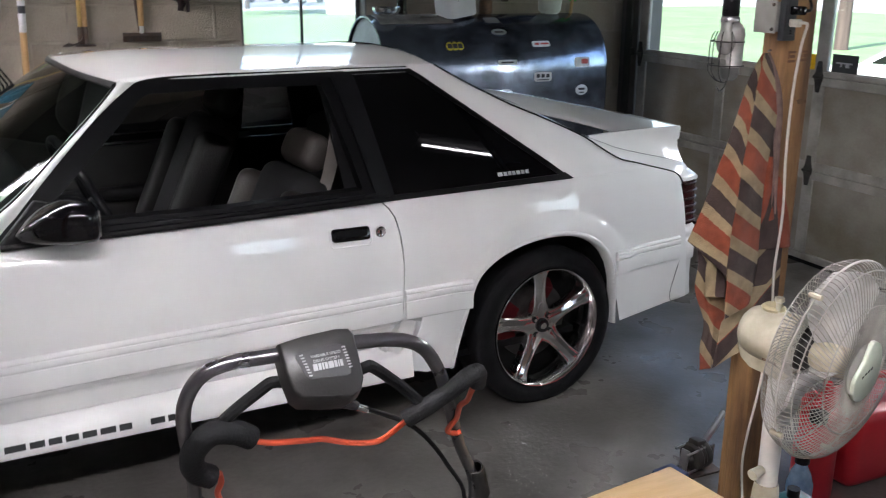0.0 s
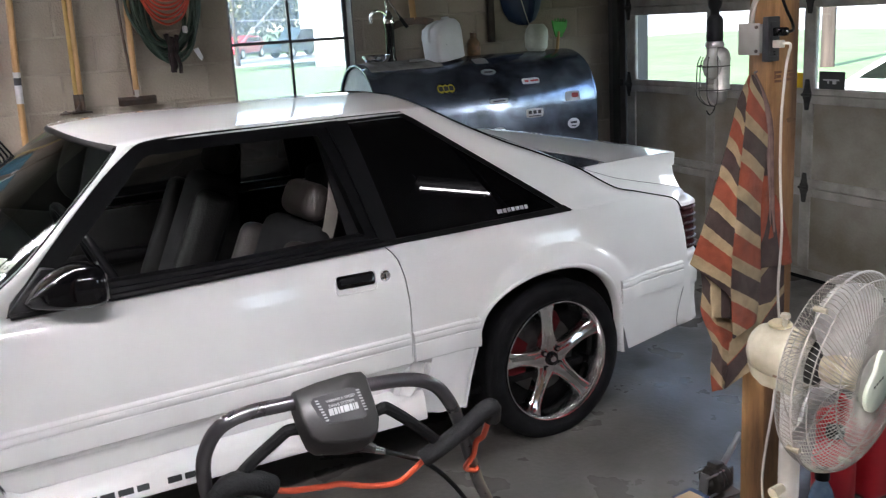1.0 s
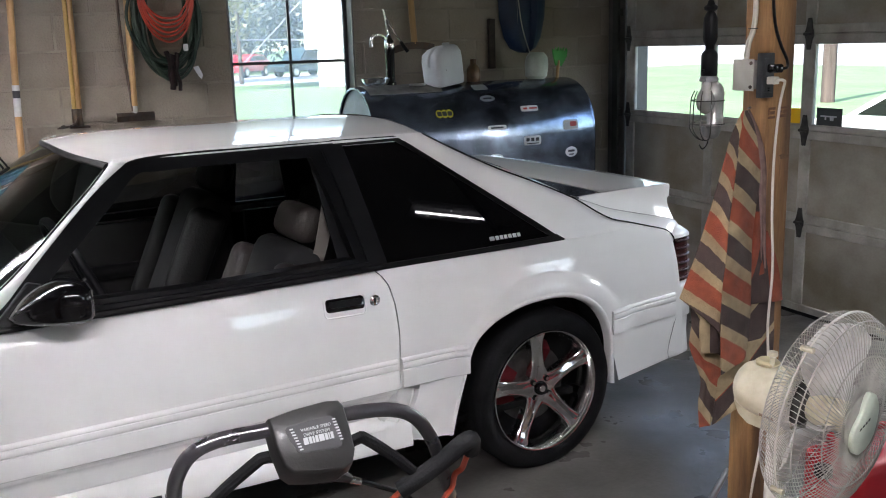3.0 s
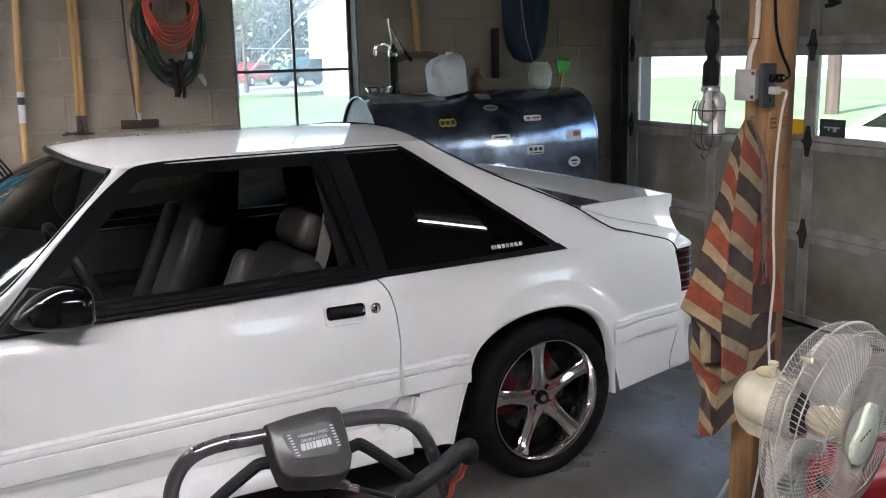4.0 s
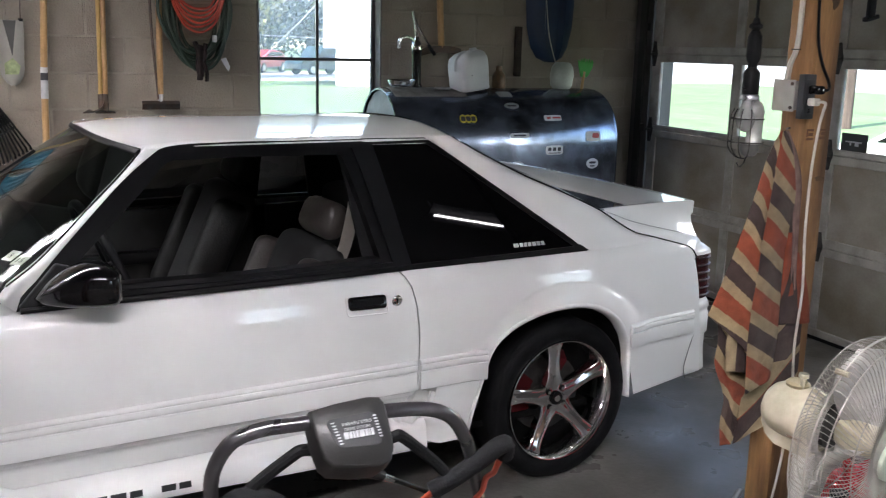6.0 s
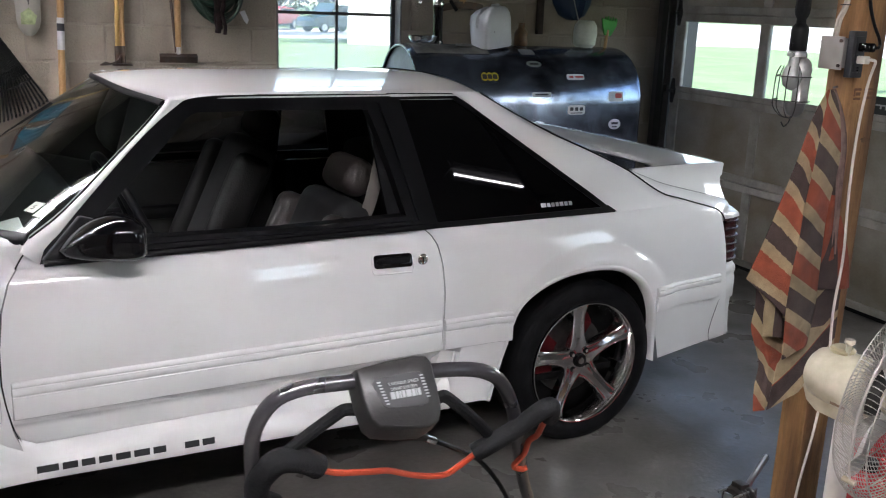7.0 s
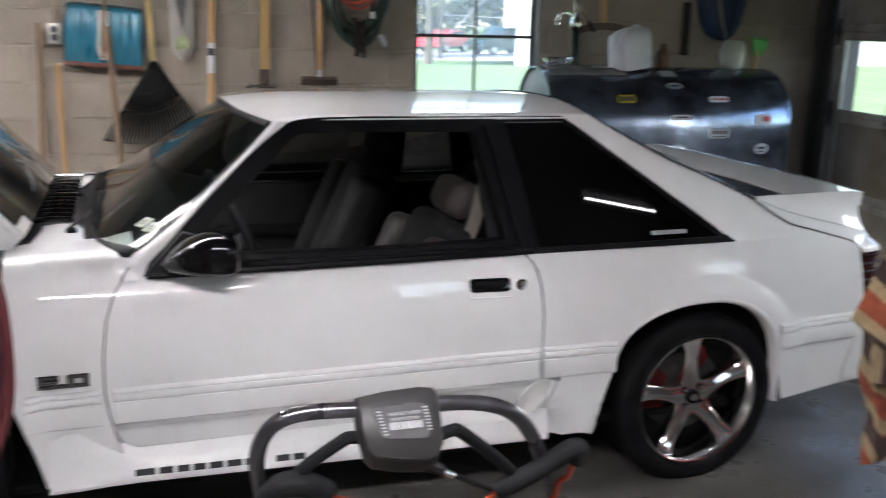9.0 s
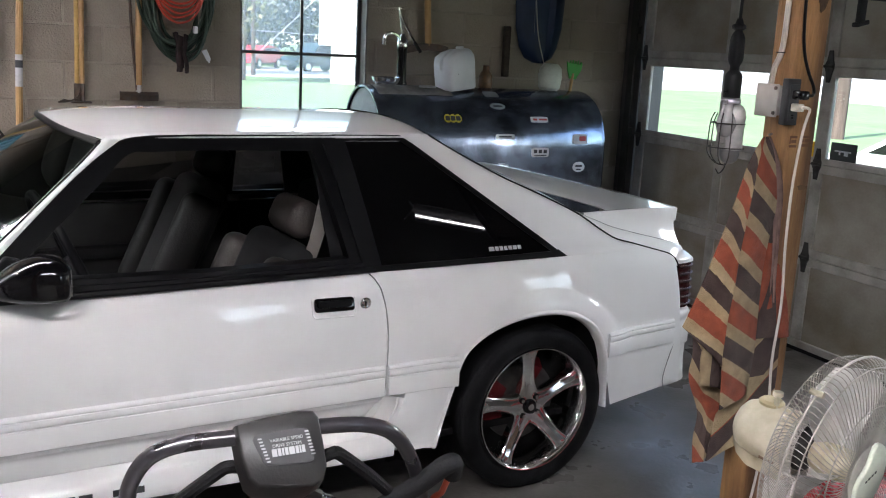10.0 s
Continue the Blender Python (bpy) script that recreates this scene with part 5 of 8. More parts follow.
rows = [[(x, y, z) for y, z in tank_outline(r) + tank_outline(r)[:1]] for x, r in ((TX0 - 0.012, TR - 0.012), (TX0 - 0.012, TR), (TX0, TR + 0.001), (TX0 + 0.02, TR), (0.97, TR), (TX1 - 0.03, TR), (TX1 - 0.008, TR - 0.006), (TX1, TR - 0.025))]
part("tank_shell", sheet(rows, weld=True), TANK, tank, smooth=40)
for x, d, m in ((TX0 + 0.008, -1, TANK_END), (TX1, 1, TANK)):
    rows = [[(x + d * dx, TY + (y - TY) * k, TZ - 0.21 + (z - TZ + 0.21) * k) for y, z in tank_outline(TR - 0.012) + tank_outline(TR - 0.012)[:1]] for k, dx in ((1.0, 0.0), (0.9, 0.008), (0.5, 0.014), (0.02, 0.015))]
    part("tank_end", sheet(rows, weld=True), m, tank, "grey dished tank end" if d < 0 else "", smooth=60)
for x in (0.40, 1.55):
    for y in (TY - 0.2, TY + 0.2):
        part("leg", rod((x, y, 0), (x, y, 0.36), 0.02), TANK, tank)


def on_tank(x, z, out=0.0):
    if z >= TZ:
        a = math.asin(min(1, (z - TZ) / TR))
    else:
        a = 0.0
    n = Vector((0, -math.cos(a), math.sin(a)))
    p = Vector((x, TY, TZ if z >= TZ else z)) + n * (TR + out)
    return p, n


def sticker(x, z, w, h, material, label, shape="box", marks=()):
    bm = bmesh.new()
    for layer, (dx, dz, sw, sh, m) in enumerate([(0, 0, w, h, 0)] + [(*q, k + 1) for k, q in enumerate(marks)]):
        n_pts = 20
        pts = []
        for k in range(n_pts):
            a = 2 * math.pi * k / n_pts
            e = 0.35 if (shape == "box" or layer) else 1.0
            ux = math.copysign(abs(math.cos(a)) ** e, math.cos(a)) * sw / 2
            uz = math.copysign(abs(math.sin(a)) ** e, math.sin(a)) * sh / 2
            p, n = on_tank(x + dx + ux, z + dz + uz, 0.0022 + 0.0010 * layer)
            pts.append(bm.verts.new(p))
        f = bm.faces.new(pts)
        f.material_index = 1 if layer else 0
    return part("sticker", bm, material, tank, label, smooth=None)


WHITE_S, RED_S, BLK_S = mat("sticker_white", (0.62, 0.62, 0.64), 0.5, vary=0.08, scale=30), mat("sticker_red", (0.42, 0.05, 0.05), 0.5), mat("sticker_ink", (0.03, 0.03, 0.04), 0.5)
YEL_S, GREY_S = mat("sticker_yellow", (0.52, 0.43, 0.03), 0.5), mat("sticker_grey", (0.26, 0.28, 0.30), 0.5)
for dx in (-0.034, 0.0, 0.034):
    sticker(0.668 + dx, 1.185, 0.046, 0.048, (YEL_S, BLK_S), "yellow sticker lobe with a dark centre", "oval", [(0, 0, 0.030, 0.026)])
sticker(0.99, 1.257, 0.105, 0.036, (GREY_S, BLK_S), "grey oval sticker with dark bars", "oval", [(0, 0, 0.06, 0.010)])
sticker(0.985, 1.322, 0.10, 0.03, (GREY_S, BLK_S), "faded grey sticker")
sticker(1.257, 1.185, 0.125, 0.034, (WHITE_S, RED_S), "white strip sticker with red bars", "box", [(-0.03, 0, 0.03, 0.012), (0.025, 0, 0.06, 0.010)])
sticker(1.006, 1.083, 0.13, 0.030, (WHITE_S, BLK_S), "white slanted strip sticker", "box", [(0.0, 0, 0.09, 0.010)])
sticker(1.538, 1.070, 0.11, 0.062, (WHITE_S, RED_S), "white sticker with a red bar", "box", [(0.018, 0.004, 0.05, 0.03)])
sticker(1.253, 0.989, 0.125, 0.058, (WHITE_S, BLK_S), "white sticker with three dark bars", "box", [(-0.034, 0.006, 0.024, 0.022), (0.0, 0.006, 0.024, 0.022), (0.034, 0.006, 0.024, 0.022), (0, -0.018, 0.09, 0.006)])
sticker(1.540, 0.897, 0.09, 0.066, (WHITE_S, BLK_S), "white oval sticker with dark bars", "oval", [(0, 0.006, 0.05, 0.014), (0, -0.016, 0.036, 0.008)])
sticker(0.988, 0.903, 0.105, 0.042, (WHITE_S, BLK_S), "white oval sticker with a dark bar", "oval", [(0, 0, 0.05, 0.02)])
rows = []
for x in levels(0.245, 0.72, 6):
    rows.append([tuple(Vector((x, TY, TZ)) + Vector((0, -math.cos(a), math.sin(a))) * (TR + 0.004)) for a in levels(radians(60), radians(104), 6)])
solid("cardboard_sheet", sheet(rows, thick=0.003), mat("grey_card", (0.20, 0.195, 0.185), 0.85, vary=0.2, scale=15, fine=80, bump=0.3), "dusty grey card lying on the tank top", "cardboard")

TOP = TZ + TR
pump = thing("hand_pump", (0.445, 2.55, TOP), "chrome hand pump with a black barrel on the tank", "pump")
part("barrel", spun([(0, 0), (0, 0.034), (0.015, 0.034), (0.02, 0.028), (0.19, 0.028), (0.20, 0.032), (0.225, 0.032), (0.23, 0.0)], (0.445, 2.55, TOP + 0.004), (0.445, 2.55, 2), 20), TRIM_GLOSS, pump)
part("collar", spun([(0, 0.0), (0, 0.031), (0.02, 0.034), (0.045, 0.03), (0.06, 0.018), (0.08, 0.012), (0.08, 0)], (0.445, 2.55, TOP + 0.225), (0.445, 2.55, 3), 20), CHROME, pump)
part("spout", tube([(0.44, 2.55, TOP + 0.265), (0.40, 2.54, TOP + 0.295), (0.36, 2.53, TOP + 0.305), (0.325, 2.53, TOP + 0.285), (0.318, 2.53, TOP + 0.235)], 0.011, steps=10), CHROME, pump, "chrome hooked spout")
part("plunger", rod((0.445, 2.55, TOP + 0.29), (0.418, 2.55, TOP + 0.455), 0.009), CHROME, pump)
part("lever", tube([(0.425, 2.55, TOP + 0.42), (0.45, 2.54, TOP + 0.36), (0.485, 2.53, TOP + 0.30), (0.53, 2.52, TOP + 0.235)], 0.007, steps=8), CHROME, pump)
part("lever_grip", tube([(0.51, 2.525, TOP + 0.26), (0.55, 2.515, TOP + 0.20)], 0.011, steps=8), TRIM, pump)
bowl = spun([(0.003, 0.0), (0.003, 0.034), (0.008, 0.050), (0.020, 0.068), (0.036, 0.079), (0.052, 0.084), (0.056, 0.088), (0.056, 0.084), (0.050, 0.080), (0.036, 0.075), (0.021, 0.063), (0.010, 0.046), (0.007, 0.03), (0.007, 0)], (0.303, 2.44, TOP - 0.004), (0.303, 2.44, 2), 32)
solid("steel_bowl", bowl, CHROME, "round stainless bowl on the tank", "bowl")
solid("jar_lid", spun([(0, 0), (0, 0.05), (0.008, 0.052), (0.012, 0.046), (0.012, 0)], (0.585, 2.47, TOP - 0.004), (0.585, 2.47, 3), 24), STEEL, "flat metal lid lying on the tank", "lid")

JUG = mat("milky_plastic", (0.56, 0.57, 0.60), 0.42, vary=0.05, scale=8)
jug = thing("plastic_jug", (0.79, 2.52, TOP), "milky white square plastic jug with a moulded handle", "jug")
m = Matrix.Translation((0.788, 2.50, TOP - 0.012)) @ pose(0, 0, 0, 0, -7, 18)
bm = bmesh.new()
prof = [(0.002, 0.105), (0.010, 0.118), (0.16, 0.120), (0.20, 0.114), (0.228, 0.088), (0.240, 0.06), (0.244, 0.02)]
rows = []
for z, w in prof:
    ring_pts = []
    for k in range(28):
        a = 2 * math.pi * k / 28
        e = 0.33
        ring_pts.append((math.copysign(abs(math.cos(a)) ** e, math.cos(a)) * w * 0.95 + (0.115 - w) * 0.6, math.copysign(abs(math.sin(a)) ** e, math.sin(a)) * w * 0.7, z))
    rows.append([m @ Vector(p) for p in ring_pts + ring_pts[:1]])
part("jug_body", sheet(rows, weld=True), JUG, jug, smooth=50)
part("jug_handle", moved(tube([(-0.02, 0, 0.232), (-0.07, 0, 0.222), (-0.108, 0, 0.18), (-0.108, 0, 0.13)], 0.016, steps=10), m), JUG, jug)
part("jug_cap", moved(rod((0.045, 0, 0.238), (0.045, 0, 0.256), 0.024, steps=16), m), JUG, jug)
part("jug_print", moved(box(-0.055, 0.03, -0.083, -0.0815, 0.10, 0.108), m), mat("faint_print", (0.16, 0.16, 0.17), 0.6), jug, "faint dark printed bar")
part("jug_print", moved(box(-0.04, 0.03, -0.083, -0.0815, 0.125, 0.131), m), bpy.data.materials["faint_print"], jug, "faint dark printed bar")
bottle = spun([(0, 0), (0.0, 0.04), (0.008, 0.045), (0.075, 0.044), (0.095, 0.034), (0.110, 0.022), (0.140, 0.021), (0.145, 0.0)], (1.02, 2.56, TOP), (1.02, 2.56, 3), 20)
solid("brown_bottle", bottle, mat("amber_plastic", (0.09, 0.05, 0.022), 0.35, vary=0.2, scale=25, second=(0.22, 0.10, 0.04), blend=0.6), "small dark brown bottle with an orange label", "bottle")
scoop = spun([(0, 0), (0, 0.055), (0.02, 0.072), (0.09, 0.078), (0.14, 0.07), (0.165, 0.05), (0.17, 0.04), (0.16, 0.045), (0.12, 0.066), (0.03, 0.066), (0.012, 0)], (1.472, 2.54, TOP), (1.492, 2.50, TOP + 1), 20)
solid("plastic_tub", scoop, mat("cloudy_plastic", (0.40, 0.44, 0.38), 0.4, vary=0.1, scale=10), "cloudy pale green plastic tub on the tank", "tub")
brush = thing("scrub_brush", (1.62, 2.55, TOP - 0.01), "bright green brush head on a short wooden handle", "brush")
m = Matrix.Translation((1.640, 2.55, TOP - 0.008)) @ pose(0, 0, 0, 0, 6, 0)
part("brush_handle", moved(rod((0, 0, 0), (0, 0, 0.12), 0.011), m), HANDLE_WOOD, brush)
head = [(-0.020, 0.085), (0.026, 0.085), (0.058, 0.150), (0.060, 0.188)]
for k in range(5):
    head += [(0.050 - 0.020 * k, 0.202 + 0.006 * (k % 2)), (0.043 - 0.020 * k, 0.180), (0.036 - 0.020 * k, 0.182)]
head += [(-0.056, 0.190), (-0.044, 0.140)]
part("brush_head", moved(plate([(x, -0.006, z) for x, z in head], (0, 1, 0), 0.012), m), mat("bright_green_plastic", (0.05, 0.38, 0.05), 0.5), brush, "bright green head")

WY = WALL_Y - 0.03


def pole(name, pts, r, material, label, category="tool", extra=None):
    t = thing(name, (pts[-1][0], pts[-1][1], min(p[2] for p in pts)), label, category, group="tools on the back wall")
    part("handle", tube(pts, r, steps=10, per=4), material, t)
    return t


IRON_T = mat("worn_tool_steel", (0.085, 0.075, 0.068), 0.55, metal=0.6, vary=0.3, scale=18, second=(0.12, 0.06, 0.035), blend=0.6)
# long-handled shovel with a white label on its handle
t = pole("shovel", [(-1.60, WY - 0.03, 2.30), (-1.625, WY - 0.03, 1.85), (-1.65, WY - 0.035, 1.35), (-1.672, WY - 0.05, 0.62)], 0.0185, HANDLE_WOOD, "long wooden-handled shovel with a white label, leaning on the block wall", "shovel")
for z0, z1, m in ((1.275, 1.375, "w"), (1.375, 1.415, "d"), (1.415, 1.445, "w")):
    a = -1.65 + (1.35 - z0) * -0.030
    b = -1.65 + (1.35 - z1) * -0.030
    part("label_band", rod((a, WY - 0.036, z0), (b, WY - 0.036, z1), 0.0195), WHITE_S if m == "w" else BLK_S, t, "white paper label" if m == "w" else "dark printed band")
part("blade", sheet([[(-1.672 + x, WY - 0.05 - 0.015 * (1 - (x / 0.1) ** 2), z) for x in levels(-w, w, 6)] for z, w in ((0.64, 0.02), (0.58, 0.10), (0.45, 0.105), (0.36, 0.09), (0.30, 0.03))], thick=0.003), IRON_T, t)
# two hoes side by side
for dx, r, lean in ((0.0, 0.0125, 0.012), (0.026, 0.014, 0.0)):
    x = -1.362 + dx
    t = pole("garden_hoe", [(x + 0.022 - lean, WY - 0.03, 2.3), (x + 0.01, WY - 0.03, 1.8), (x, WY - 0.03, 1.25)], r, mat("yellow_handle", (0.50, 0.33, 0.10), 0.5, vary=0.12, scale=5, stretch=(8, 8, 0.7)) if dx == 0 else HANDLE_WOOD, "yellow wooden hoe hung handle-up on the wall", "hoe")
    part("ferrule", rod((x, WY - 0.03, 1.20), (x, WY - 0.03, 1.30), 0.016), IRON_T, t)
    part("hoe_blade", box(x - 0.035, x + 0.045, WY - 0.10, WY - 0.03, 1.195, 1.205, bevel=0.003), IRON_T, t)
for k in range(4):
    part("tine", tube([(-1.345, WY - 0.035, 1.255), (-1.365, WY - 0.05 - 0.012 * k, 1.225), (-1.40 - 0.006 * k, WY - 0.07 - 0.016 * k, 1.205), (-1.435 - 0.010 * k, WY - 0.08 - 0.018 * k, 1.215 - 0.004 * k)], 0.0042, steps=6, per=3), IRON_T, t)
# spade with a wide dark blade edge-on
t = pole("edging_spade", [(-1.015, WY - 0.03, 2.3), (-1.025, WY - 0.03, 1.8), (-1.035, WY - 0.035, 1.30)], 0.018, HANDLE_WOOD, "wooden-handled edger with a dark steel crosshead hung on the wall", "spade")
part("ferrule", rod((-1.035, WY - 0.035, 1.25), (-1.034, WY - 0.035, 1.325), 0.014), STEEL, t)
part("crosshead", sheet([[(-1.035 + x, WY - 0.04 + dy, 1.245 + dz + 0.06 * abs(x) * 0) for dy, dz in ((0.0, 0.014), (-0.012, 0.0), (0.0, -0.03))] for x in levels(-0.105, 0.105, 8)], thick=0.006), IRON_T, t)
part("side_bar", tube([(-1.075, WY - 0.03, 2.0), (-1.07, WY - 0.03, 1.65), (-1.045, WY - 0.035, 1.27)], 0.008), IRON_T, t, "dark bar beside the handle")
# grey loop scraper with a greenish label
t = thing("plastic_scoop", (-1.80, WY, 1.38), "grey translucent loop-shaped scoop with a greenish label, hung on the wall", "scoop")
PLASTIC = mat("grey_clear_plastic", (0.33, 0.31, 0.28), 0.35, vary=0.08, scale=7)
rows = []
for z, w in ((1.692, 0.068), (1.62, 0.066), (1.50, 0.060), (1.43, 0.058), (1.39, 0.050), (1.36, 0.030), (1.347, 0.010)):
    rows.append([(-1.804 + x * w, WY - 0.008 - 0.028 * (1 - x * x), z) for x in levels(-1, 1, 10)])
part("scoop_shell", sheet(rows, thick=0.004), PLASTIC, t, smooth=60)
part("scoop_groove", plate([(-1.836, WY - 0.041, 1.690), (-1.772, WY - 0.041, 1.690), (-1.800, WY - 0.041, 1.500)], (0, -1, 0), 0.003), mat("dark_grey_plastic", (0.06, 0.057, 0.054), 0.5), t, "dark slot in the scoop")
for x in (-1.862, -1.748):
    part("scoop_clip", box(x - 0.012, x + 0.012, WY - 0.026, WY - 0.008, 1.686, 1.702, bevel=0.002), TRIM, t, "black clip")
part("scoop_hanger", tube([(-1.862, WY - 0.018, 1.70), (-1.85, WY - 0.015, 1.85), (-1.80, WY - 0.012, 1.95), (-1.75, WY - 0.015, 1.85), (-1.748, WY - 0.018, 1.70)], 0.003, steps=6), IRON_T, t)
part("scoop_label", plate([(-1.842, WY - 0.0405, 1.405), (-1.775, WY - 0.0405, 1.405), (-1.762, WY - 0.0405, 1.45), (-1.80, WY - 0.0405, 1.492), (-1.842, WY - 0.0405, 1.462)], (0, -1, 0), 0.002), mat("pale_green_label", (0.36, 0.42, 0.22), 0.5, vary=0.2, scale=40), t)
# leaf rake, fan down
t = pole("leaf_rake", [(-1.985, WY - 0.03, 2.3), (-1.985, WY - 0.03, 1.75), (-1.968, WY - 0.035, 1.34)], 0.0155, mat("pale_yellow_handle", (0.56, 0.42, 0.17), 0.5, vary=0.1, scale=5, stretch=(8, 8, 0.7)), "black plastic leaf rake with a yellow handle hung on the wall", "rake")
RAKE = mat("black_rake_plastic", (0.006, 0.0068, 0.006), 0.55, vary=0.3, spec=0.14)
top, n_t = Vector((-1.966, WY - 0.04, 1.352)), 25
for k in range(n_t + 1):
    u = k / n_t
    end = Vector((-2.240 + 0.495 * u, WY - 0.045, 0.915 + 0.10 * u - 0.060 * math.sin(math.pi * u)))
    part("tine", tube([top + (end - top) * 0.06, top + (end - top) * 0.5 + Vector((0, -0.012, 0)), end, end + Vector((0, -0.03, -0.012))], 0.0060, steps=5, per=2), RAKE, t)
for s, w in ((0.45, 0.010), (0.68, 0.008), (0.12, 0.014)):
    line = [top + (Vector((-2.240 + 0.495 * u, WY - 0.045, 0.915 + 0.10 * u - 0.060 * math.sin(math.pi * u))) - top) * s + Vector((0, -0.010, 0)) for u in levels(0, 1, 8)]
    part("cross_band", tube(line, w, steps=6, per=2, flat=0.4), RAKE, t)
rows = [[top + (Vector((-2.240 + 0.495 * u, WY - 0.04, 0.915 + 0.10 * u - 0.060 * math.sin(math.pi * u))) - top) * s for u in levels(0, 1, 8)] for s in (0.02, 0.2, 0.42, 0.60)]
part("fan_web", sheet(rows, thick=0.003), RAKE, t)
# blue snow shovel
t = thing("snow_shovel", (-2.2, WY, 1.3), "blue ribbed plastic snow shovel with a rusty edge, hung up", "snow shovel")
BLUE = mat("scuffed_blue_plastic", (0.014, 0.15, 0.23), 0.3, vary=0.15, scale=6, fine=30, second=(0.05, 0.17, 0.23), blend=0.8, stretch=(6, 6, 1))
rows = []
for z, dy in ((1.325, 0.0), (1.36, -0.01), (1.45, -0.022), (1.55, -0.022), (1.61, -0.012), (1.635, 0.0), (1.64, 0.015)):
    rows.append([(x, WY - 0.03 + dy - (0.016 if (k % 4 in (1, 2) and 1.38 < z < 1.6) else 0), z + 0.012 * (x + 2.2) * -0.2) for k, x in enumerate(levels(-2.41 + max(0, z - 1.60) * 0.5, -1.995 - max(0, z - 1.60) * 0.5, 32))])
part("scoop_blade", sheet(rows, thick=0.004), BLUE, t, smooth=60)
part("scoop_rim", tube([(-2.408, WY - 0.034, 1.33), (-2.410, WY - 0.052, 1.45), (-2.408, WY - 0.052, 1.55), (-2.398, WY - 0.036, 1.625), (-2.375, WY - 0.028, 1.642), (-2.2, WY - 0.026, 1.644), (-2.03, WY - 0.028, 1.638), (-2.008, WY - 0.036, 1.62), (-1.997, WY - 0.052, 1.55), (-1.995, WY - 0.052, 1.45), (-1.997, WY - 0.034, 1.33)], 0.007, steps=8, per=4), mat("grimy_blue_rim", (0.05, 0.075, 0.095), 0.45, vary=0.3, scale=14), t, "grimy rolled rim")
part("wear_strip", moved(box(-2.415, -1.99, WY - 0.036, WY - 0.026, 1.305, 1.33, bevel=0.002), Matrix.Identity(4)), mat("rusty_strip", (0.16, 0.055, 0.035), 0.7, vary=0.3, scale=30), t, "rusty red edge")
for dx in (-0.022, 0.022):
    part("white_bracket", tube([(-2.205 + dx, WY - 0.062, 1.615), (-2.205 + dx, WY - 0.068, 1.52), (-2.203 + dx * 1.15, WY - 0.066, 1.42), (-2.203 + dx * 0.4, WY - 0.06, 1.35)], 0.011, steps=8, flat=0.6), mat("white_plastic", (0.66, 0.65, 0.6), 0.45), t, "white plastic bracket")
part("shovel_handle", tube([(-2.203, WY - 0.06, 1.36), (-2.205, WY - 0.055, 1.65), (-2.21, WY - 0.05, 2.3)], 0.014), OLD_WOOD, t)
t.matrix_basis = Matrix.Translation((-2.221, 0, 1.467)) @ Matrix.Rotation(radians(4), 4, "Y") @ Matrix.Translation((2.2025, 0, -1.475)) @ t.matrix_basis
# loose sticks
for pts, r, m, lab in (([(-2.20, WY - 0.085, 1.525), (-2.185, WY - 0.09, 1.2), (-2.155, WY - 0.12, 0.6), (-2.14, WY - 0.2, 0.02)], 0.0165, OLD_WOOD, "dark brown tool handle leaning on the wall"),
                       ([(-2.478, WY - 0.02, 1.318), (-2.476, WY - 0.03, 1.0), (-2.472, WY - 0.06, 0.02)], 0.0135, HANDLE_WOOD, "thin yellow wooden stick leaning on the wall"),
                       ([(-2.560, WY - 0.02, 1.535), (-2.575, WY - 0.03, 1.1), (-2.60, WY - 0.08, 0.02)], 0.016, OLD_WOOD, "grey-brown wooden handle leaning on the wall"),
                       ([(-3.068, WY - 0.02, 1.552), (-3.09, WY - 0.03, 1.2), (-3.13, WY - 0.08, 0.02)], 0.021, HANDLE_WOOD, "round pale wooden pole leaning on the wall")):
    pole("wooden_stick", pts, r, m, lab, "stick")
lampt = thing("spare_tube", (-2.93, WY, 0.02), "white fluorescent tube leaning on the block wall", "tube")
part("glass_tube", tube([(-2.985, WY - 0.01, 1.82), (-2.962, WY - 0.03, 1.2), (-2.93, WY - 0.06, 0.61)], 0.016, steps=10), mat("white_tube_glass", (0.85, 0.84, 0.86), 0.15, vary=0.02, coat=0.5), lampt)
for a, b in (((-2.985, WY - 0.01, 1.82), (-2.986, WY - 0.01, 1.84)), ((-2.93, WY - 0.06, 0.61), (-2.929, WY - 0.06, 0.59))):
    part("end_cap", rod(a, b, 0.0165), STEEL, lampt)
# outlet with its conduit
t = thing("wall_outlet", (-2.478, WALL_Y, 1.42), "white double wall outlet on a surface box with a conduit", "outlet")
part("outlet_box", box(-2.511, -2.457, WALL_Y - 0.045, WALL_Y - 0.001, 1.425, 1.535, bevel=0.004), mat("galvanised_box", (0.36, 0.35, 0.33), 0.5, metal=0.3), t)
part("cover_plate", box(-2.515, -2.453, WALL_Y - 0.052, WALL_Y - 0.045, 1.424, 1.534, bevel=0.003), mat("plate_white", (0.6, 0.58, 0.53), 0.4), t)
for z in (1.458, 1.503):
    part("socket", rod((-2.484, WALL_Y - 0.051, z), (-2.484, WALL_Y - 0.0555, z), 0.019, steps=16), BLK_S, t, "black socket face")
part("conduit", tube([(-2.478, WALL_Y - 0.02, 1.53), (-2.482, WALL_Y - 0.02, 1.9), (-2.485, WALL_Y - 0.02, 2.5)], 0.009), mat("conduit_tan", (0.34, 0.28, 0.19), 0.5), t)
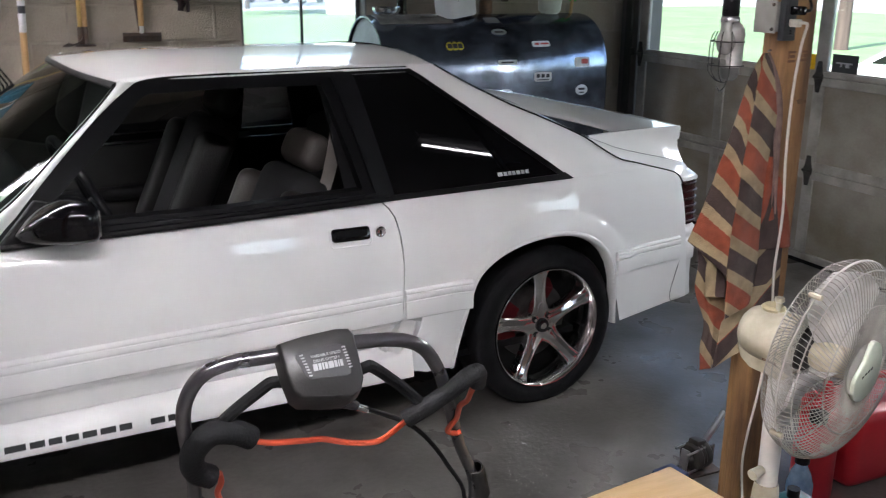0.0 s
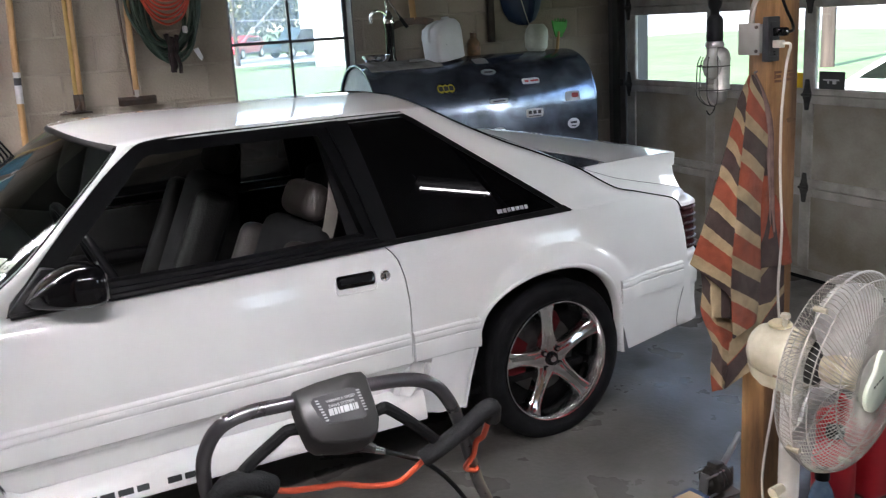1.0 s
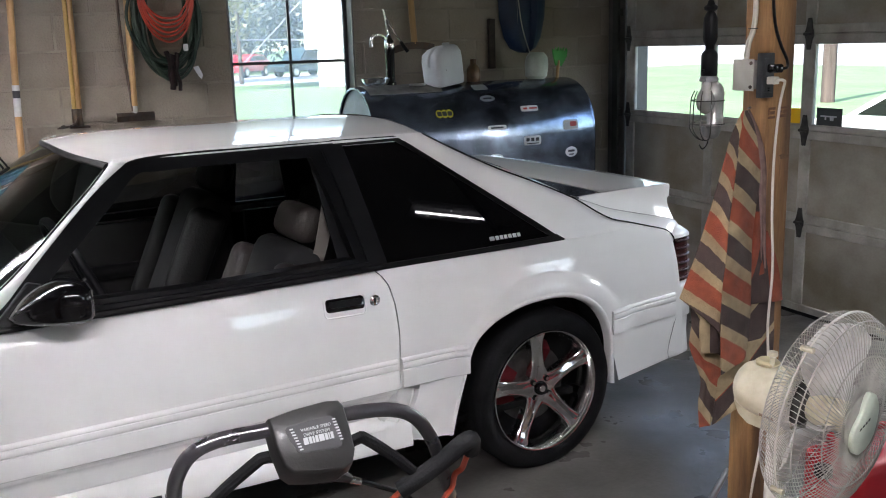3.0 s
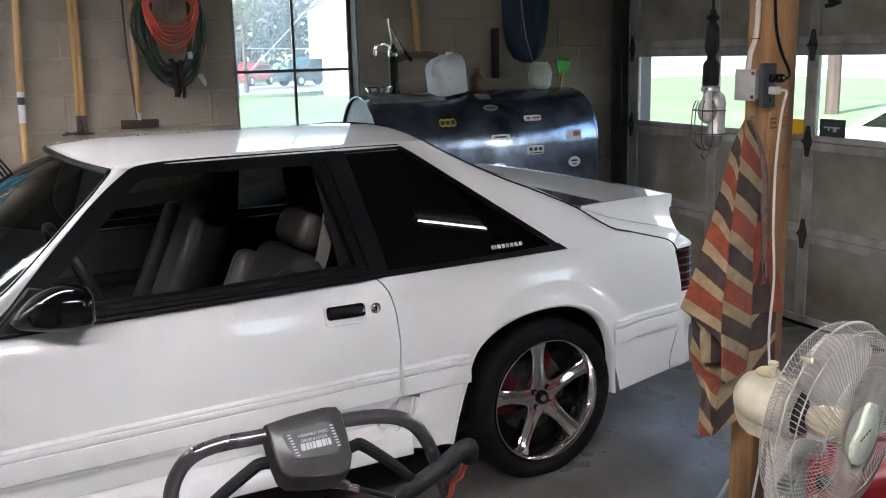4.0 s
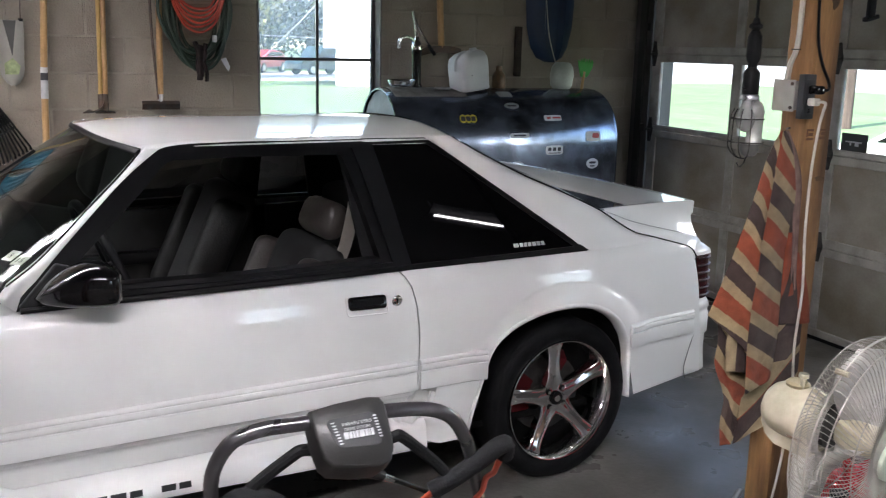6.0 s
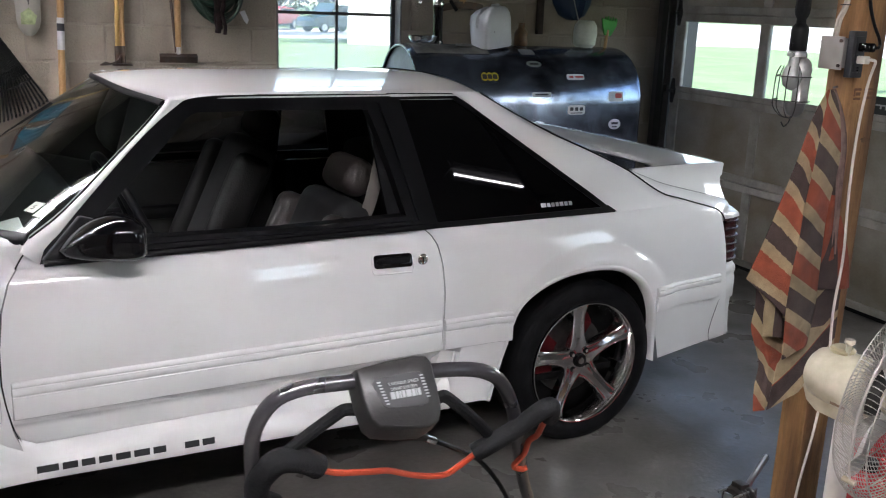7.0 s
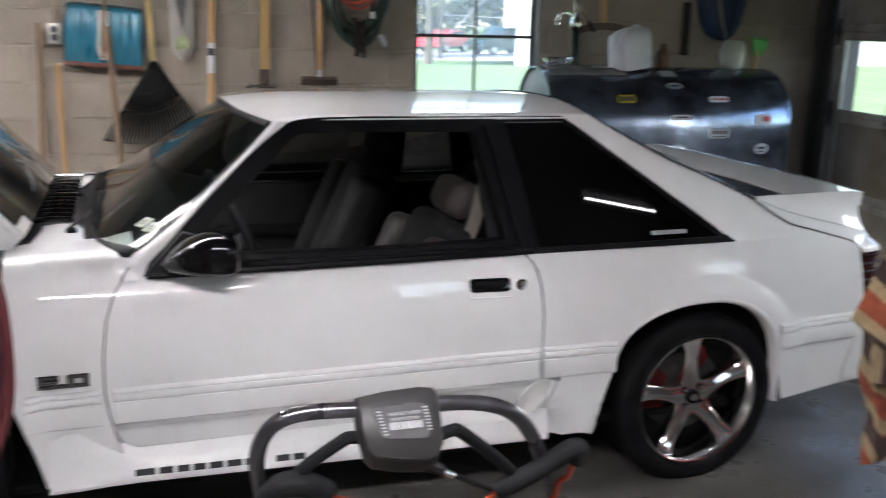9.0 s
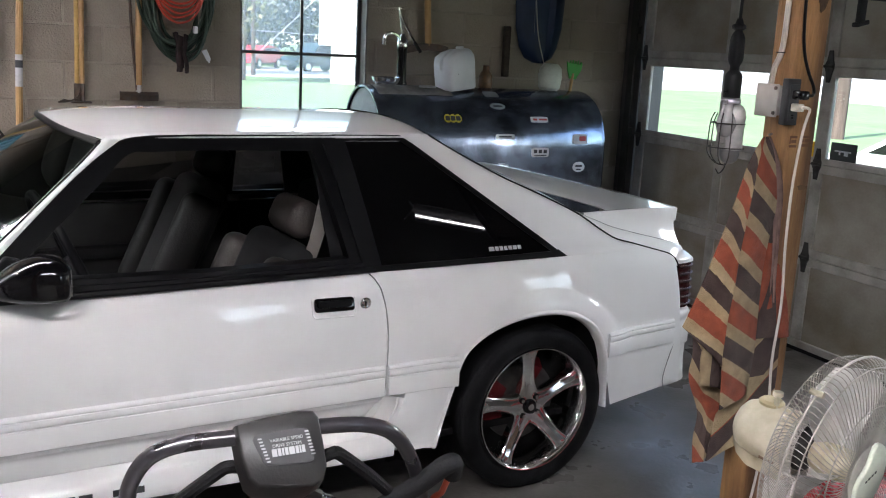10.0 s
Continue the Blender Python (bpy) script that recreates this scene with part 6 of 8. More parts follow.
# maul hung by its head, handle up
t = pole("pickaxe", [(0.715, WY - 0.03, 2.25), (0.725, WY - 0.03, 1.9), (0.742, WY - 0.03, 1.60)], 0.021, HANDLE_WOOD, "wooden-handled mattock hung in the dim corner", "pickaxe")
part("axe_head", sheet([[(0.745 + x, WY - 0.03 + dy, 1.59 - 0.25 * x * x * 4 + dz) for dy, dz in ((-0.02, -0.022), (-0.02, 0.022), (0.02, 0.022), (0.02, -0.022), (-0.02, -0.022))] for x in levels(-0.16, 0.13, 8)]), IRON_T, t)
# blue plastic sled
t = thing("plastic_sled", (1.58, WY, 1.5), "deep blue plastic sled hung in the dark corner", "sled")
rows = []
for z, w in ((2.35, 0.16), (2.1, 0.19), (1.9, 0.19), (1.75, 0.18), (1.62, 0.145), (1.55, 0.10), (1.52, 0.03)):
    rows.append([(1.575 + w * x, WALL_Y - 0.012 - 0.08 * (1 - x * x) ** 0.5 + (0.045 if abs(x) < 0.35 else 0), z) for x in levels(-1, 1, 14)])
part("sled_shell", sheet(rows, thick=0.006), mat("deep_blue_plastic", (0.007, 0.026, 0.075), 0.45, vary=0.15), t, smooth=50)
part("sled_rope", tube([(1.47, WY - 0.10, 1.95), (1.50, WY - 0.11, 1.7), (1.56, WY - 0.12, 1.50), (1.60, WY - 0.11, 1.42)], 0.004), mat("pale_rope", (0.4, 0.4, 0.38), 0.8), t)
t = thing("hung_board", (1.33, WY, 1.35), "dark weathered board hung beside the sled", "board")
part("board_face", box(1.305, 1.345, WY - 0.02, WY + 0.02, 1.42, 1.75, bevel=0.004), mat("blackened_board", (0.045, 0.032, 0.024), 0.8, vary=0.25, scale=12), t)

# coiled cords on a hook
rng = random.Random(11)
coil = thing("garden_hose", (-0.83, WY, 1.42), "dark green hose coiled on a wall hook", "hose")
GREEN = mat("dark_green_vinyl", (0.022, 0.045, 0.030), 0.5, vary=0.2, scale=20)
for k in range(13):
    w, h = 0.10 + rng.uniform(0, 0.095), 0.30 + rng.uniform(0, 0.13)
    cx, yy = -0.825 + rng.uniform(-0.02, 0.02), WY - 0.02 - 0.010 * k * 0.7
    pts = [(cx + w * math.sin(a) * (1 - 0.25 * math.cos(a)) + rng.uniform(-0.008, 0.008), yy + rng.uniform(-0.006, 0.006), 1.86 - h * 0.0 + h * math.cos(a) * (1.0 if math.cos(a) < 0 else 0.75)) for a in levels(0, 2 * math.pi, 14)]
    part("hose_loop", tube(pts, 0.0095, steps=7, per=4), GREEN, coil)
red = thing("extension_cord", (-0.80, WY, 1.62), "red-orange extension cord looped over the green hose", "cord")
REDC = mat("red_orange_vinyl", (0.48, 0.06, 0.03), 0.4, vary=0.1)
for k in range(6):
    w, h = 0.118 + 0.0065 * k, 0.115 + 0.026 * k
    pts = [(-0.820 + w * math.sin(a) + rng.uniform(-0.006, 0.006), WY - 0.115 - 0.006 * rng.random(), 1.90 + h * math.cos(a) * (1.0 if math.cos(a) < 0 else 0.4) + rng.uniform(-0.004, 0.004)) for a in levels(0, 2 * math.pi, 14)]
    part("cord_loop", tube(pts, 0.0065, steps=7, per=4), REDC, red)
t = thing("cord_reel_bag", (-0.80, WY, 1.39), "dark maroon strap hanging under the coil with a white tag", "strap")
STRAP = mat("maroon_fabric", (0.022, 0.008, 0.009), 0.85, vary=0.3, scale=30)
for k, (x0, w0, z0, z1, lean) in enumerate(((-0.842, 0.020, 1.60, 1.41, 0.012), (-0.812, 0.024, 1.58, 1.385, -0.004), (-0.782, 0.018, 1.59, 1.405, -0.012), (-0.80, 0.016, 1.52, 1.378, 0.01))):
    part("strap", tube([(x0, WY - 0.10, z0), (x0 + lean + 0.004 * (-1) ** k, WY - 0.115, (z0 * 2 + z1) / 3), (x0 + 1.5 * lean - 0.005 * (-1) ** k, WY - 0.108, (z0 + 2 * z1) / 3), (x0 + 2 * lean, WY - 0.10, z1)], w0, steps=8, per=4, flat=0.55), STRAP, t, "dark maroon strap")
part("tag", plate([(-0.70, WY - 0.12, 1.505), (-0.672, WY - 0.125, 1.515), (-0.648, WY - 0.12, 1.462), (-0.655, WY - 0.11, 1.437), (-0.672, WY - 0.115, 1.455)], (0, -1, 0), 0.002), WHITE_S, t, "white paper tag")
part("plug", box(-0.745, -0.72, WY - 0.13, WY - 0.10, 1.60, 1.64, bevel=0.006), WHITE_S, t)
part("wall_hook", tube([(-0.82, WALL_Y, 2.15), (-0.82, WY - 0.10, 2.13), (-0.82, WY - 0.13, 2.17)], 0.01), IRON_T, t)

# ---- right-hand post and what hangs on it ----
PX, PY, PS = 0.03, -1.0, 0.089
post = solid("support_post", moved(box(0, PS, 0, PS, 0, CEIL_Z - 0.002, bevel=0.006), Matrix.Translation((PX, PY, 0))), WOOD, "rough orange-brown fir support post", "post")
stamp = bmesh.new()
for a, b, c, d in ((0.006, 0.030, 1.412, 1.418), (0.006, 0.010, 1.398, 1.412), (0.012, 0.028, 1.400, 1.408), (0.006, 0.030, 1.389, 1.395), (0.040, 0.070, 1.413, 1.418), (0.040, 0.052, 1.403, 1.409), (0.056, 0.072, 1.402, 1.410), (0.042, 0.070, 1.391, 1.398)):
    box(PX + a, PX + b, PY - 0.0010, PY + 0.0002, c, d, bm=stamp)
solid("grade_stamp", stamp, mat("stamp_ink", (0.13, 0.06, 0.03), 0.8, vary=0.3), "faded dark grade stamp bars inked on the post", "stamp")
ORIGIN[post.name] = Vector((0, 0, 0))
KNOT = mat("dark_knot", (0.10, 0.052, 0.022), 0.7, vary=0.3, scale=40, fine=200)
for side, u, z, w, h in (("s", 0.066, 1.288, 0.016, 0.006), ("s", 0.058, 1.74, 0.014, 0.020), ("s", 0.045, 0.955, 0.008, 0.006), ("w", 0.050, 1.33, 0.007, 0.005)):
    ring_pts = []
    for k in range(18):
        a = 2 * math.pi * k / 18
        q = 1 + 0.18 * math.sin(3 * a + 40 * z) + 0.10 * math.sin(5 * a + u * 90)
        da, dz = w * q * math.cos(a), h * q * math.sin(a)
        ring_pts.append((PX + u + da, PY - 0.0006, z + dz) if side == "s" else (PX - 0.0006, PY + u + da, z + dz))
    part("knot", plate(ring_pts, (0, -1, 0) if side == "s" else (-1, 0, 0), 0.0009), KNOT, post, "dark knot in the timber")
t = thing("switch_box", (PX, PY + 0.04, 1.465), "grey steel switch box on the post", "switch box")
part("box_body", box(PX - 0.040, PX - 0.0005, PY + 0.010, PY + 0.076, 1.466, 1.538, bevel=0.004), mat("grey_steel_box", (0.33, 0.32, 0.30), 0.5, metal=0.2, vary=0.1), t)
part("cover", box(PX - 0.044, PX - 0.040, PY + 0.006, PY + 0.080, 1.462, 1.542, bevel=0.0015), mat("grey_steel_box_lid", (0.40, 0.385, 0.35), 0.5, metal=0.1, vary=0.14, scale=30, second=(0.24, 0.22, 0.19), blend=0.5), t)
for yy, z in ((PY + 0.014, 1.532), (PY + 0.014, 1.472)):
    part("screw", rod((PX - 0.044, yy, z), (PX - 0.047, yy, z), 0.0045), IRON_T, t, "dark screw head")
t = thing("post_outlet", (PX, PY - 0.01, 1.447), "dark grey plastic outlet on the post with two plugs in it", "outlet")
CASE = mat("dark_grey_outlet", (0.022, 0.024, 0.028), 0.5, vary=0.15, scale=25)
case = part("outlet_case", box(PX - 0.040, PX + 0.002, PY - 0.020, PY - 0.0005, 1.445, 1.557, bevel=0.003), CASE, t)
part("outlet_face", box(PX - 0.032, PX - 0.006, PY - 0.023, PY - 0.020, 1.458, 1.544, bevel=0.001), CASE, t)
for z in (1.462, 1.468):
    part("slot", box(PX - 0.022, PX - 0.016, PY - 0.0236, PY - 0.0228, z, z + 0.003), DARK, case)
part("black_plug", moved(box(-0.013, 0.013, -0.034, 0.0, -0.011, 0.011, bevel=0.005), Matrix.Translation((PX - 0.016, PY - 0.023, 1.519))), TRIM_GLOSS, t, "black plug")
part("white_plug", moved(box(-0.010, 0.010, -0.026, 0.0, -0.0095, 0.0095, bevel=0.003), Matrix.Translation((PX - 0.018, PY - 0.023, 1.489))), mat("ivory_plug", (0.66, 0.63, 0.55), 0.4), t, "ivory plug")
IVORY = bpy.data.materials["ivory_plug"]
solid("black_cord", tube([(PX - 0.012, PY - 0.050, 1.519), (PX + 0.004, PY - 0.054, 1.519), (PX + 0.020, PY - 0.045, 1.525), (PX + 0.030, PY - 0.030, 1.542), (PX + 0.027, PY - 0.012, 1.575), (PX + 0.012, PY - 0.007, 1.62), (PX + 0.002, PY - 0.006, 1.68), (PX - 0.004, PY - 0.006, 1.80), (PX - 0.004, PY - 0.006, 2.1), (PX - 0.004, PY - 0.006, CEIL_Z)], 0.0040), TRIM, "black cord running up the post", "cord")
for dx in (0.0, 0.010):
    solid("white_cable", tube([(PX - 0.022, PY + 0.062 - dx, 1.538), (PX - 0.018, PY + 0.060 - dx * 0.9, 1.58), (PX - 0.007, PY + 0.052 - dx * 0.8, 1.63), (PX - 0.006, PY + 0.050 - dx * 0.8, 1.75), (PX - 0.006, PY + 0.052 - dx * 0.8, 2.1), (PX - 0.006, PY + 0.052 - dx * 0.8, CEIL_Z)], 0.0042), IVORY, "white cable clipped along the post", "cable")
solid("cable_tie", tube([(PX - 0.012 + 0.009 * math.cos(a), PY + 0.047 + 0.013 * math.sin(a), 1.618) for a in levels(0, 2 * math.pi, 12)], 0.0012, steps=5, per=2), TRIM, "thin dark tie round two white cables", "cable tie")
solid("fan_cord", tube([(PX - 0.018, PY - 0.046, 1.489), (PX - 0.006, PY - 0.054, 1.490), (PX + 0.006, PY - 0.052, 1.484), (PX + 0.010, PY - 0.042, 1.46), (PX + 0.008, PY - 0.036, 1.42), (PX, PY - 0.034, 1.3), (PX, PY - 0.036, 1.15), (PX - 0.003, PY - 0.05, 1.0), (PX - 0.012, PY - 0.052, 0.85), (0.03, PY - 0.05, 0.70), (0.02, PY - 0.045, 0.52), (-0.01, PY - 0.05, 0.38), (-0.028, PY - 0.06, 0.29), (-0.03, PY - 0.08, 0.15), (-0.08, PY - 0.12, 0.02), (-0.15, PY - 0.18, 0.012)], 0.0036), IVORY, "ivory fan cord hanging down the post", "cord")

# trouble light hung beside the post
TX, TYY = -0.150, -0.985
t = thing("trouble_light", (TX, TYY, 1.36), "caged inspection lamp with a black handle hung by its cord", "lamp")
part("lamp_handle", spun([(0, 0), (0, 0.0195), (0.004, 0.0205), (0.050, 0.0205), (0.056, 0.0185), (0.064, 0.0115), (0.074, 0.0110), (0.082, 0.0155), (0.090, 0.0175), (0.140, 0.0165), (0.150, 0.012), (0.156, 0.008), (0.156, 0)], (TX, TYY, 1.506), (TX, TYY, 3), 20), TRIM, t, "black ribbed rubber handle")
for k in range(8):
    a = 2 * math.pi * k / 8
    part("grip_rib", rod((TX + 0.0165 * math.cos(a), TYY + 0.0165 * math.sin(a), 1.598), (TX + 0.0155 * math.cos(a), TYY + 0.0155 * math.sin(a), 1.642), 0.0016, steps=6), TRIM, t)
part("cord_knob", spun([(0, 0), (0, 0.006), (0.006, 0.016), (0.013, 0.017), (0.018, 0.010), (0.030, 0.006), (0.030, 0)], (TX, TYY, 1.660), (TX, TYY, 3), 10), TRIM, t)
part("lamp_switch", rod((TX - 0.019, TYY - 0.004, 1.520), (TX - 0.027, TYY - 0.006, 1.520), 0.003), TRIM, t)
part("socket_collar", spun([(0, 0.0), (0, 0.0225), (0.004, 0.024), (0.012, 0.022), (0.014, 0.020), (0.014, 0)], (TX, TYY, 1.492), (TX, TYY, 3), 18), STEEL, t)
part("collar_screw", rod((TX - 0.020, TYY - 0.008, 1.497), (TX - 0.031, TYY - 0.012, 1.497), 0.005), STEEL, t)
ALU = mat("dull_aluminium", (0.46, 0.455, 0.44), 0.38, metal=0.75, vary=0.15, scale=40, second=(0.26, 0.26, 0.25), blend=0.6)
SX_, SY_ = TX + 0.013, TYY - 0.006
rows = []
for z, r in ((1.492, 0.008), (1.486, 0.017), (1.476, 0.0225), (1.464, 0.025), (1.461, 0.0262), (1.455, 0.0245), (1.42, 0.0240), (1.388, 0.0240), (1.3865, 0.0258), (1.383, 0.0245)):
    rows.append([(SX_ + r * math.cos(a), SY_ + r * math.sin(a), z) for a in levels(radians(-170), radians(60), 18)])
part("reflector", sheet(rows, thick=0.0015), ALU, t, "dull aluminium half reflector", smooth=60)
part("bulb", spun([(0, 0), (0.003, 0.010), (0.012, 0.020), (0.030, 0.025), (0.048, 0.022), (0.062, 0.014), (0.080, 0.012), (0.080, 0)], (TX - 0.010, TYY - 0.004, 1.412), (TX - 0.010, TYY - 0.004, 3), 20), mat("frosted_bulb", (0.30, 0.30, 0.29), 0.25, vary=0.06), t, "unlit frosted bulb", smooth=60)
part("guard_tip", spun([(0, 0), (0.001, 0.010), (0.008, 0.019), (0.020, 0.0235), (0.034, 0.0240), (0.034, 0.0225), (0.02, 0.022), (0.004, 0.008), (0.003, 0)], (TX + 0.008, TYY - 0.005, 1.349), (TX + 0.008, TYY - 0.005, 3), 18), mat("smoky_guard_tip", (0.16, 0.16, 0.155), 0.35, vary=0.15), t, "grey end cap of the guard", smooth=60)
for a in (radians(140), radians(175), radians(205), radians(240)):
    ca2, sa2 = math.cos(a), math.sin(a)
    part("cage_wire", tube([(TX + 0.033 * ca2, TYY + 0.033 * sa2, 1.470), (TX + 0.041 * ca2, TYY + 0.041 * sa2, 1.448), (TX + 0.043 * ca2, TYY + 0.043 * sa2, 1.40), (TX + 0.041 * ca2, TYY + 0.041 * sa2, 1.372), (TX + 0.022 * ca2, TYY + 0.022 * sa2, 1.350), (TX, TYY, 1.345)], 0.0015, steps=6), IRON, t)
for z, r in ((1.446, 0.042), (1.388, 0.043)):
    part("cage_ring", tube([(TX + r * math.cos(a), TYY + r * math.sin(a), z) for a in levels(radians(95), radians(300), 14)], 0.0015, steps=6, per=2), IRON, t)
part("end_hook", tube([(TX + 0.004, TYY, 1.352), (TX, TYY, 1.335), (TX - 0.014, TYY, 1.325), (TX - 0.024, TYY, 1.336)], 0.0018, steps=6), IRON, t)
part("lamp_cord", tube([(TX, TYY, 1.685), (TX + 0.002, TYY, 2.0), (TX - 0.004, TYY, CEIL_Z)], 0.0038), TRIM, t)
# dark hook hanging further along, and its cord
t = thing("hanging_hook", (0.64, -0.62, 1.71), "small black bracket hanging from the ceiling", "hook")
part("hook_body", box(0.628, 0.654, -0.630, -0.612, 1.722, CEIL_Z - 0.002, bevel=0.004), TRIM, t)
part("hook_foot", moved(box(-0.020, 0.030, -0.012, 0.012, -0.006, 0.008, bevel=0.003), Matrix.Translation((0.641, -0.62, 1.720)) @ pose(0, 0, 0, 0, -14, 0)), TRIM, t)
part("hook_arm", box(0.654, 0.76, -0.628, -0.614, 1.792, 1.806, bevel=0.003), TRIM, t)


# ---- towel ----
BANDS = [mat("towel_brown", (0.052, 0.030, 0.026), 0.95, vary=0.18, scale=30, fine=400, bump=0.4, sheen=0.06), mat("towel_cream", (0.33, 0.25, 0.145), 0.95, vary=0.14, scale=30, fine=400, bump=0.4, sheen=0.06), mat("towel_rust", (0.26, 0.052, 0.021), 0.95, vary=0.16, scale=30, fine=400, bump=0.4, sheen=0.06)]
HEM = mat("towel_hem", (0.21, 0.135, 0.12), 0.95, vary=0.15, scale=40, fine=400, bump=0.4)
towel = thing("towel", (-0.03, PY - 0.03, 0.6), "brown, rust and cream striped towel hung in folds on a nail", "towel")


def band_of(s):
    s = s % 1.0
    return 0 if s < 0.30 else 1 if s < 0.49 else 2 if s < 0.81 else 1


def cloth(name, edges, stripe, n=64, m=300, ripple=0.004, belly=0.012, material=None):
    """A hanging fold between polylines of (x, y, z); stripe(p, u, v) counts the woven bands."""
    bm = bmesh.new()
    lines = [[Vector(p) for p in curve_points(e, 10)] for e in edges]

    def at(k, v):
        line = lines[k]
        f = v * (len(line) - 1)
        i = min(int(f), len(line) - 2)
        return line[i].lerp(line[i + 1], f - i)

    grid = []
    for j in range(m + 1):
        v = j / m
        row = []
        for k in range(len(edges) - 1):
            for i in range(n + (1 if k == len(edges) - 2 else 0)):
                u = i / n
                p = at(k, v).lerp(at(k + 1, v), u)
                band = band_of(stripe(p, k + u, v))
                p.y += ripple * math.sin(7 * u + 5 * v + 2 * k) * v - belly * v * math.sin(math.pi * u)
                row.append((bm.verts.new(p), band))
        grid.append(row)
    for j in range(m):
        for i in range(len(grid[0]) - 1):
            f = bm.faces.new((grid[j][i][0], grid[j][i + 1][0], grid[j + 1][i + 1][0], grid[j + 1][i][0]))
            f.material_index = 0 if material else grid[j][i][1]
    ob = part(name, bm, material or BANDS, towel, smooth=80)
    mod = ob.modifiers.new("thick", "SOLIDIFY")
    mod.thickness, mod.offset = 0.003, -1
    return ob


CREASE = [(-0.054, -1.010, 1.416), (-0.068, -1.020, 1.380), (-0.088, -1.032, 1.328), (-0.113, -1.045, 1.222), (-0.129, -1.050, 1.142), (-0.140, -1.056, 1.052), (-0.151, -1.058, 0.969)]
cloth("front_fold", [[(-0.056, -1.006, 1.416), (-0.070, -1.002, 1.387), (-0.088, -0.998, 1.341), (-0.102, -0.996, 1.286), (-0.143, -0.992, 1.158), (-0.193, -0.990, 1.029), (-0.232, -0.990, 0.946)],
                     CREASE + [(-0.152, -1.058, 0.857)]], lambda p, u, v: (1.348 - p.z - (0.028 + 0.035 * v) * (u - 1)) / 0.155)
cloth("middle_fold", [CREASE + [(-0.153, -1.060, 0.865), (-0.144, -1.058, 0.743)],
                      [(-0.040, -1.008, 1.416), (-0.019, -1.014, 1.370), (-0.004, -1.018, 1.297), (0.001, -1.020, 1.242), (-0.010, -1.020, 1.167), (-0.020, -1.020, 1.082), (-0.018, -1.020, 0.957), (-0.019, -1.022, 0.859), (-0.036, -1.030, 0.766)]], lambda p, u, v: (1.298 - p.z - 0.072 * u) / 0.180)
cloth("hem_strip", [[(-0.039, -1.004, 1.416), (-0.016, -1.008, 1.351), (-0.002, -1.010, 1.286), (0.008, -1.012, 1.174), (0.016, -1.012, 1.088), (0.021, -1.012, 0.999)],
                    [(-0.029, -1.004, 1.416), (0.006, -1.009, 1.351), (0.027, -1.011, 1.277), (0.028, -1.014, 1.174), (0.031, -1.014, 1.088), (0.038, -1.014, 0.994)]], lambda p, u, v: 0, n=4, m=60, belly=0.003, material=HEM)
# brown upper part stands in for shade inside the fold, no woven stripe
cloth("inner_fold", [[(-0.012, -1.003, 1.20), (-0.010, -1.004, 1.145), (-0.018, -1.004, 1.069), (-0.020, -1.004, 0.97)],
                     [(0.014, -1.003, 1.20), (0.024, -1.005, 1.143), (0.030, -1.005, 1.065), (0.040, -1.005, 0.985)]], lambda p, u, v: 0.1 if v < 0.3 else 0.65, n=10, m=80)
# brown here is the cream stripe with its shade put into the colour
cloth("side_fold", [[(-0.028, -1.005, 1.098), (-0.022, -1.006, 0.992), (-0.018, -1.006, 0.903)],
                    [(0.045, -1.006, 1.094), (0.083, -1.007, 1.005), (0.105, -1.008, 0.897)]], lambda p, u, v: 0.1 if u < 0.62 else 0.65, n=30, m=60)
# bands shifted mostly to brown, to darken this fold as shade would
cloth("back_fold", [[(-0.078, -1.004, 0.957), (-0.080, -1.006, 0.879), (-0.103, -1.010, 0.764), (-0.120, -1.014, 0.667), (-0.134, -1.016, 0.587)],
                    [(0.085, -1.003, 0.934), (0.085, -1.004, 0.863), (0.085, -1.006, 0.772), (0.067, -1.010, 0.703), (-0.021, -1.014, 0.633)]], lambda p, u, v: 0.36 * (((0.80 - p.z + 0.80 * (p.x + 0.1)) / 0.13) % 1.0) + (0.0 if p.z > 0.80 else 0.14), n=90)
cloth("left_fold", [[(-0.196, -0.985, 0.960), (-0.182, -0.985, 0.873), (-0.185, -0.985, 0.804), (-0.147, -0.985, 0.710), (-0.154, -0.985, 0.640), (-0.149, -0.985, 0.571)],
                    [(-0.173, -1.010, 0.960), (-0.170, -1.015, 0.871), (-0.165, -1.015, 0.793), (-0.141, -1.012, 0.719), (-0.133, -1.010, 0.647), (-0.130, -1.010, 0.587)],
                    [(-0.083, -1.003, 0.960), (-0.082, -1.008, 0.861), (-0.080, -1.008, 0.781), (-0.082, -1.008, 0.711), (-0.086, -1.008, 0.650), (-0.086, -1.008, 0.609)]], lambda p, u, v: (0.92 - p.z - 0.05 * u) / 0.20, n=40)
cloth("tucked_fold", [[(-0.180, -1.026, 0.930), (-0.192, -1.030, 0.884), (-0.195, -1.032, 0.841), (-0.195, -1.034, 0.803)],
                      [(-0.135, -1.030, 0.930), (-0.140, -1.040, 0.857), (-0.138, -1.042, 0.829), (-0.136, -1.042, 0.797)]], lambda p, u, v: 0.92 + 0.17 * u, n=20, m=60, belly=0.006)
part("nail", rod((-0.012, PY + 0.02, 1.418), (-0.046, PY - 0.022, 1.424), 0.003), IRON_T, towel)

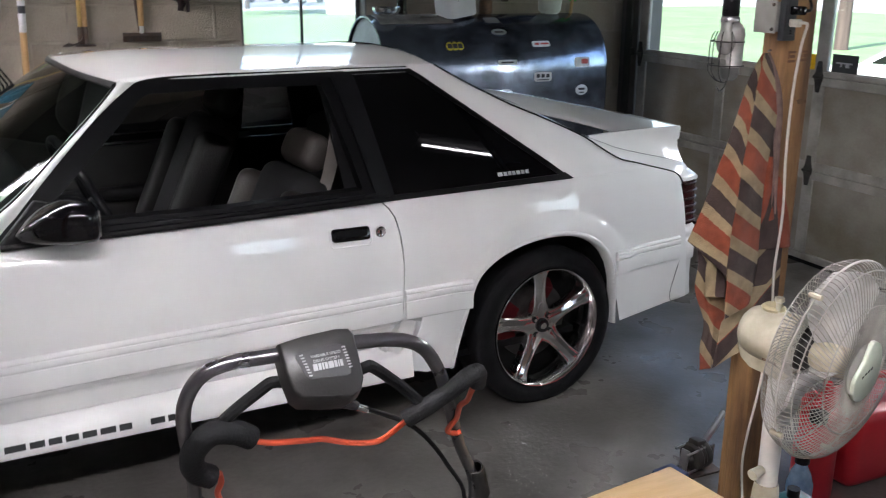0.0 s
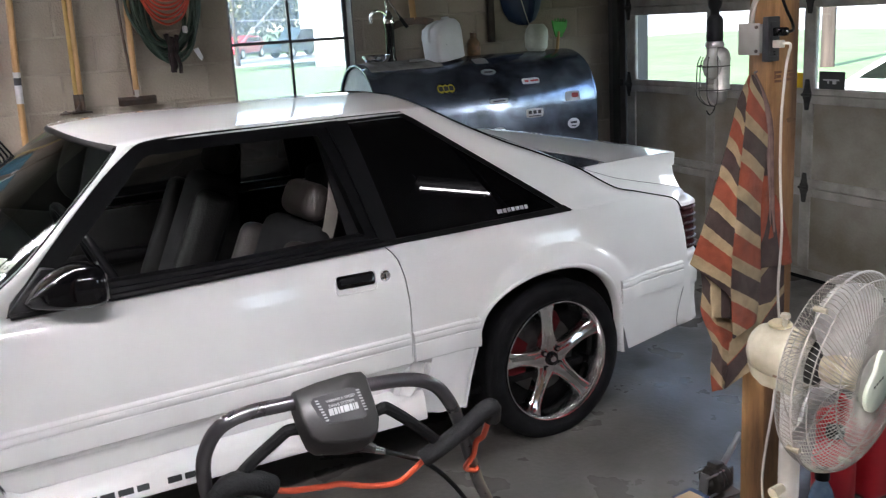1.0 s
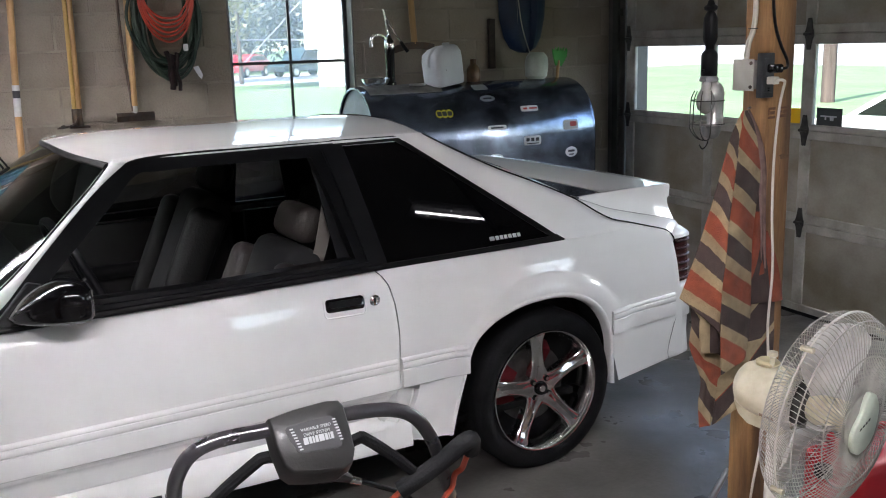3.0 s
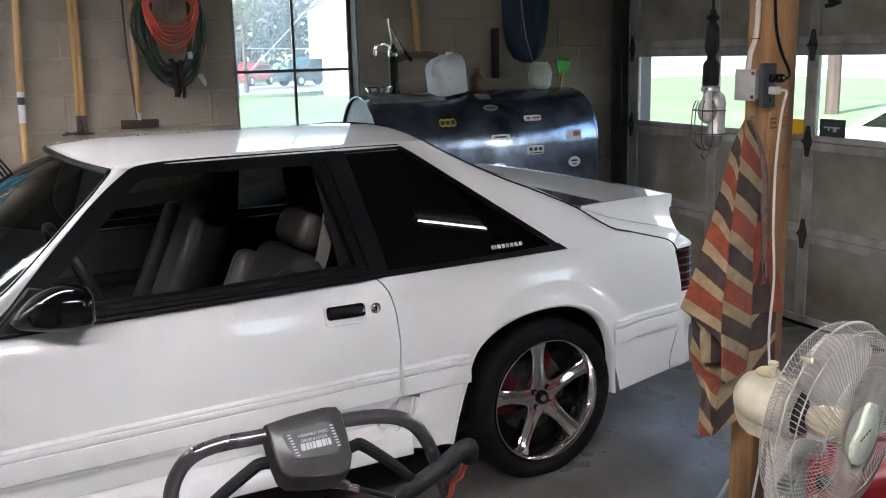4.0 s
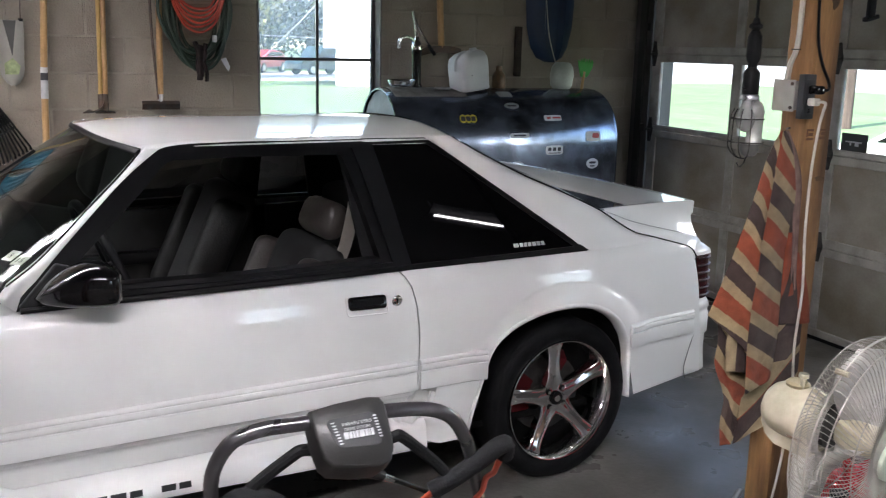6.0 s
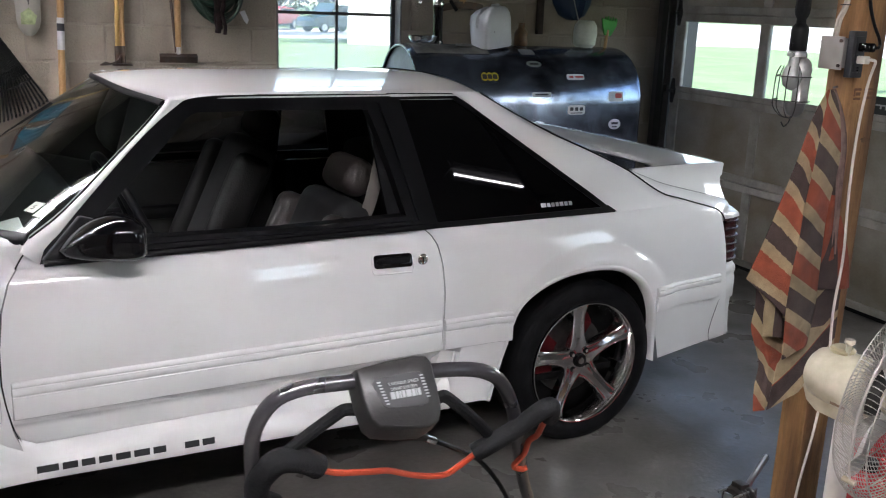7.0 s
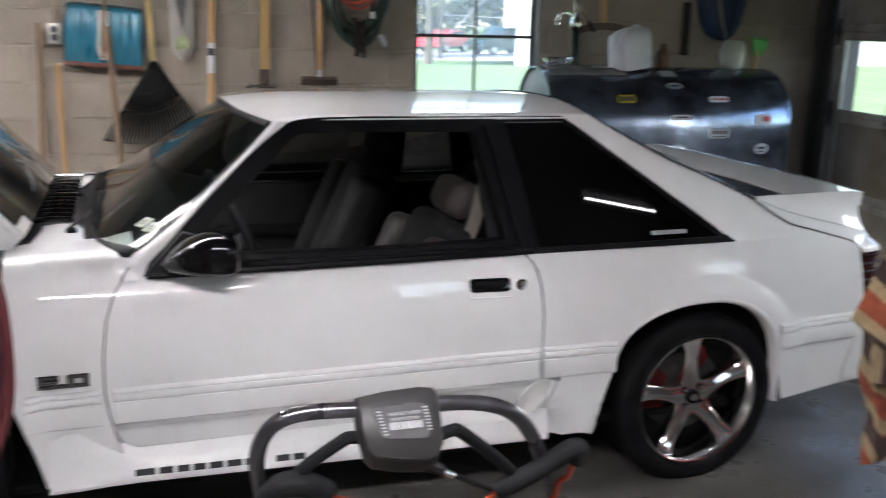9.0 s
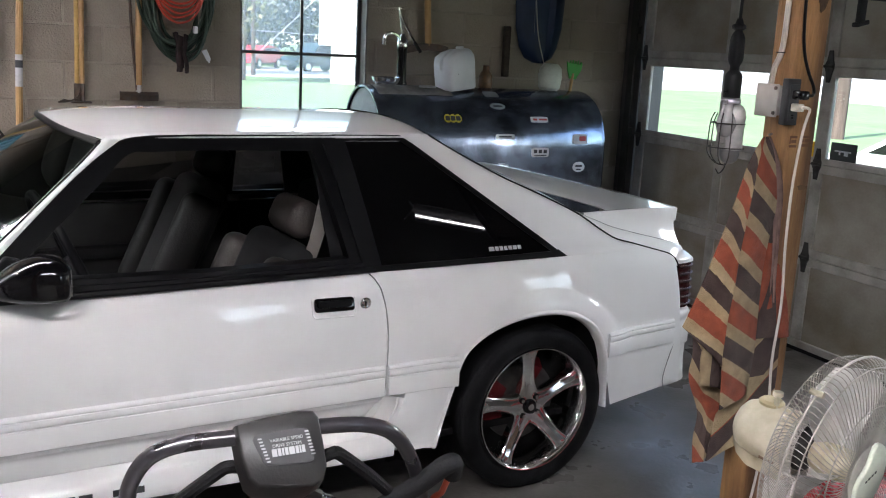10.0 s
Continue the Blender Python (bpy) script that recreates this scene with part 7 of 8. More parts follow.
# ---- pedestal fan ----
fan = thing("pedestal_fan", (-0.165, -1.24, 0), "dusty ivory oscillating pedestal fan with a wire cage", "fan")
FAN_IVORY = mat("yellowed_ivory_plastic", (0.50, 0.465, 0.36), 0.45, vary=0.12, scale=16, second=(0.30, 0.26, 0.17), blend=0.7)
FAN_WIRE = mat("dusty_grille_wire", (0.36, 0.345, 0.31), 0.5, vary=0.15, scale=30)
FAN_POLE = mat("white_pole_enamel", (0.62, 0.61, 0.57), 0.35, vary=0.06, scale=12, coat=0.3)
BLADE = mat("smoky_blade_plastic", (0.50, 0.49, 0.46), 0.4, vary=0.12, scale=10)
FN = Vector((0.230, -0.971, -0.055)).normalized()
F0 = Vector((-0.286, -1.556, 0.842)) - FN * 0.21
FU = Vector((0, 0, 1)) - FN * FN.z
FU.normalize()
FS = FN.cross(FU)


def fan_at(d, r, a):
    return F0 + FN * d + r * (math.cos(a) * FS + math.sin(a) * FU)


motor = part("motor_housing", spun([(-0.016, 0), (-0.015, 0.022), (-0.011, 0.038), (-0.002, 0.049), (0.012, 0.056), (0.035, 0.060), (0.085, 0.062), (0.118, 0.060), (0.128, 0.052), (0.128, 0)], F0, F0 + FN, 32), FAN_IVORY, fan, "yellowed rounded motor housing with grime", smooth=60)
chin = [(-0.012, -0.030), (0.112, -0.030), (0.118, -0.070), (0.105, -0.080), (0.030, -0.078), (0.004, -0.062)]
part("chin", plate([F0 + FN * d + FU * h - FS * 0.036 for d, h in chin], FS, 0.072, bevel=0.006), FAN_IVORY, motor, "flat underside of the housing")
part("rating_label", plate([F0 + FN * d + FU * h + FS * 0.0495 for d, h in ((0.066, -0.030), (0.100, -0.030), (0.100, -0.041), (0.066, -0.041))], FS, 0.0008), mat("rating_label", (0.22, 0.15, 0.10), 0.5), motor, "small brown rating label")
part("top_cap", spun([(0, 0), (0, 0.025), (0.006, 0.026), (0.011, 0.020), (0.012, 0)], F0 + FN * 0.045 + FU * 0.058, F0 + FN * 0.045 + FU, 20), mat("stained_cap", (0.47, 0.40, 0.24), 0.45, vary=0.15, scale=30), motor, "stained round oil cap")
part("oscillation_knob", spun([(0, 0), (0, 0.005), (0.022, 0.006), (0.026, 0.011), (0.034, 0.010), (0.035, 0)], F0 + FN * 0.062 + FU * 0.060 + FS * 0.012, F0 + FN * 0.062 + FU + FS * 0.012, 14), FAN_IVORY, motor)
RC, DR, DF, DM = 0.215, 0.136, 0.262, 0.205     # cage radius, rear, front and rim depth
part("rim_band", tube([fan_at(DM, RC, a) for a in levels(0, 2 * math.pi, 48)], 0.0026, steps=6, per=2, flat=1.0), mat("rim_plastic", (0.42, 0.40, 0.36), 0.4), fan, "pale rim joining the two cage halves")
front_cage, rear_cage = bmesh.new(), bmesh.new()
for k in range(112):
    a = 2 * math.pi * k / 112
    tw = 0.30
    tube([fan_at(DF - 0.006, 0.056, a - tw), fan_at(DF - 0.001, 0.10, a - tw * 0.75), fan_at(DF - 0.008, 0.155, a - tw * 0.4), fan_at(DF - 0.024, 0.195, a - tw * 0.12), fan_at(DF - 0.042, 0.211, a), fan_at(DM, RC, a)], 0.0009, steps=4, per=3, bm=front_cage)
    tube([fan_at(DR - 0.016, 0.066, a + 0.42), fan_at(DR + 0.012, 0.074, a + 0.30), fan_at(DR + 0.006, 0.11, a + 0.22), fan_at(DR + 0.012, 0.165, a + 0.10), fan_at(DR + 0.030, 0.204, a + 0.03), fan_at(DM, RC, a)], 0.0009, steps=4, per=3, bm=rear_cage)
    if k % 2 == 0:
        tube([fan_at(DR - 0.016, 0.066, a - 0.30), fan_at(DR + 0.012, 0.075, a), fan_at(DR + 0.010, 0.095, a + 0.10)], 0.0009, steps=4, per=3, bm=rear_cage)
part("front_cage", front_cage, FAN_WIRE, fan, "fine radial wires of the front cage", kind="stuff")
part("rear_cage", rear_cage, FAN_WIRE, fan, "fine crossing wires of the rear cage", kind="stuff")
for d, r in ((DF - 0.005, 0.138), (DF - 0.030, 0.203), (DR + 0.008, 0.14), (DR + 0.026, 0.200), (DR - 0.016, 0.067)):
    part("cage_hoop", tube([fan_at(d, r, a) for a in levels(0, 2 * math.pi, 40)], 0.0015, steps=5, per=2), FAN_WIRE, fan)
for a in (radians(52), radians(140), radians(262), radians(330)):
    part("rim_clip", rod(fan_at(DM - 0.014, RC + 0.002, a), fan_at(DM + 0.012, RC + 0.002, a), 0.006, steps=8), FAN_IVORY, fan)
part("cage_hub", spun([(DF - 0.012, 0.0), (DF - 0.012, 0.054), (DF - 0.004, 0.058), (DF - 0.001, 0.054), (DF - 0.003, 0.0)], F0, F0 + FN, 32), mat("hub_plate", (0.34, 0.33, 0.29), 0.5, vary=0.1, scale=20), fan, smooth=40)
wave = [(-0.017, 0.064), (-0.034, 0.055), (-0.048, 0.036), (-0.054, 0.014), (-0.053, -0.010), (-0.045, -0.035), (-0.030, -0.053), (-0.010, -0.062), (0.012, -0.064), (0.031, -0.055), (0.043, -0.036), (0.045, -0.015), (0.038, 0.000), (0.026, 0.012), (0.014, 0.026), (0.009, 0.045), (0.003, 0.060), (-0.006, 0.066)]
part("badge", plate([F0 + FN * (DF - 0.002) + FS * a + FU * b for a, b in wave], FN, 0.010, bevel=0.003), mat("pale_badge", (0.58, 0.64, 0.52), 0.4), fan, "pale green leaf-shaped hub badge", smooth=50)
bar = bmesh.new()
for k in range(4):
    q = [F0 + FN * (DF + 0.0086) + FS * (0.020 - 0.010 * k + dx) + FU * (-0.010 + dz + 0.004 * k) for dx, dz in ((0, 0), (-0.0075, 0.002), (-0.0075, 0.008), (0, 0.006))]
    bar.faces.new([bar.verts.new(p) for p in q])
part("badge_mark", bar, IRON, fan, "dark bars on the badge")
part("motor_front", spun([(0.124, 0), (0.124, 0.050), (0.140, 0.048), (0.150, 0.030), (0.150, 0)], F0, F0 + FN, 24), IRON, motor, "dark motor front behind the blades")
hubc = part("blade_hub", spun([(0.156, 0), (0.156, 0.03), (0.18, 0.038), (0.225, 0.034), (0.236, 0.024), (0.238, 0)], F0, F0 + FN, 24), FAN_IVORY, fan, smooth=60)
for k in range(3):
    rows = []
    for r in levels(0.030, 0.188, 12):
        u = (r - 0.030) / 0.158
        w = 0.22 + 0.40 * math.sin(min(1.0, 0.15 + u) * math.pi * 0.62)
        if u > 0.8:
            w *= math.sqrt(max(0.06, 1 - ((u - 0.8) / 0.21) ** 2))
        rows.append([fan_at(0.192 + 0.034 * q * (1 - 0.35 * u), r, radians(78 + 120 * k) + q * w + 0.30 * u) for q in levels(-1, 1, 10)])
    part("blade", sheet(rows, thick=0.002), BLADE, hubc, smooth=60)
foot = F0 + FN * 0.07 + Vector((0.012, 0, 0))
part("pole", spun([(0, 0), (0, 0.023), (0.345, 0.023), (0.345, 0)], (foot.x, foot.y, 0.835), (foot.x, foot.y, 0.0), 20), FAN_POLE, fan, "white enamelled pole")
part("pole_sleeve", spun([(0, 0), (0, 0.026), (0.010, 0.028), (0.03, 0.030), (0.10, 0.034), (0.40, 0.036), (0.40, 0)], (foot.x, foot.y, 0.495), (foot.x, foot.y, 0.0), 20), FAN_IVORY, fan, "ivory lower sleeve")
part("height_knob", rod((foot.x - 0.024, foot.y - 0.004, 0.535), (foot.x - 0.055, foot.y - 0.008, 0.530), 0.011, 0.013), FAN_IVORY, fan)
part("base", spun([(0, 0), (0, 0.20), (0.015, 0.205), (0.03, 0.19), (0.045, 0.08), (0.095, 0.037), (0.095, 0)], (foot.x, foot.y, 0.001), (foot.x, foot.y, 1), 36), FAN_IVORY, fan, smooth=60)

# ---- cans and bottles behind the fan ----
RED_P = mat("red_can_plastic", (0.42, 0.015, 0.025), 0.42, vary=0.08, scale=6)
can = thing("gas_can", (0.74, -0.82, 0), "red plastic gas can on the floor", "gas can")
part("can_body", box(0.545, 0.90, -0.95, -0.70, 0.0, 0.255, bevel=0.035, segments=4), RED_P, can, smooth=60)
part("can_handle", tube([(0.60, -0.825, 0.245), (0.63, -0.825, 0.31), (0.75, -0.825, 0.325), (0.86, -0.825, 0.30), (0.88, -0.825, 0.245)], 0.014), RED_P, can)
part("can_spout", tube([(0.565, -0.825, 0.245), (0.55, -0.825, 0.30), (0.52, -0.84, 0.345)], 0.02, radii=(0.024, 0.014)), RED_P, can)
can = thing("red_canister", (0.43, -0.90, 0), "tall red canister on the floor", "canister")
part("canister_body", spun([(0, 0), (0, 0.062), (0.01, 0.066), (0.19, 0.066), (0.215, 0.045), (0.24, 0.025), (0.26, 0.025), (0.26, 0)], (0.43, -0.90, 0.0), (0.43, -0.90, 1), 24), RED_P, can)
part("canister_cap", spun([(0, 0), (0, 0.028), (0.03, 0.028), (0.03, 0)], (0.43, -0.90, 0.255), (0.43, -0.90, 1), 16), TRIM, can)
bot = thing("cleaner_bottle", (0.27, -1.0, 0), "clear bottle of blue cleaner with a dark cap", "bottle")
part("bottle_body", spun([(0, 0), (0, 0.036), (0.01, 0.04), (0.13, 0.04), (0.165, 0.03), (0.19, 0.018), (0.2, 0.018), (0.2, 0)], (0.27, -1.0, 0), (0.27, -1.0, 1), 20), mat("blue_cleaner", (0.10, 0.17, 0.26), 0.15, vary=0.2, scale=20, second=(0.3, 0.4, 0.5), blend=0.5, coat=0.5), bot)
part("bottle_cap", spun([(0, 0), (0, 0.022), (0.03, 0.022), (0.03, 0)], (0.27, -1.0, 0.198), (0.27, -1.0, 1), 16), TRIM, bot)
bot = thing("teal_jug", (0.10, -1.13, 0), "teal plastic jug beside the post", "jug")
part("jug_body", box(0.035, 0.165, -1.185, -1.085, 0.0, 0.20, bevel=0.03, segments=3), mat("teal_plastic", (0.02, 0.13, 0.13), 0.4, vary=0.1), bot, smooth=60)
part("jug_cap", rod((0.10, -1.135, 0.195), (0.10, -1.135, 0.225), 0.018), TRIM, bot)

# small motor with a rod, lying on the floor past the post
t = thing("small_motor", (0.22, -0.60, 0), "small black electric motor with a bright ring and a rod", "motor")
GREASE = mat("greasy_black", (0.014, 0.013, 0.013), 0.5, vary=0.35, scale=25, second=(0.05, 0.04, 0.03), blend=0.5)
case = part("motor_case", spun([(0, 0), (0, 0.030), (0.006, 0.044), (0.020, 0.050), (0.028, 0.046), (0.036, 0.050), (0.044, 0.046), (0.052, 0.050), (0.066, 0.048), (0.080, 0.034), (0.084, 0.016), (0.105, 0.014), (0.105, 0)], (0.150, -0.640, 0.056), (0.30, -0.615, 0.066), 20), GREASE, t, "greasy black ribbed case")
part("terminal_box", moved(box(-0.022, 0.022, -0.020, 0.020, 0, 0.020, bevel=0.004), Matrix.Translation((0.185, -0.634, 0.098)) @ pose(0, 0, 0, 0, 8, 12)), GREASE, case)
part("end_bell", rod((0.150, -0.640, 0.056), (0.132, -0.643, 0.054), 0.026, 0.014), GREASE, case)
part("clamp_plate", moved(box(-0.003, 0.003, -0.016, 0.016, -0.046, 0.040, bevel=0.001), Matrix.Translation((0.126, -0.646, 0.054)) @ pose(0, 0, 0, 0, 10, 14)), STEEL, t, "bright steel end plate")
for sy, sz in ((-0.028, 0.034), (0.028, 0.034), (-0.028, -0.036), (0.028, -0.036)):
    part("through_bolt", rod((0.112, -0.646 + sy, 0.056 + sz), (0.200, -0.632 + sy, 0.060 + sz), 0.004, steps=8), STEEL, t)
part("side_plate", moved(box(-0.028, 0.028, -0.004, 0.004, 0.0, 0.070, bevel=0.002), Matrix.Translation((0.248, -0.63, 0.004)) @ pose(0, 0, 0, 0, 0, 24)), IRON_T, t)
part("rod", tube([(0.215, -0.63, 0.09), (0.27, -0.60, 0.105), (0.385, -0.53, 0.125)], 0.011), STEEL, t, "grey rod")
part("foot", box(0.135, 0.262, -0.68, -0.60, 0.0, 0.008, bevel=0.002), IRON_T, t)

# work stand with a pine top and blue brackets
t = thing("work_stand", (-0.53, -1.38, 0), "low folding stand with a pine top and blue steel brackets", "stand")
part("top_board", moved(box(-0.16, 0.16, -0.165, 0.165, 0.432, 0.452, bevel=0.003), Matrix.Translation((-0.545, -1.395, 0)) @ pose(0, 0, 0, 0, 0, 8)), PLY, t, "bare pine top")
BLUE_M = mat("blue_bracket_steel", (0.035, 0.055, 0.13), 0.5, vary=0.15, metal=0.2)
for sx in (-0.17, 0.17):
    for sy in (-0.17, 0.17):
        m = Matrix.Translation((-0.545, -1.395, 0)) @ pose(0, 0, 0, 0, 0, 8)
        part("leg", moved(box(sx - 0.018, sx + 0.018, sy - 0.018, sy + 0.018, 0.0, 0.431, bevel=0.004), m), BLUE_M, t, "blue steel leg")
        part("bracket", moved(box(sx - 0.034, sx + 0.034, sy - 0.030, sy + 0.030, 0.405, 0.4315, bevel=0.004), m), BLUE_M, t)

# ---- lawn mower: its handle in front of the car ----
mower = thing("lawn_mower", (-1.30, -0.95, 0), "walk-behind lawn mower with a grey tubular handle and black foam grips", "lawn mower")
BAR = mat("grey_powder_coat", (0.028, 0.026, 0.030), 0.3, vary=0.08, scale=20, coat=1.0, coat_rough=0.10)
FOAM = mat("black_foam", (0.009, 0.009, 0.010), 0.7, spec=0.2, vary=0.2, fine=250, bump=0.2)
BOXM = mat("charcoal_plastic", (0.021, 0.020, 0.020), 0.42, vary=0.08, scale=12, fine=200, bump=0.05)
ORANGE = mat("orange_cord", (0.62, 0.085, 0.035), 0.45, vary=0.06)


def slope_at(x, z, out=0.0):
    """A place on the leaning plane of the handle; out lifts it towards the operator."""
    return (x, -1.57 + 0.5 * (1.04 - z) - 0.894 * out, z + 0.447 * out)


u_line = [(-1.40, 0.20), (-1.49, 0.45), (-1.563, 0.70), (-1.576, 0.819), (-1.588, 0.903), (-1.596, 0.975), (-1.590, 1.022), (-1.570, 1.056), (-1.532, 1.070), (-1.474, 1.070), (-1.40, 1.070), (-1.335, 1.070), (-1.273, 1.061), (-1.228, 1.036), (-1.189, 0.983), (-1.155, 0.912), (-1.098, 0.779), (-1.03, 0.64), (-0.995, 0.45), (-0.98, 0.20)]
part("handle_bar", tube([slope_at(x, z) for x, z in u_line], 0.0112, steps=12, per=5), BAR, mower, "bent grey tubular handle bar", smooth=60)
for x, z in ((-1.020, 0.645), (-1.578, 0.72)):
    part("clamp", moved(spun([(-0.06, 0.0115), (-0.06, 0.0145), (-0.05, 0.0165), (0.05, 0.0165), (0.06, 0.0145), (0.06, 0.0115)], (0, 0, 0), (0, 0, 1), 16), Matrix.Translation(slope_at(x, z)) @ pose(0, 0, 0, 26, -24 if x > -1.2 else 8, 0)), BOXM, mower, "slim plastic sleeve on the tube")
BC, BU, BN = Vector((-1.4075, -1.6255, 1.0555)), Vector((0, 0.572, 0.82)), Vector((0, -0.82, 0.572))


def box_at(a, b, out=0.0):
    """A place on the face of the control box."""
    return BC + Vector((a, 0, 0)) + BU * b + BN * out


outline = [(-0.0575, 0.047), (-0.02, 0.053), (0.03, 0.0565), (0.050, 0.054), (0.056, 0.045), (0.0575, 0.010), (0.0575, -0.022), (0.050, -0.040), (0.035, -0.0465), (-0.003, -0.0435), (-0.038, -0.036), (-0.049, -0.024), (-0.055, 0.008)]
bm = bmesh.new()
layers = []
for out, k, drop in ((0.0, 0.93, 0.0), (-0.004, 0.985, 0.0), (-0.012, 1.0, 0.0), (-0.040, 1.02, -0.004), (-0.058, 0.96, -0.008)):
    layers.append([bm.verts.new(box_at(a * k, 0.004 + (b - 0.004) * k + drop, out)) for a, b in outline])
bm.faces.new(layers[0])
bm.faces.new(layers[-1][::-1])
for p, q in zip(layers, layers[1:]):
    for k in range(len(p)):
        bm.faces.new((p[k], p[(k + 1) % len(p)], q[(k + 1) % len(p)], q[k]))
cbox = part("control_box", bm, BOXM, mower, "charcoal plastic control box with a grey plate", smooth=55)
pl = [(-0.0385, 0.0235), (-0.034, 0.029), (0.030, 0.0325), (0.037, 0.028), (0.0405, 0.008), (0.0385, -0.0125), (0.032, -0.016), (-0.0225, -0.0125), (-0.028, -0.0075)]
part("plate", plate([box_at(a, b, 0.0004) for a, b in pl], BN, 0.0012), mat("plate_grey", (0.022, 0.022, 0.024), 0.45, vary=0.05, spec=0.25), cbox, "smooth grey plate")
mat("plate_print", (0.30, 0.30, 0.31), 0.5, vary=0.03)
PRINT = bpy.data.materials["plate_print"]
FACE = Matrix((Vector((1, 0, 0)), BU, BN)).transposed().to_4x4()


def plate_text(a, b, size, bars=None, text="", turn=1.5):
    m = Matrix.Translation(box_at(a, b, 0.0024)) @ FACE @ Matrix.Rotation(radians(turn), 4, "Z")
    if bars:
        bm = bmesh.new()
        at = 0.0
        for w in bars:
            box(at, at + w - 0.0012, 0, size, -0.0003, 0.0003, bm=bm)
            at += w
    else:
        bm = letters(text, size, 0.0003)
    return part("name_bars" if bars else "lettering", moved(bm, m), PRINT, cbox, "pale bars printed on the plate" if bars else "pale printed words", smooth=None)


plate_text(-0.0165, 0.0172, 0.0062, text="VARIABLE SPEED")
plate_text(-0.0140, 0.0098, 0.0062, text="DRIVE SYSTEM")
plate_text(-0.0155, -0.0020, 0.0100, bars=(0.008, 0.0055, 0.004, 0.0055, 0.009, 0.0055, 0.003, 0.0055))
for a0, b0, da in ((-0.0295, 0.0235, 0.0012), (0.0345, 0.0265, 0.0007)):
    for k in range(8):
        part("tick", moved(box(-0.0026, 0.0026, -0.0010, 0.0010, -0.0002, 0.0003), Matrix.Translation(box_at(a0 + da * k, b0 - 0.0044 * k, 0.0022)) @ FACE), PRINT, cbox)
# foam grips, bail arms, orange start cord, throttle cable
part("foam_grip", tube([slope_at(x, z, 0.03) for x, z in ((-1.555, 0.832), (-1.580, 0.855), (-1.584, 0.895), (-1.560, 0.930), (-1.525, 0.925), (-1.497, 0.905))], 0.019, steps=12, per=5), FOAM, mower, "black foam grip", smooth=60)
part("foam_grip", tube([slope_at(x, z, 0.03) for x, z in ((-1.235, 0.874), (-1.200, 0.896), (-1.162, 0.926), (-1.138, 0.950), (-1.122, 0.955), (-1.116, 0.930))], 0.0155, steps=12, per=5), FOAM, mower, "black foam grip", smooth=60)
part("bail_arm", tube([slope_at(x, z, 0.01) for x, z in ((-1.445, 1.012), (-1.468, 1.016), (-1.482, 1.008), (-1.535, 0.957), (-1.57, 0.90))], 0.0095, steps=10, per=4), FOAM, mower)
part("bail_arm", tube([slope_at(x, z, 0.01) for x, z in ((-1.340, 1.006), (-1.322, 1.014), (-1.308, 1.010), (-1.250, 0.955), (-1.200, 0.90))], 0.0095, steps=10, per=4), FOAM, mower)
part("start_cord", tube([slope_at(x, z, 0.03) for x, z in ((-1.497, 0.898), (-1.465, 0.884), (-1.437, 0.878), (-1.405, 0.872), (-1.379, 0.868), (-1.337, 0.848), (-1.300, 0.836), (-1.273, 0.834), (-1.255, 0.848), (-1.232, 0.872))], 0.0052, steps=8, per=4), ORANGE, mower, "orange-red cord between the grips")
part("start_cord", tube([slope_at(x, z, 0.02) for x, z in ((-1.116, 0.932), (-1.118, 0.906), (-1.120, 0.890), (-1.131, 0.880), (-1.130, 0.85), (-1.140, 0.822), (-1.122, 0.81), (-1.112, 0.812))], 0.0052, steps=8, per=4), ORANGE, mower, "orange-red cord")
part("start_cord", tube([slope_at(x, z, 0.02) for x, z in ((-1.540, 0.835), (-1.536, 0.812), (-1.541, 0.79), (-1.535, 0.765))], 0.0052, steps=8, per=4), ORANGE, mower)
part("cable_boss", tube([slope_at(x, z, 0.0) for x, z in ((-1.375, 0.953), (-1.345, 0.945), (-1.322, 0.931))], 0.010, steps=10, per=3, radii=(0.014, 0.008)), BOXM, mower)
part("cable_ferrule", rod(slope_at(-1.325, 0.931), slope_at(-1.302, 0.917), 0.006), CHROME, mower, "bright cable ferrule")
part("throttle_cable", tube([slope_at(x, z) for x, z in ((-1.303, 0.918), (-1.27, 0.898), (-1.215, 0.86), (-1.165, 0.805), (-1.11, 0.725), (-1.04, 0.60), (-1.02, 0.40), (-1.05, 0.25))], 0.0042, steps=8, per=5), TRIM, mower, "black throttle cable")
deck_c = Vector((-1.19, -0.93, 0))
part("deck", spun([(0.02, 0.235), (0.0, 0.24), (0.10, 0.235), (0.145, 0.20), (0.155, 0.08), (0.155, 0.0)], deck_c + Vector((0, 0, 0.05)), deck_c + Vector((0, 0, 1)), 32), mat("mower_deck_grey", (0.03, 0.03, 0.032), 0.5, vary=0.1), mower, "dark grey mower deck", smooth=50)
part("engine", spun([(0, 0), (0, 0.12), (0.10, 0.12), (0.14, 0.08), (0.15, 0)], deck_c + Vector((0, 0, 0.2)), deck_c + Vector((0, 0, 1)), 24), BOXM, mower, smooth=50)
for sx in (-0.235, 0.235):
    for sy in (-0.19, 0.16):
        c = deck_c + Vector((sx, sy, 0.09))
        wh = part("mower_wheel", spun([(-0.02, 0.03), (-0.022, 0.08), (-0.012, 0.088), (0.012, 0.088), (0.022, 0.08), (0.02, 0.03), (0.02, 0), (-0.02, 0)], c, c + Vector((1, 0, 0)), 24), RUBBER, mower)

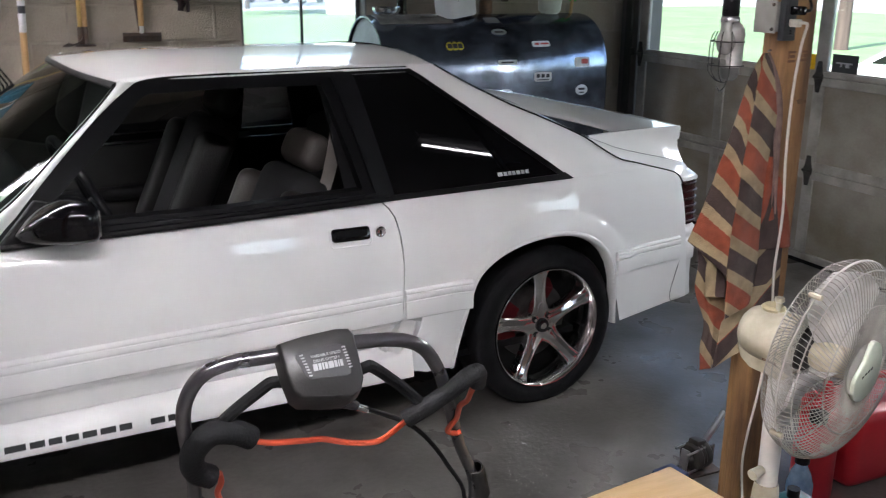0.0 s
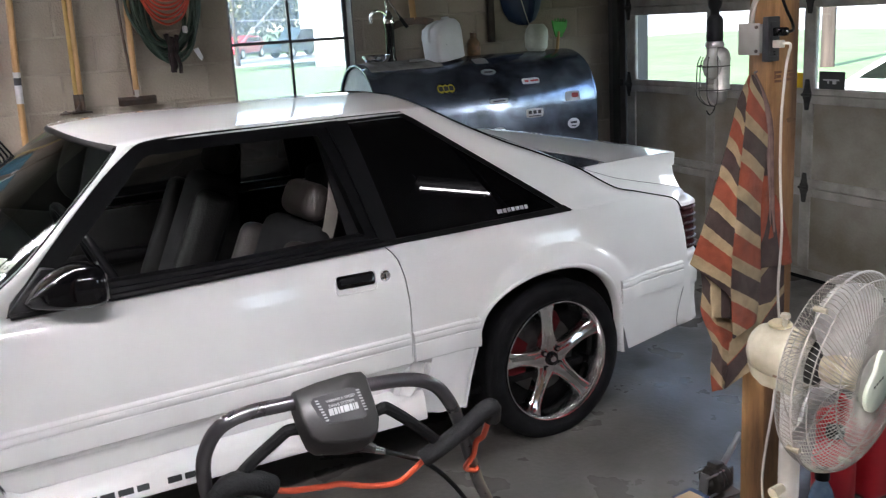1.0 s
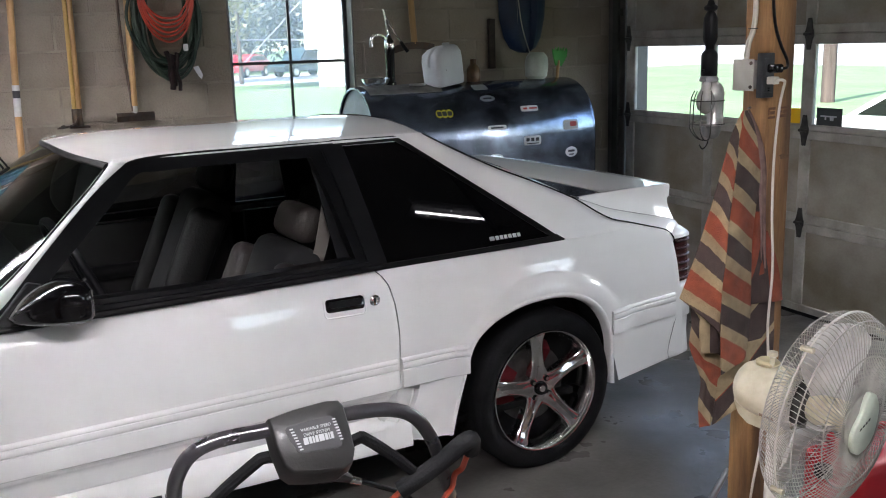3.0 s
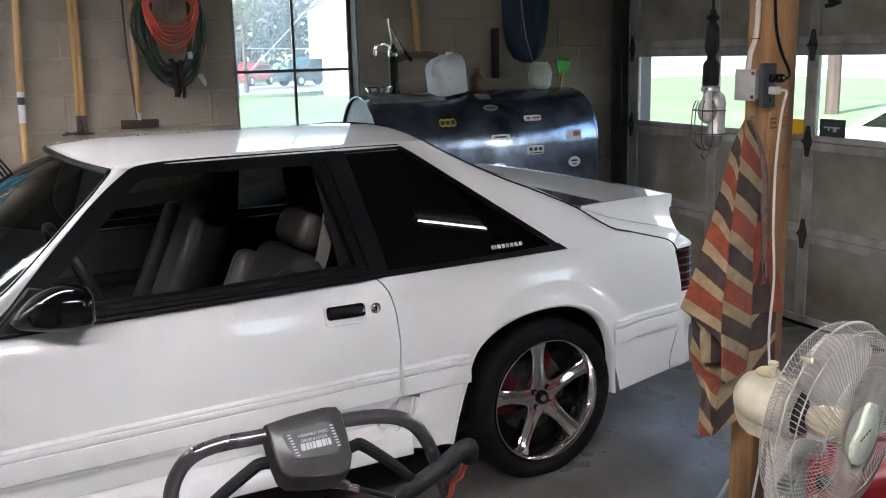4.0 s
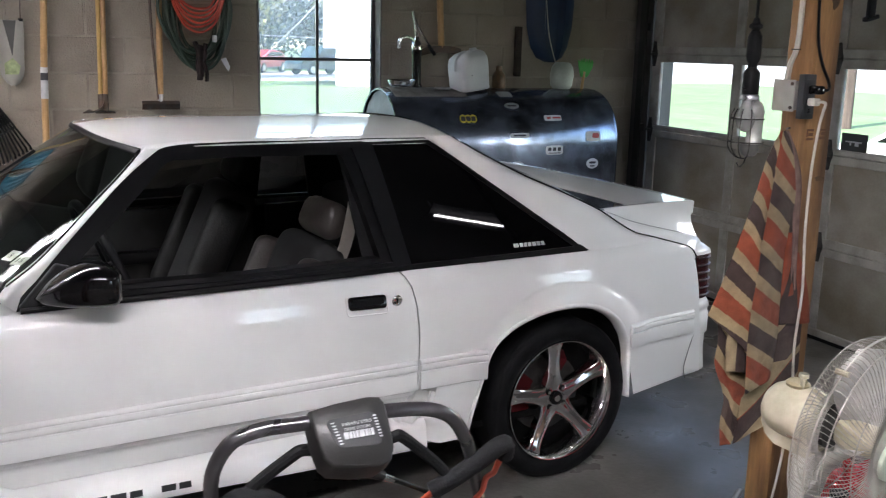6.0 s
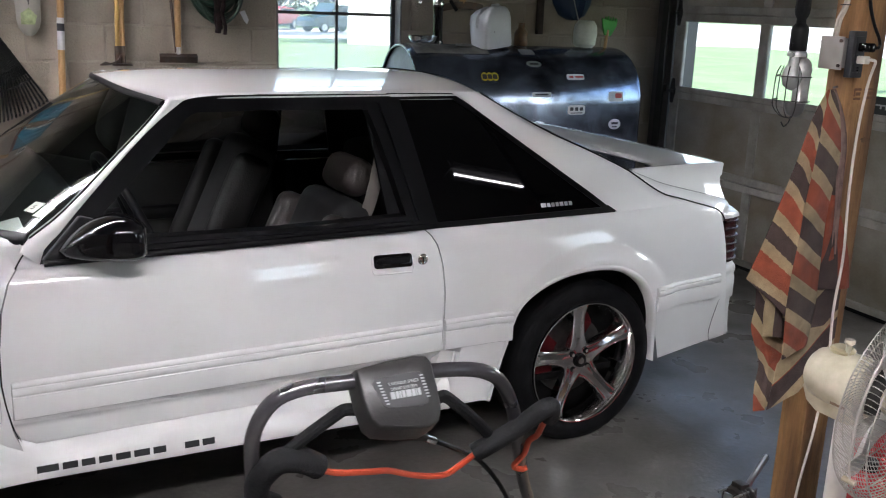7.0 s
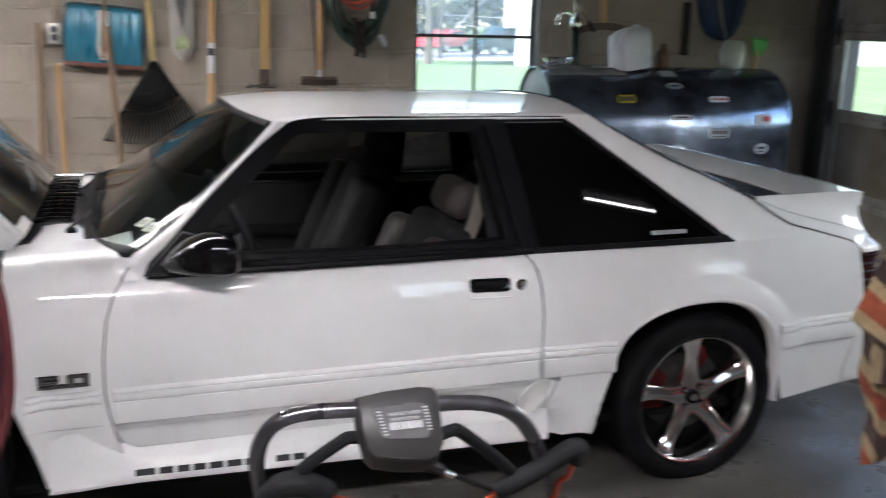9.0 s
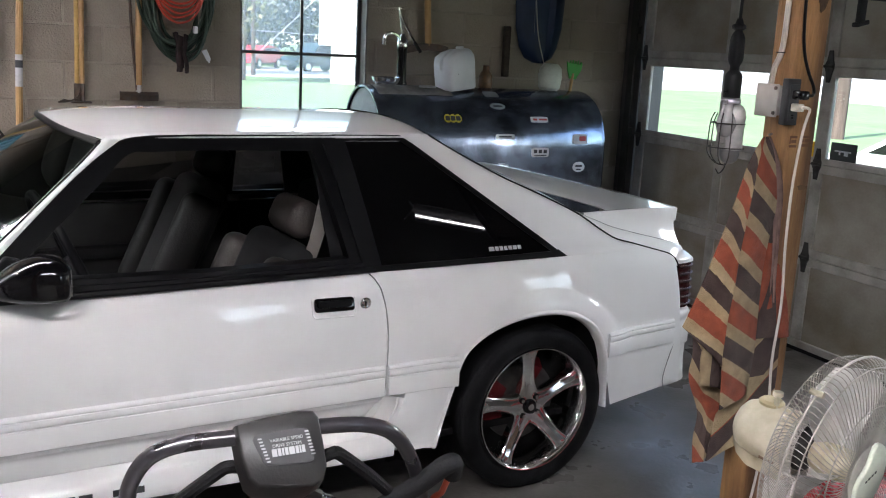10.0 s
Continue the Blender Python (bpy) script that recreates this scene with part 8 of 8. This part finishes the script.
# ---- left-hand post with the air hose ----
LX0, LX1 = -2.345, -2.214
post = solid("support_post", moved(box(0, LX1 - LX0, 0, 0.14, 0, CEIL_Z - 0.002, bevel=0.006), Matrix.Translation((LX0, -1.02, 0))), mat("red_brown_timber", (0.082, 0.030, 0.010), 0.65, vary=0.2, scale=3, fine=22, bump=0.15, second=(0.055, 0.020, 0.007), blend=0.7, stretch=(9, 9, 0.6)), "thick red-brown timber post with an air hose hung on it", "post")
hose = thing("air_hose", (-2.15, -1.10, 0.6), "maroon rubber air hose looped over a post hook", "hose")
MAROON = mat("maroon_rubber", (0.062, 0.014, 0.017), 0.5, vary=0.15, scale=12, second=(0.10, 0.022, 0.026), blend=0.5, spec=0.25)
HY = -1.10
loops = [
    [(-2.30, 0.915), (-2.252, 0.928), (-2.192, 0.946), (-2.121, 0.974), (-2.072, 1.025), (-2.042, 1.098), (-2.043, 1.191), (-2.072, 1.292), (-2.102, 1.361), (-2.142, 1.419), (-2.19, 1.45), (-2.24, 1.44)],
    [(-2.26, 0.70), (-2.177, 0.71), (-2.103, 0.74), (-2.035, 0.826), (-2.007, 0.925), (-2.001, 1.054), (-2.013, 1.149), (-2.047, 1.251), (-2.086, 1.341), (-2.126, 1.399), (-2.168, 1.428), (-2.22, 1.44)],
    [(-2.28, 1.20), (-2.219, 1.217), (-2.171, 1.235), (-2.132, 1.293), (-2.131, 1.352), (-2.163, 1.391), (-2.22, 1.41)],
    [(-2.145, 1.75), (-2.140, 1.602), (-2.138, 1.570), (-2.12, 1.552), (-2.100, 1.566), (-2.090, 1.602), (-2.085, 1.75)],
    [(-2.20, 0.62), (-2.12, 0.66), (-2.055, 0.76), (-2.030, 0.90), (-2.022, 1.05), (-2.045, 1.18), (-2.09, 1.29), (-2.13, 1.37), (-2.18, 1.41)],
    [(-2.29, 1.26), (-2.23, 1.262), (-2.185, 1.285), (-2.160, 1.33), (-2.170, 1.375), (-2.21, 1.40)],
]
for k, pts in enumerate(loops):
    yy = HY + 0.016 * (k % 3) - 0.012
    part("hose_loop", tube([(x, yy + 0.012 * math.sin(3 * i + k), z) for i, (x, z) in enumerate(pts)], 0.0095, steps=9, per=5), MAROON, hose, smooth=70)
part("brass_fitting", rod((-2.168, HY - 0.02, 1.492), (-2.142, HY - 0.02, 1.455), 0.009), mat("brass", (0.55, 0.40, 0.17), 0.35, metal=0.9, vary=0.15), hose, "brass hose fitting")
part("hose_tail", tube([(-2.143, HY - 0.02, 1.456), (-2.118, HY - 0.02, 1.41), (-2.105, HY - 0.02, 1.37)], 0.0095), MAROON, hose)
part("steel_coupler", rod((-2.166, HY - 0.02, 1.60), (-2.164, HY - 0.02, 1.49), 0.011), STEEL, hose, "steel coupler")
part("coupler_pin", tube([(-2.152, HY - 0.03, 1.60), (-2.150, HY - 0.03, 1.53), (-2.143, HY - 0.03, 1.50)], 0.003), TRIM, hose)
reel = thing("hose_hook", (-2.20, -1.08, 1.44), "blue plastic hose hook on the post", "hook")
part("hook_ring", tube([(-2.205 + 0.040 * math.cos(a), -1.09, 1.475 + 0.042 * math.sin(a)) for a in levels(0, 2 * math.pi, 20)], 0.012, steps=8, per=2), mat("blue_hook_plastic", (0.03, 0.13, 0.36), 0.4), reel)
part("hook_plate", box(-2.255, -2.216, -1.075, -1.021, 1.40, 1.50, bevel=0.006), bpy.data.materials["blue_hook_plastic"], reel)

# things stuck to the door panes
card = mat("yellow_card", (0.62, 0.40, 0.03), 0.6)
lit = card.node_tree.nodes.new("ShaderNodeBsdfTranslucent")
lit.inputs["Color"].default_value = (0.75, 0.50, 0.05, 1)
both_sides = card.node_tree.nodes.new("ShaderNodeMixShader")
both_sides.inputs[0].default_value = 0.6
end = next(n for n in card.node_tree.nodes if n.type == "OUTPUT_MATERIAL")
card.node_tree.links.new(end.inputs["Surface"].links[0].from_socket, both_sides.inputs[1])
card.node_tree.links.new(lit.outputs[0], both_sides.inputs[2])
card.node_tree.links.new(both_sides.outputs[0], end.inputs["Surface"])
solid("pane_sticker", box(DOOR_X + 0.009, DOOR_X + 0.011, 1.074, 1.205, 1.098, 1.184), card, "yellow card stuck to a door pane", "sticker")
t = thing("pane_sign", (DOOR_X, 0.88, 1.10), "small dark sign stuck to a door pane", "sign")
part("sign_face", box(DOOR_X + 0.009, DOOR_X + 0.011, 0.79, 0.965, 1.100, 1.196), mat("dark_sign", (0.05, 0.055, 0.055), 0.5), t)
bm = box(DOOR_X + 0.006, DOOR_X + 0.008, 0.825, 0.935, 1.147, 1.155)
box(DOOR_X + 0.006, DOOR_X + 0.008, 0.845, 0.87, 1.129, 1.147, bm=bm)
box(DOOR_X + 0.006, DOOR_X + 0.008, 0.895, 0.905, 1.131, 1.147, bm=bm)
part("sign_mark", bm, WHITE_S, t, "pale bars on the sign")

# ---- ceiling lights, all out of view ----
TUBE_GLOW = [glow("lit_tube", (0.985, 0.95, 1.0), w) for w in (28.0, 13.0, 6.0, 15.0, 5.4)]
LAMP_WHITE = mat("white_enamel", (0.75, 0.75, 0.73), 0.4, vary=0.03)


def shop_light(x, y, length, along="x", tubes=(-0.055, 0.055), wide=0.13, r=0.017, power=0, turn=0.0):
    t = thing("shop_light", (x, y, CEIL_Z - 0.16), "white enamel shop light with lit tubes, out of view under the ceiling", "ceiling light", group="shop lights")
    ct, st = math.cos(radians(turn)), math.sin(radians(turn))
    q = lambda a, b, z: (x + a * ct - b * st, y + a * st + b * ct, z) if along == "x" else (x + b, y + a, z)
    # trough sides cut light off the back wall; a lone tube gets a black shield
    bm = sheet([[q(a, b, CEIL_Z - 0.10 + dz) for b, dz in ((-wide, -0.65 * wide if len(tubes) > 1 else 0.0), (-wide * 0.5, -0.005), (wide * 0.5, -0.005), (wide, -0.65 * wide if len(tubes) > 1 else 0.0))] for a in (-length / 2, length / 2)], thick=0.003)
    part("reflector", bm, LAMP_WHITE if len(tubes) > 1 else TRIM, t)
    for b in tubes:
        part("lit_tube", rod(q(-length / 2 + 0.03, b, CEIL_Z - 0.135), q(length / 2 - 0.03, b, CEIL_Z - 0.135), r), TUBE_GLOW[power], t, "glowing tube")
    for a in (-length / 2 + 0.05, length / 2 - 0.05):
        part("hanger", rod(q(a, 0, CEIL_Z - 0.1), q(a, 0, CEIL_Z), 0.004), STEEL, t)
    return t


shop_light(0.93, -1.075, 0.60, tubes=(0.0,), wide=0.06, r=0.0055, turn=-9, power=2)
# no such fixture known: added to light the near flank
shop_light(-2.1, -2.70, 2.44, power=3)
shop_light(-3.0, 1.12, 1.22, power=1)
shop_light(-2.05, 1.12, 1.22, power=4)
# unseen extra fixture, added for light at the left end
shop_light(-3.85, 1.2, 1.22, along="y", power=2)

# ---- outside ----
GRASS = mat("lawn_grass", (0.085, 0.145, 0.05), 0.9, vary=0.4, scale=0.35, fine=2.2, bump=0.5, second=(0.13, 0.19, 0.09), blend=0.8)
solid("ground", box(-400, 400, -400, 400, -0.6, -0.215), GRASS, "mown green lawn round the garage", kind="structure")
solid("road", box(-30.0, 60.0, 43.6, 60.0, -0.25, -0.205), mat("pale_gravel", (0.42, 0.41, 0.39), 0.9, vary=0.1, scale=2, fine=20, bump=0.3), "pale gravel parking strip", kind="structure")
# pale sheets added in place of the overexposed white above the lawn
solid("pale_far_sheet", box(39.0, 400.0, -390, 43.4, -0.25, -0.204), mat("pale_far_ground", (0.36, 0.36, 0.36), 0.9, vary=0.1, scale=1), "pale ground in place of overexposed white beyond the lawn", kind="structure")
solid("pale_far_sheet", box(62.0, 400.0, 43.5, 170.0, -0.25, -0.203), bpy.data.materials["pale_far_ground"], "pale ground in place of overexposed white beyond the gravel", kind="structure")
solid("pale_far_sheet", box(40.0, 61.9, 60.2, 110.0, -0.25, -0.203), bpy.data.materials["pale_far_ground"], "pale ground in place of overexposed white beyond the gravel", kind="structure")

SIDING = mat("white_siding", (0.8, 0.8, 0.79), 0.7, vary=0.03, scale=1)
ROOFING = mat("grey_shingle", (0.16, 0.16, 0.17), 0.9, vary=0.15, scale=3, bump=0.3)


outb = thing("outbuilding", (16.5, 43.0, -0.21), "white-sided outbuilding with a jutting upper storey and grey roof", "building")
TURN_OB = Matrix.Translation((11.05, 38.4, 0)) @ pose(0, 0, 0, 0, 0, -20) @ Matrix.Translation((-11.05, -38.4, 0))
part("lower_wall", moved(box(11.6, 22.0, 38.6, 48.0, -0.22, 1.5), TURN_OB), SIDING, outb)
part("upper_wall", moved(plate([(11.05, 38.4, 1.45), (22.4, 38.4, 1.45), (22.4, 38.4, 3.65), (16.7, 38.4, 6.5), (11.05, 38.4, 3.65)], (0, 1, 0), 9.8), TURN_OB), SIDING, outb)
part("roof", moved(sheet([[(10.95, y, 3.58), (16.7, y, 6.58), (22.7, y, 3.58)] for y in (38.1, 48.4)], thick=0.1), TURN_OB), ROOFING, outb)
part("window", moved(box(15.2, 16.3, 38.37, 38.45, 2.2, 3.4), TURN_OB), TRIM_GLOSS, outb)


def far_car(x, y, turn, paint, label, van=False):
    c = thing("parked_car", (x, y, -0.205), label, "car", turn=turn)
    ORIGIN[c.name] = Vector((0, 0, 0))
    h = 1.75 if van else 1.42
    prof = [(-2.2, 0.35), (-2.25, 0.65), (-2.1, 0.85), (-1.1, 0.98), (-0.45, h - 0.05), (0.3, h), (1.3 if not van else 1.9, h - 0.06), (1.8 if not van else 2.15, 1.0), (2.2, 0.9), (2.25, 0.4)]
    rows = [[(px, y0, pz if pz < 1 or abs(y0) < 0.7 else pz) for px, pz in prof] for y0 in (-0.82, -0.7, 0.7, 0.82)]
    for r in (0, 3):
        rows[r] = [(px * 0.985, y0, pz - (0.06 if pz > 1.0 else 0.0)) for (px, y0, pz) in rows[r]]
    bm = sheet(rows)
    for r in (rows[0], rows[3]):
        bm.faces.new([bm.verts.new(p) for p in r])
    bmesh.ops.remove_doubles(bm, verts=bm.verts, dist=1e-4)
    part("body", bm, paint, c, smooth=40)
    for s in (-1, 1):
        win = [(-0.95, 1.0), (-0.42, h - 0.13), (1.2 if not van else 1.8, h - 0.15), (1.6 if not van else 2.0, 1.02)]
        part("side_window", plate([(px, s * 0.80, pz) for px, pz in win], (0, s, 0), 0.03), TRIM_GLOSS, c)
        for px in (-1.35, 1.35):
            wh = part("wheel", spun([(0, 0), (0, 0.22), (0.0, 0.32), (0.2, 0.32), (0.2, 0)], (px, s * 0.84, 0.32), (px, 0, 0.32), 20), RUBBER, c)
            part("rim", spun([(-0.01, 0), (-0.01, 0.2), (0.02, 0.2)], (px, s * 0.84, 0.32), (px, 0, 0.32), 16), STEEL, wh)
    return c


far_car(12.7, 56.6, 50, mat("red_car", (0.45, 0.02, 0.04), 0.3, coat=1.0), "red car parked beyond the lawn")
far_car(15.6, 53.4, 24, mat("teal_car", (0.012, 0.03, 0.035), 0.3, coat=1.0), "dark teal van parked beyond the lawn", van=True)
far_car(6.75, 2.87, -86, mat("white_far_car", (0.75, 0.75, 0.76), 0.3, coat=1.0), "white car parked outside the overhead door")


def utility_pole(x, y, r, h, label="weathered wooden utility pole"):
    t = thing("utility_pole", (x, y, -0.21), label, "pole")
    part("pole_shaft", rod((x, y, -0.22), (x, y, h), r, r * 0.75, steps=14), mat("grey_pole_wood", (0.075, 0.055, 0.046), 0.9, vary=0.3, scale=2, bump=0.2, stretch=(4, 4, 0.3)) if "grey_pole_wood" not in bpy.data.materials else bpy.data.materials["grey_pole_wood"], t)
    part("crossarm", box(x - 1.1, x + 1.1, y - 0.06, y + 0.06, h - 0.9, h - 0.75), bpy.data.materials["grey_pole_wood"], t)
    return t


utility_pole(17.75, 15.0, 0.18, 9.0)
utility_pole(9.6, 44.6, 0.12, 8.5)
solid("utility_wire", tube([(9.6, 44.6, 0.7), (11.6, 44.4, 2.6), (13.2, 44.2, 4.2), (20.0, 43.5, 10.5)], 0.03, steps=5), STEEL, "utility wire from the pole", "wire")
solid("utility_wire", tube([(9.6, 44.6, 2.0), (20.0, 46.5, 1.85), (40.0, 48.0, 2.2)], 0.025, steps=5), STEEL, "utility wire between poles", "wire")

LEAF = [mat("leaf_green", (0.15, 0.17, 0.12), 0.7, vary=0.3, scale=0.8), mat("leaf_yellow", (0.30, 0.28, 0.12), 0.7, vary=0.3, scale=0.8), mat("leaf_dark", (0.14, 0.15, 0.14), 0.7, vary=0.3, scale=0.8)]
BARK = mat("grey_bark", (0.12, 0.095, 0.075), 0.95, vary=0.25, scale=3, bump=0.5, stretch=(4, 4, 0.5))


def tree(x, y, h, spread, leaf, count, seed, size=0.35, low=0.35, label="broadleaf tree at the edge of the lawn"):
    rng = random.Random(seed)
    t = thing("tree", (x, y, -0.21), label, "tree")
    bm = tube([(x, y, -0.3), (x + 0.1, y, h * 0.3), (x - 0.1, y + 0.1, h * 0.75)], 0.3, steps=10, per=4, radii=(h * 0.028, h * 0.008))
    tips = []
    for k in range(9):
        a, z = rng.uniform(0, 6.28), h * rng.uniform(low, 0.75)
        e = Vector((x + spread * 0.7 * math.cos(a), y + spread * 0.7 * math.sin(a), z + h * 0.18))
        tube([(x, y, z), tuple(Vector((x, y, z)).lerp(e, 0.5) + Vector((0, 0, 0.3))), tuple(e)], 0.05, steps=6, per=3, bm=bm, radii=(h * 0.009, h * 0.002))
        tips.append(e)
    part("trunk", bm, BARK, t)
    verts, faces = [], []
    for k in range(count):
        c = rng.choice(tips) if rng.random() < 0.7 else Vector((x, y, h * rng.uniform(low, 1.0)))
        p = c + Vector((rng.gauss(0, spread * 0.3), rng.gauss(0, spread * 0.3), rng.gauss(0, h * 0.10)))
        s = size * rng.uniform(0.5, 1.3)
        u = Vector((rng.gauss(0, 1), rng.gauss(0, 1), rng.gauss(0, 1))).normalized()
        v = u.orthogonal().normalized()
        b = len(verts)
        verts += [tuple(p + u * s), tuple(p + v * s * 0.6), tuple(p - u * s), tuple(p - v * s * 0.6)]
        faces.append((b, b + 1, b + 2, b + 3))
    me = bpy.data.meshes.new("crown")
    me.from_pydata(verts, [], faces)
    me.materials.append(leaf)
    ob = new("crown", me)
    ob.parent = t
    ob.matrix_parent_inverse = t.matrix_basis.inverted()
    tagged(ob, kind="stuff")
    return t


tree(7.7, 39.0, 8.0, 2.4, LEAF[1], 7000, 3, 0.13, low=0.36, label="yellowing broadleaf tree at the edge of the lawn")
tree(3.0, 46.0, 10.0, 3.6, LEAF[0], 2200, 7, 0.32)
for k, (x, y, h) in enumerate(((14, 76, 15), (20, 70, 17), (26, 78, 16), (33, 72, 15), (23, 66, 12), (40, 78, 15), (17.5, 80, 16), (12, 68, 9))):
    tree(x, y, h, 5.5, LEAF[2] if k % 2 else LEAF[0], 15000, 20 + k, 0.21, low=0.08, label="tall dark tree behind the parked cars")

# ---- blocks of the back wall, last ----
COURSE, RUN, JOINT_X, JOINT_Z = 0.2032, 0.4064, -2.842, 1.617


def block_mesh(length):
    bm = box(-length / 2 + 0.005, length / 2 - 0.005, 0.0, 0.03, -0.0968, 0.0968, bevel=0.004, segments=1)
    me = bpy.data.meshes.new("block")
    bm.to_mesh(me)
    bm.free()
    me.materials.append(BLOCK)
    return me


full, half = block_mesh(RUN), block_mesh(RUN / 2)
cuts = {}
for k in range(-4, 9):
    zc = JOINT_Z - COURSE * (k + 0.5)
    if zc < 0.09 or zc > CEIL_Z - 0.05:
        continue
    shift = 0.0 if k % 2 == 0 else RUN / 2
    n = -6
    while True:
        x0 = JOINT_X + shift + n * RUN
        n += 1
        if x0 > DOOR_X - 0.05:
            break
        if x0 < WEST_X:
            continue
        x1 = min(x0 + RUN, DOOR_X - 0.002)
        pieces = [(x0, x1)]
        if WIN_Z0 < zc < WIN_Z1:
            pieces = [(a, b) for a, b in ((x0, min(x1, WIN_X0)), (max(x0, WIN_X1), x1)) if b - a > 0.05]
        for a, b in pieces:
            size = round(b - a, 3)
            if size not in cuts:
                cuts[size] = block_mesh(size)
            ob = new("block", cuts[size])
            ob.parent = wall_north
            ob.location = ((a + b) / 2, WALL_Y + random.uniform(-0.0012, 0.0012), zc)
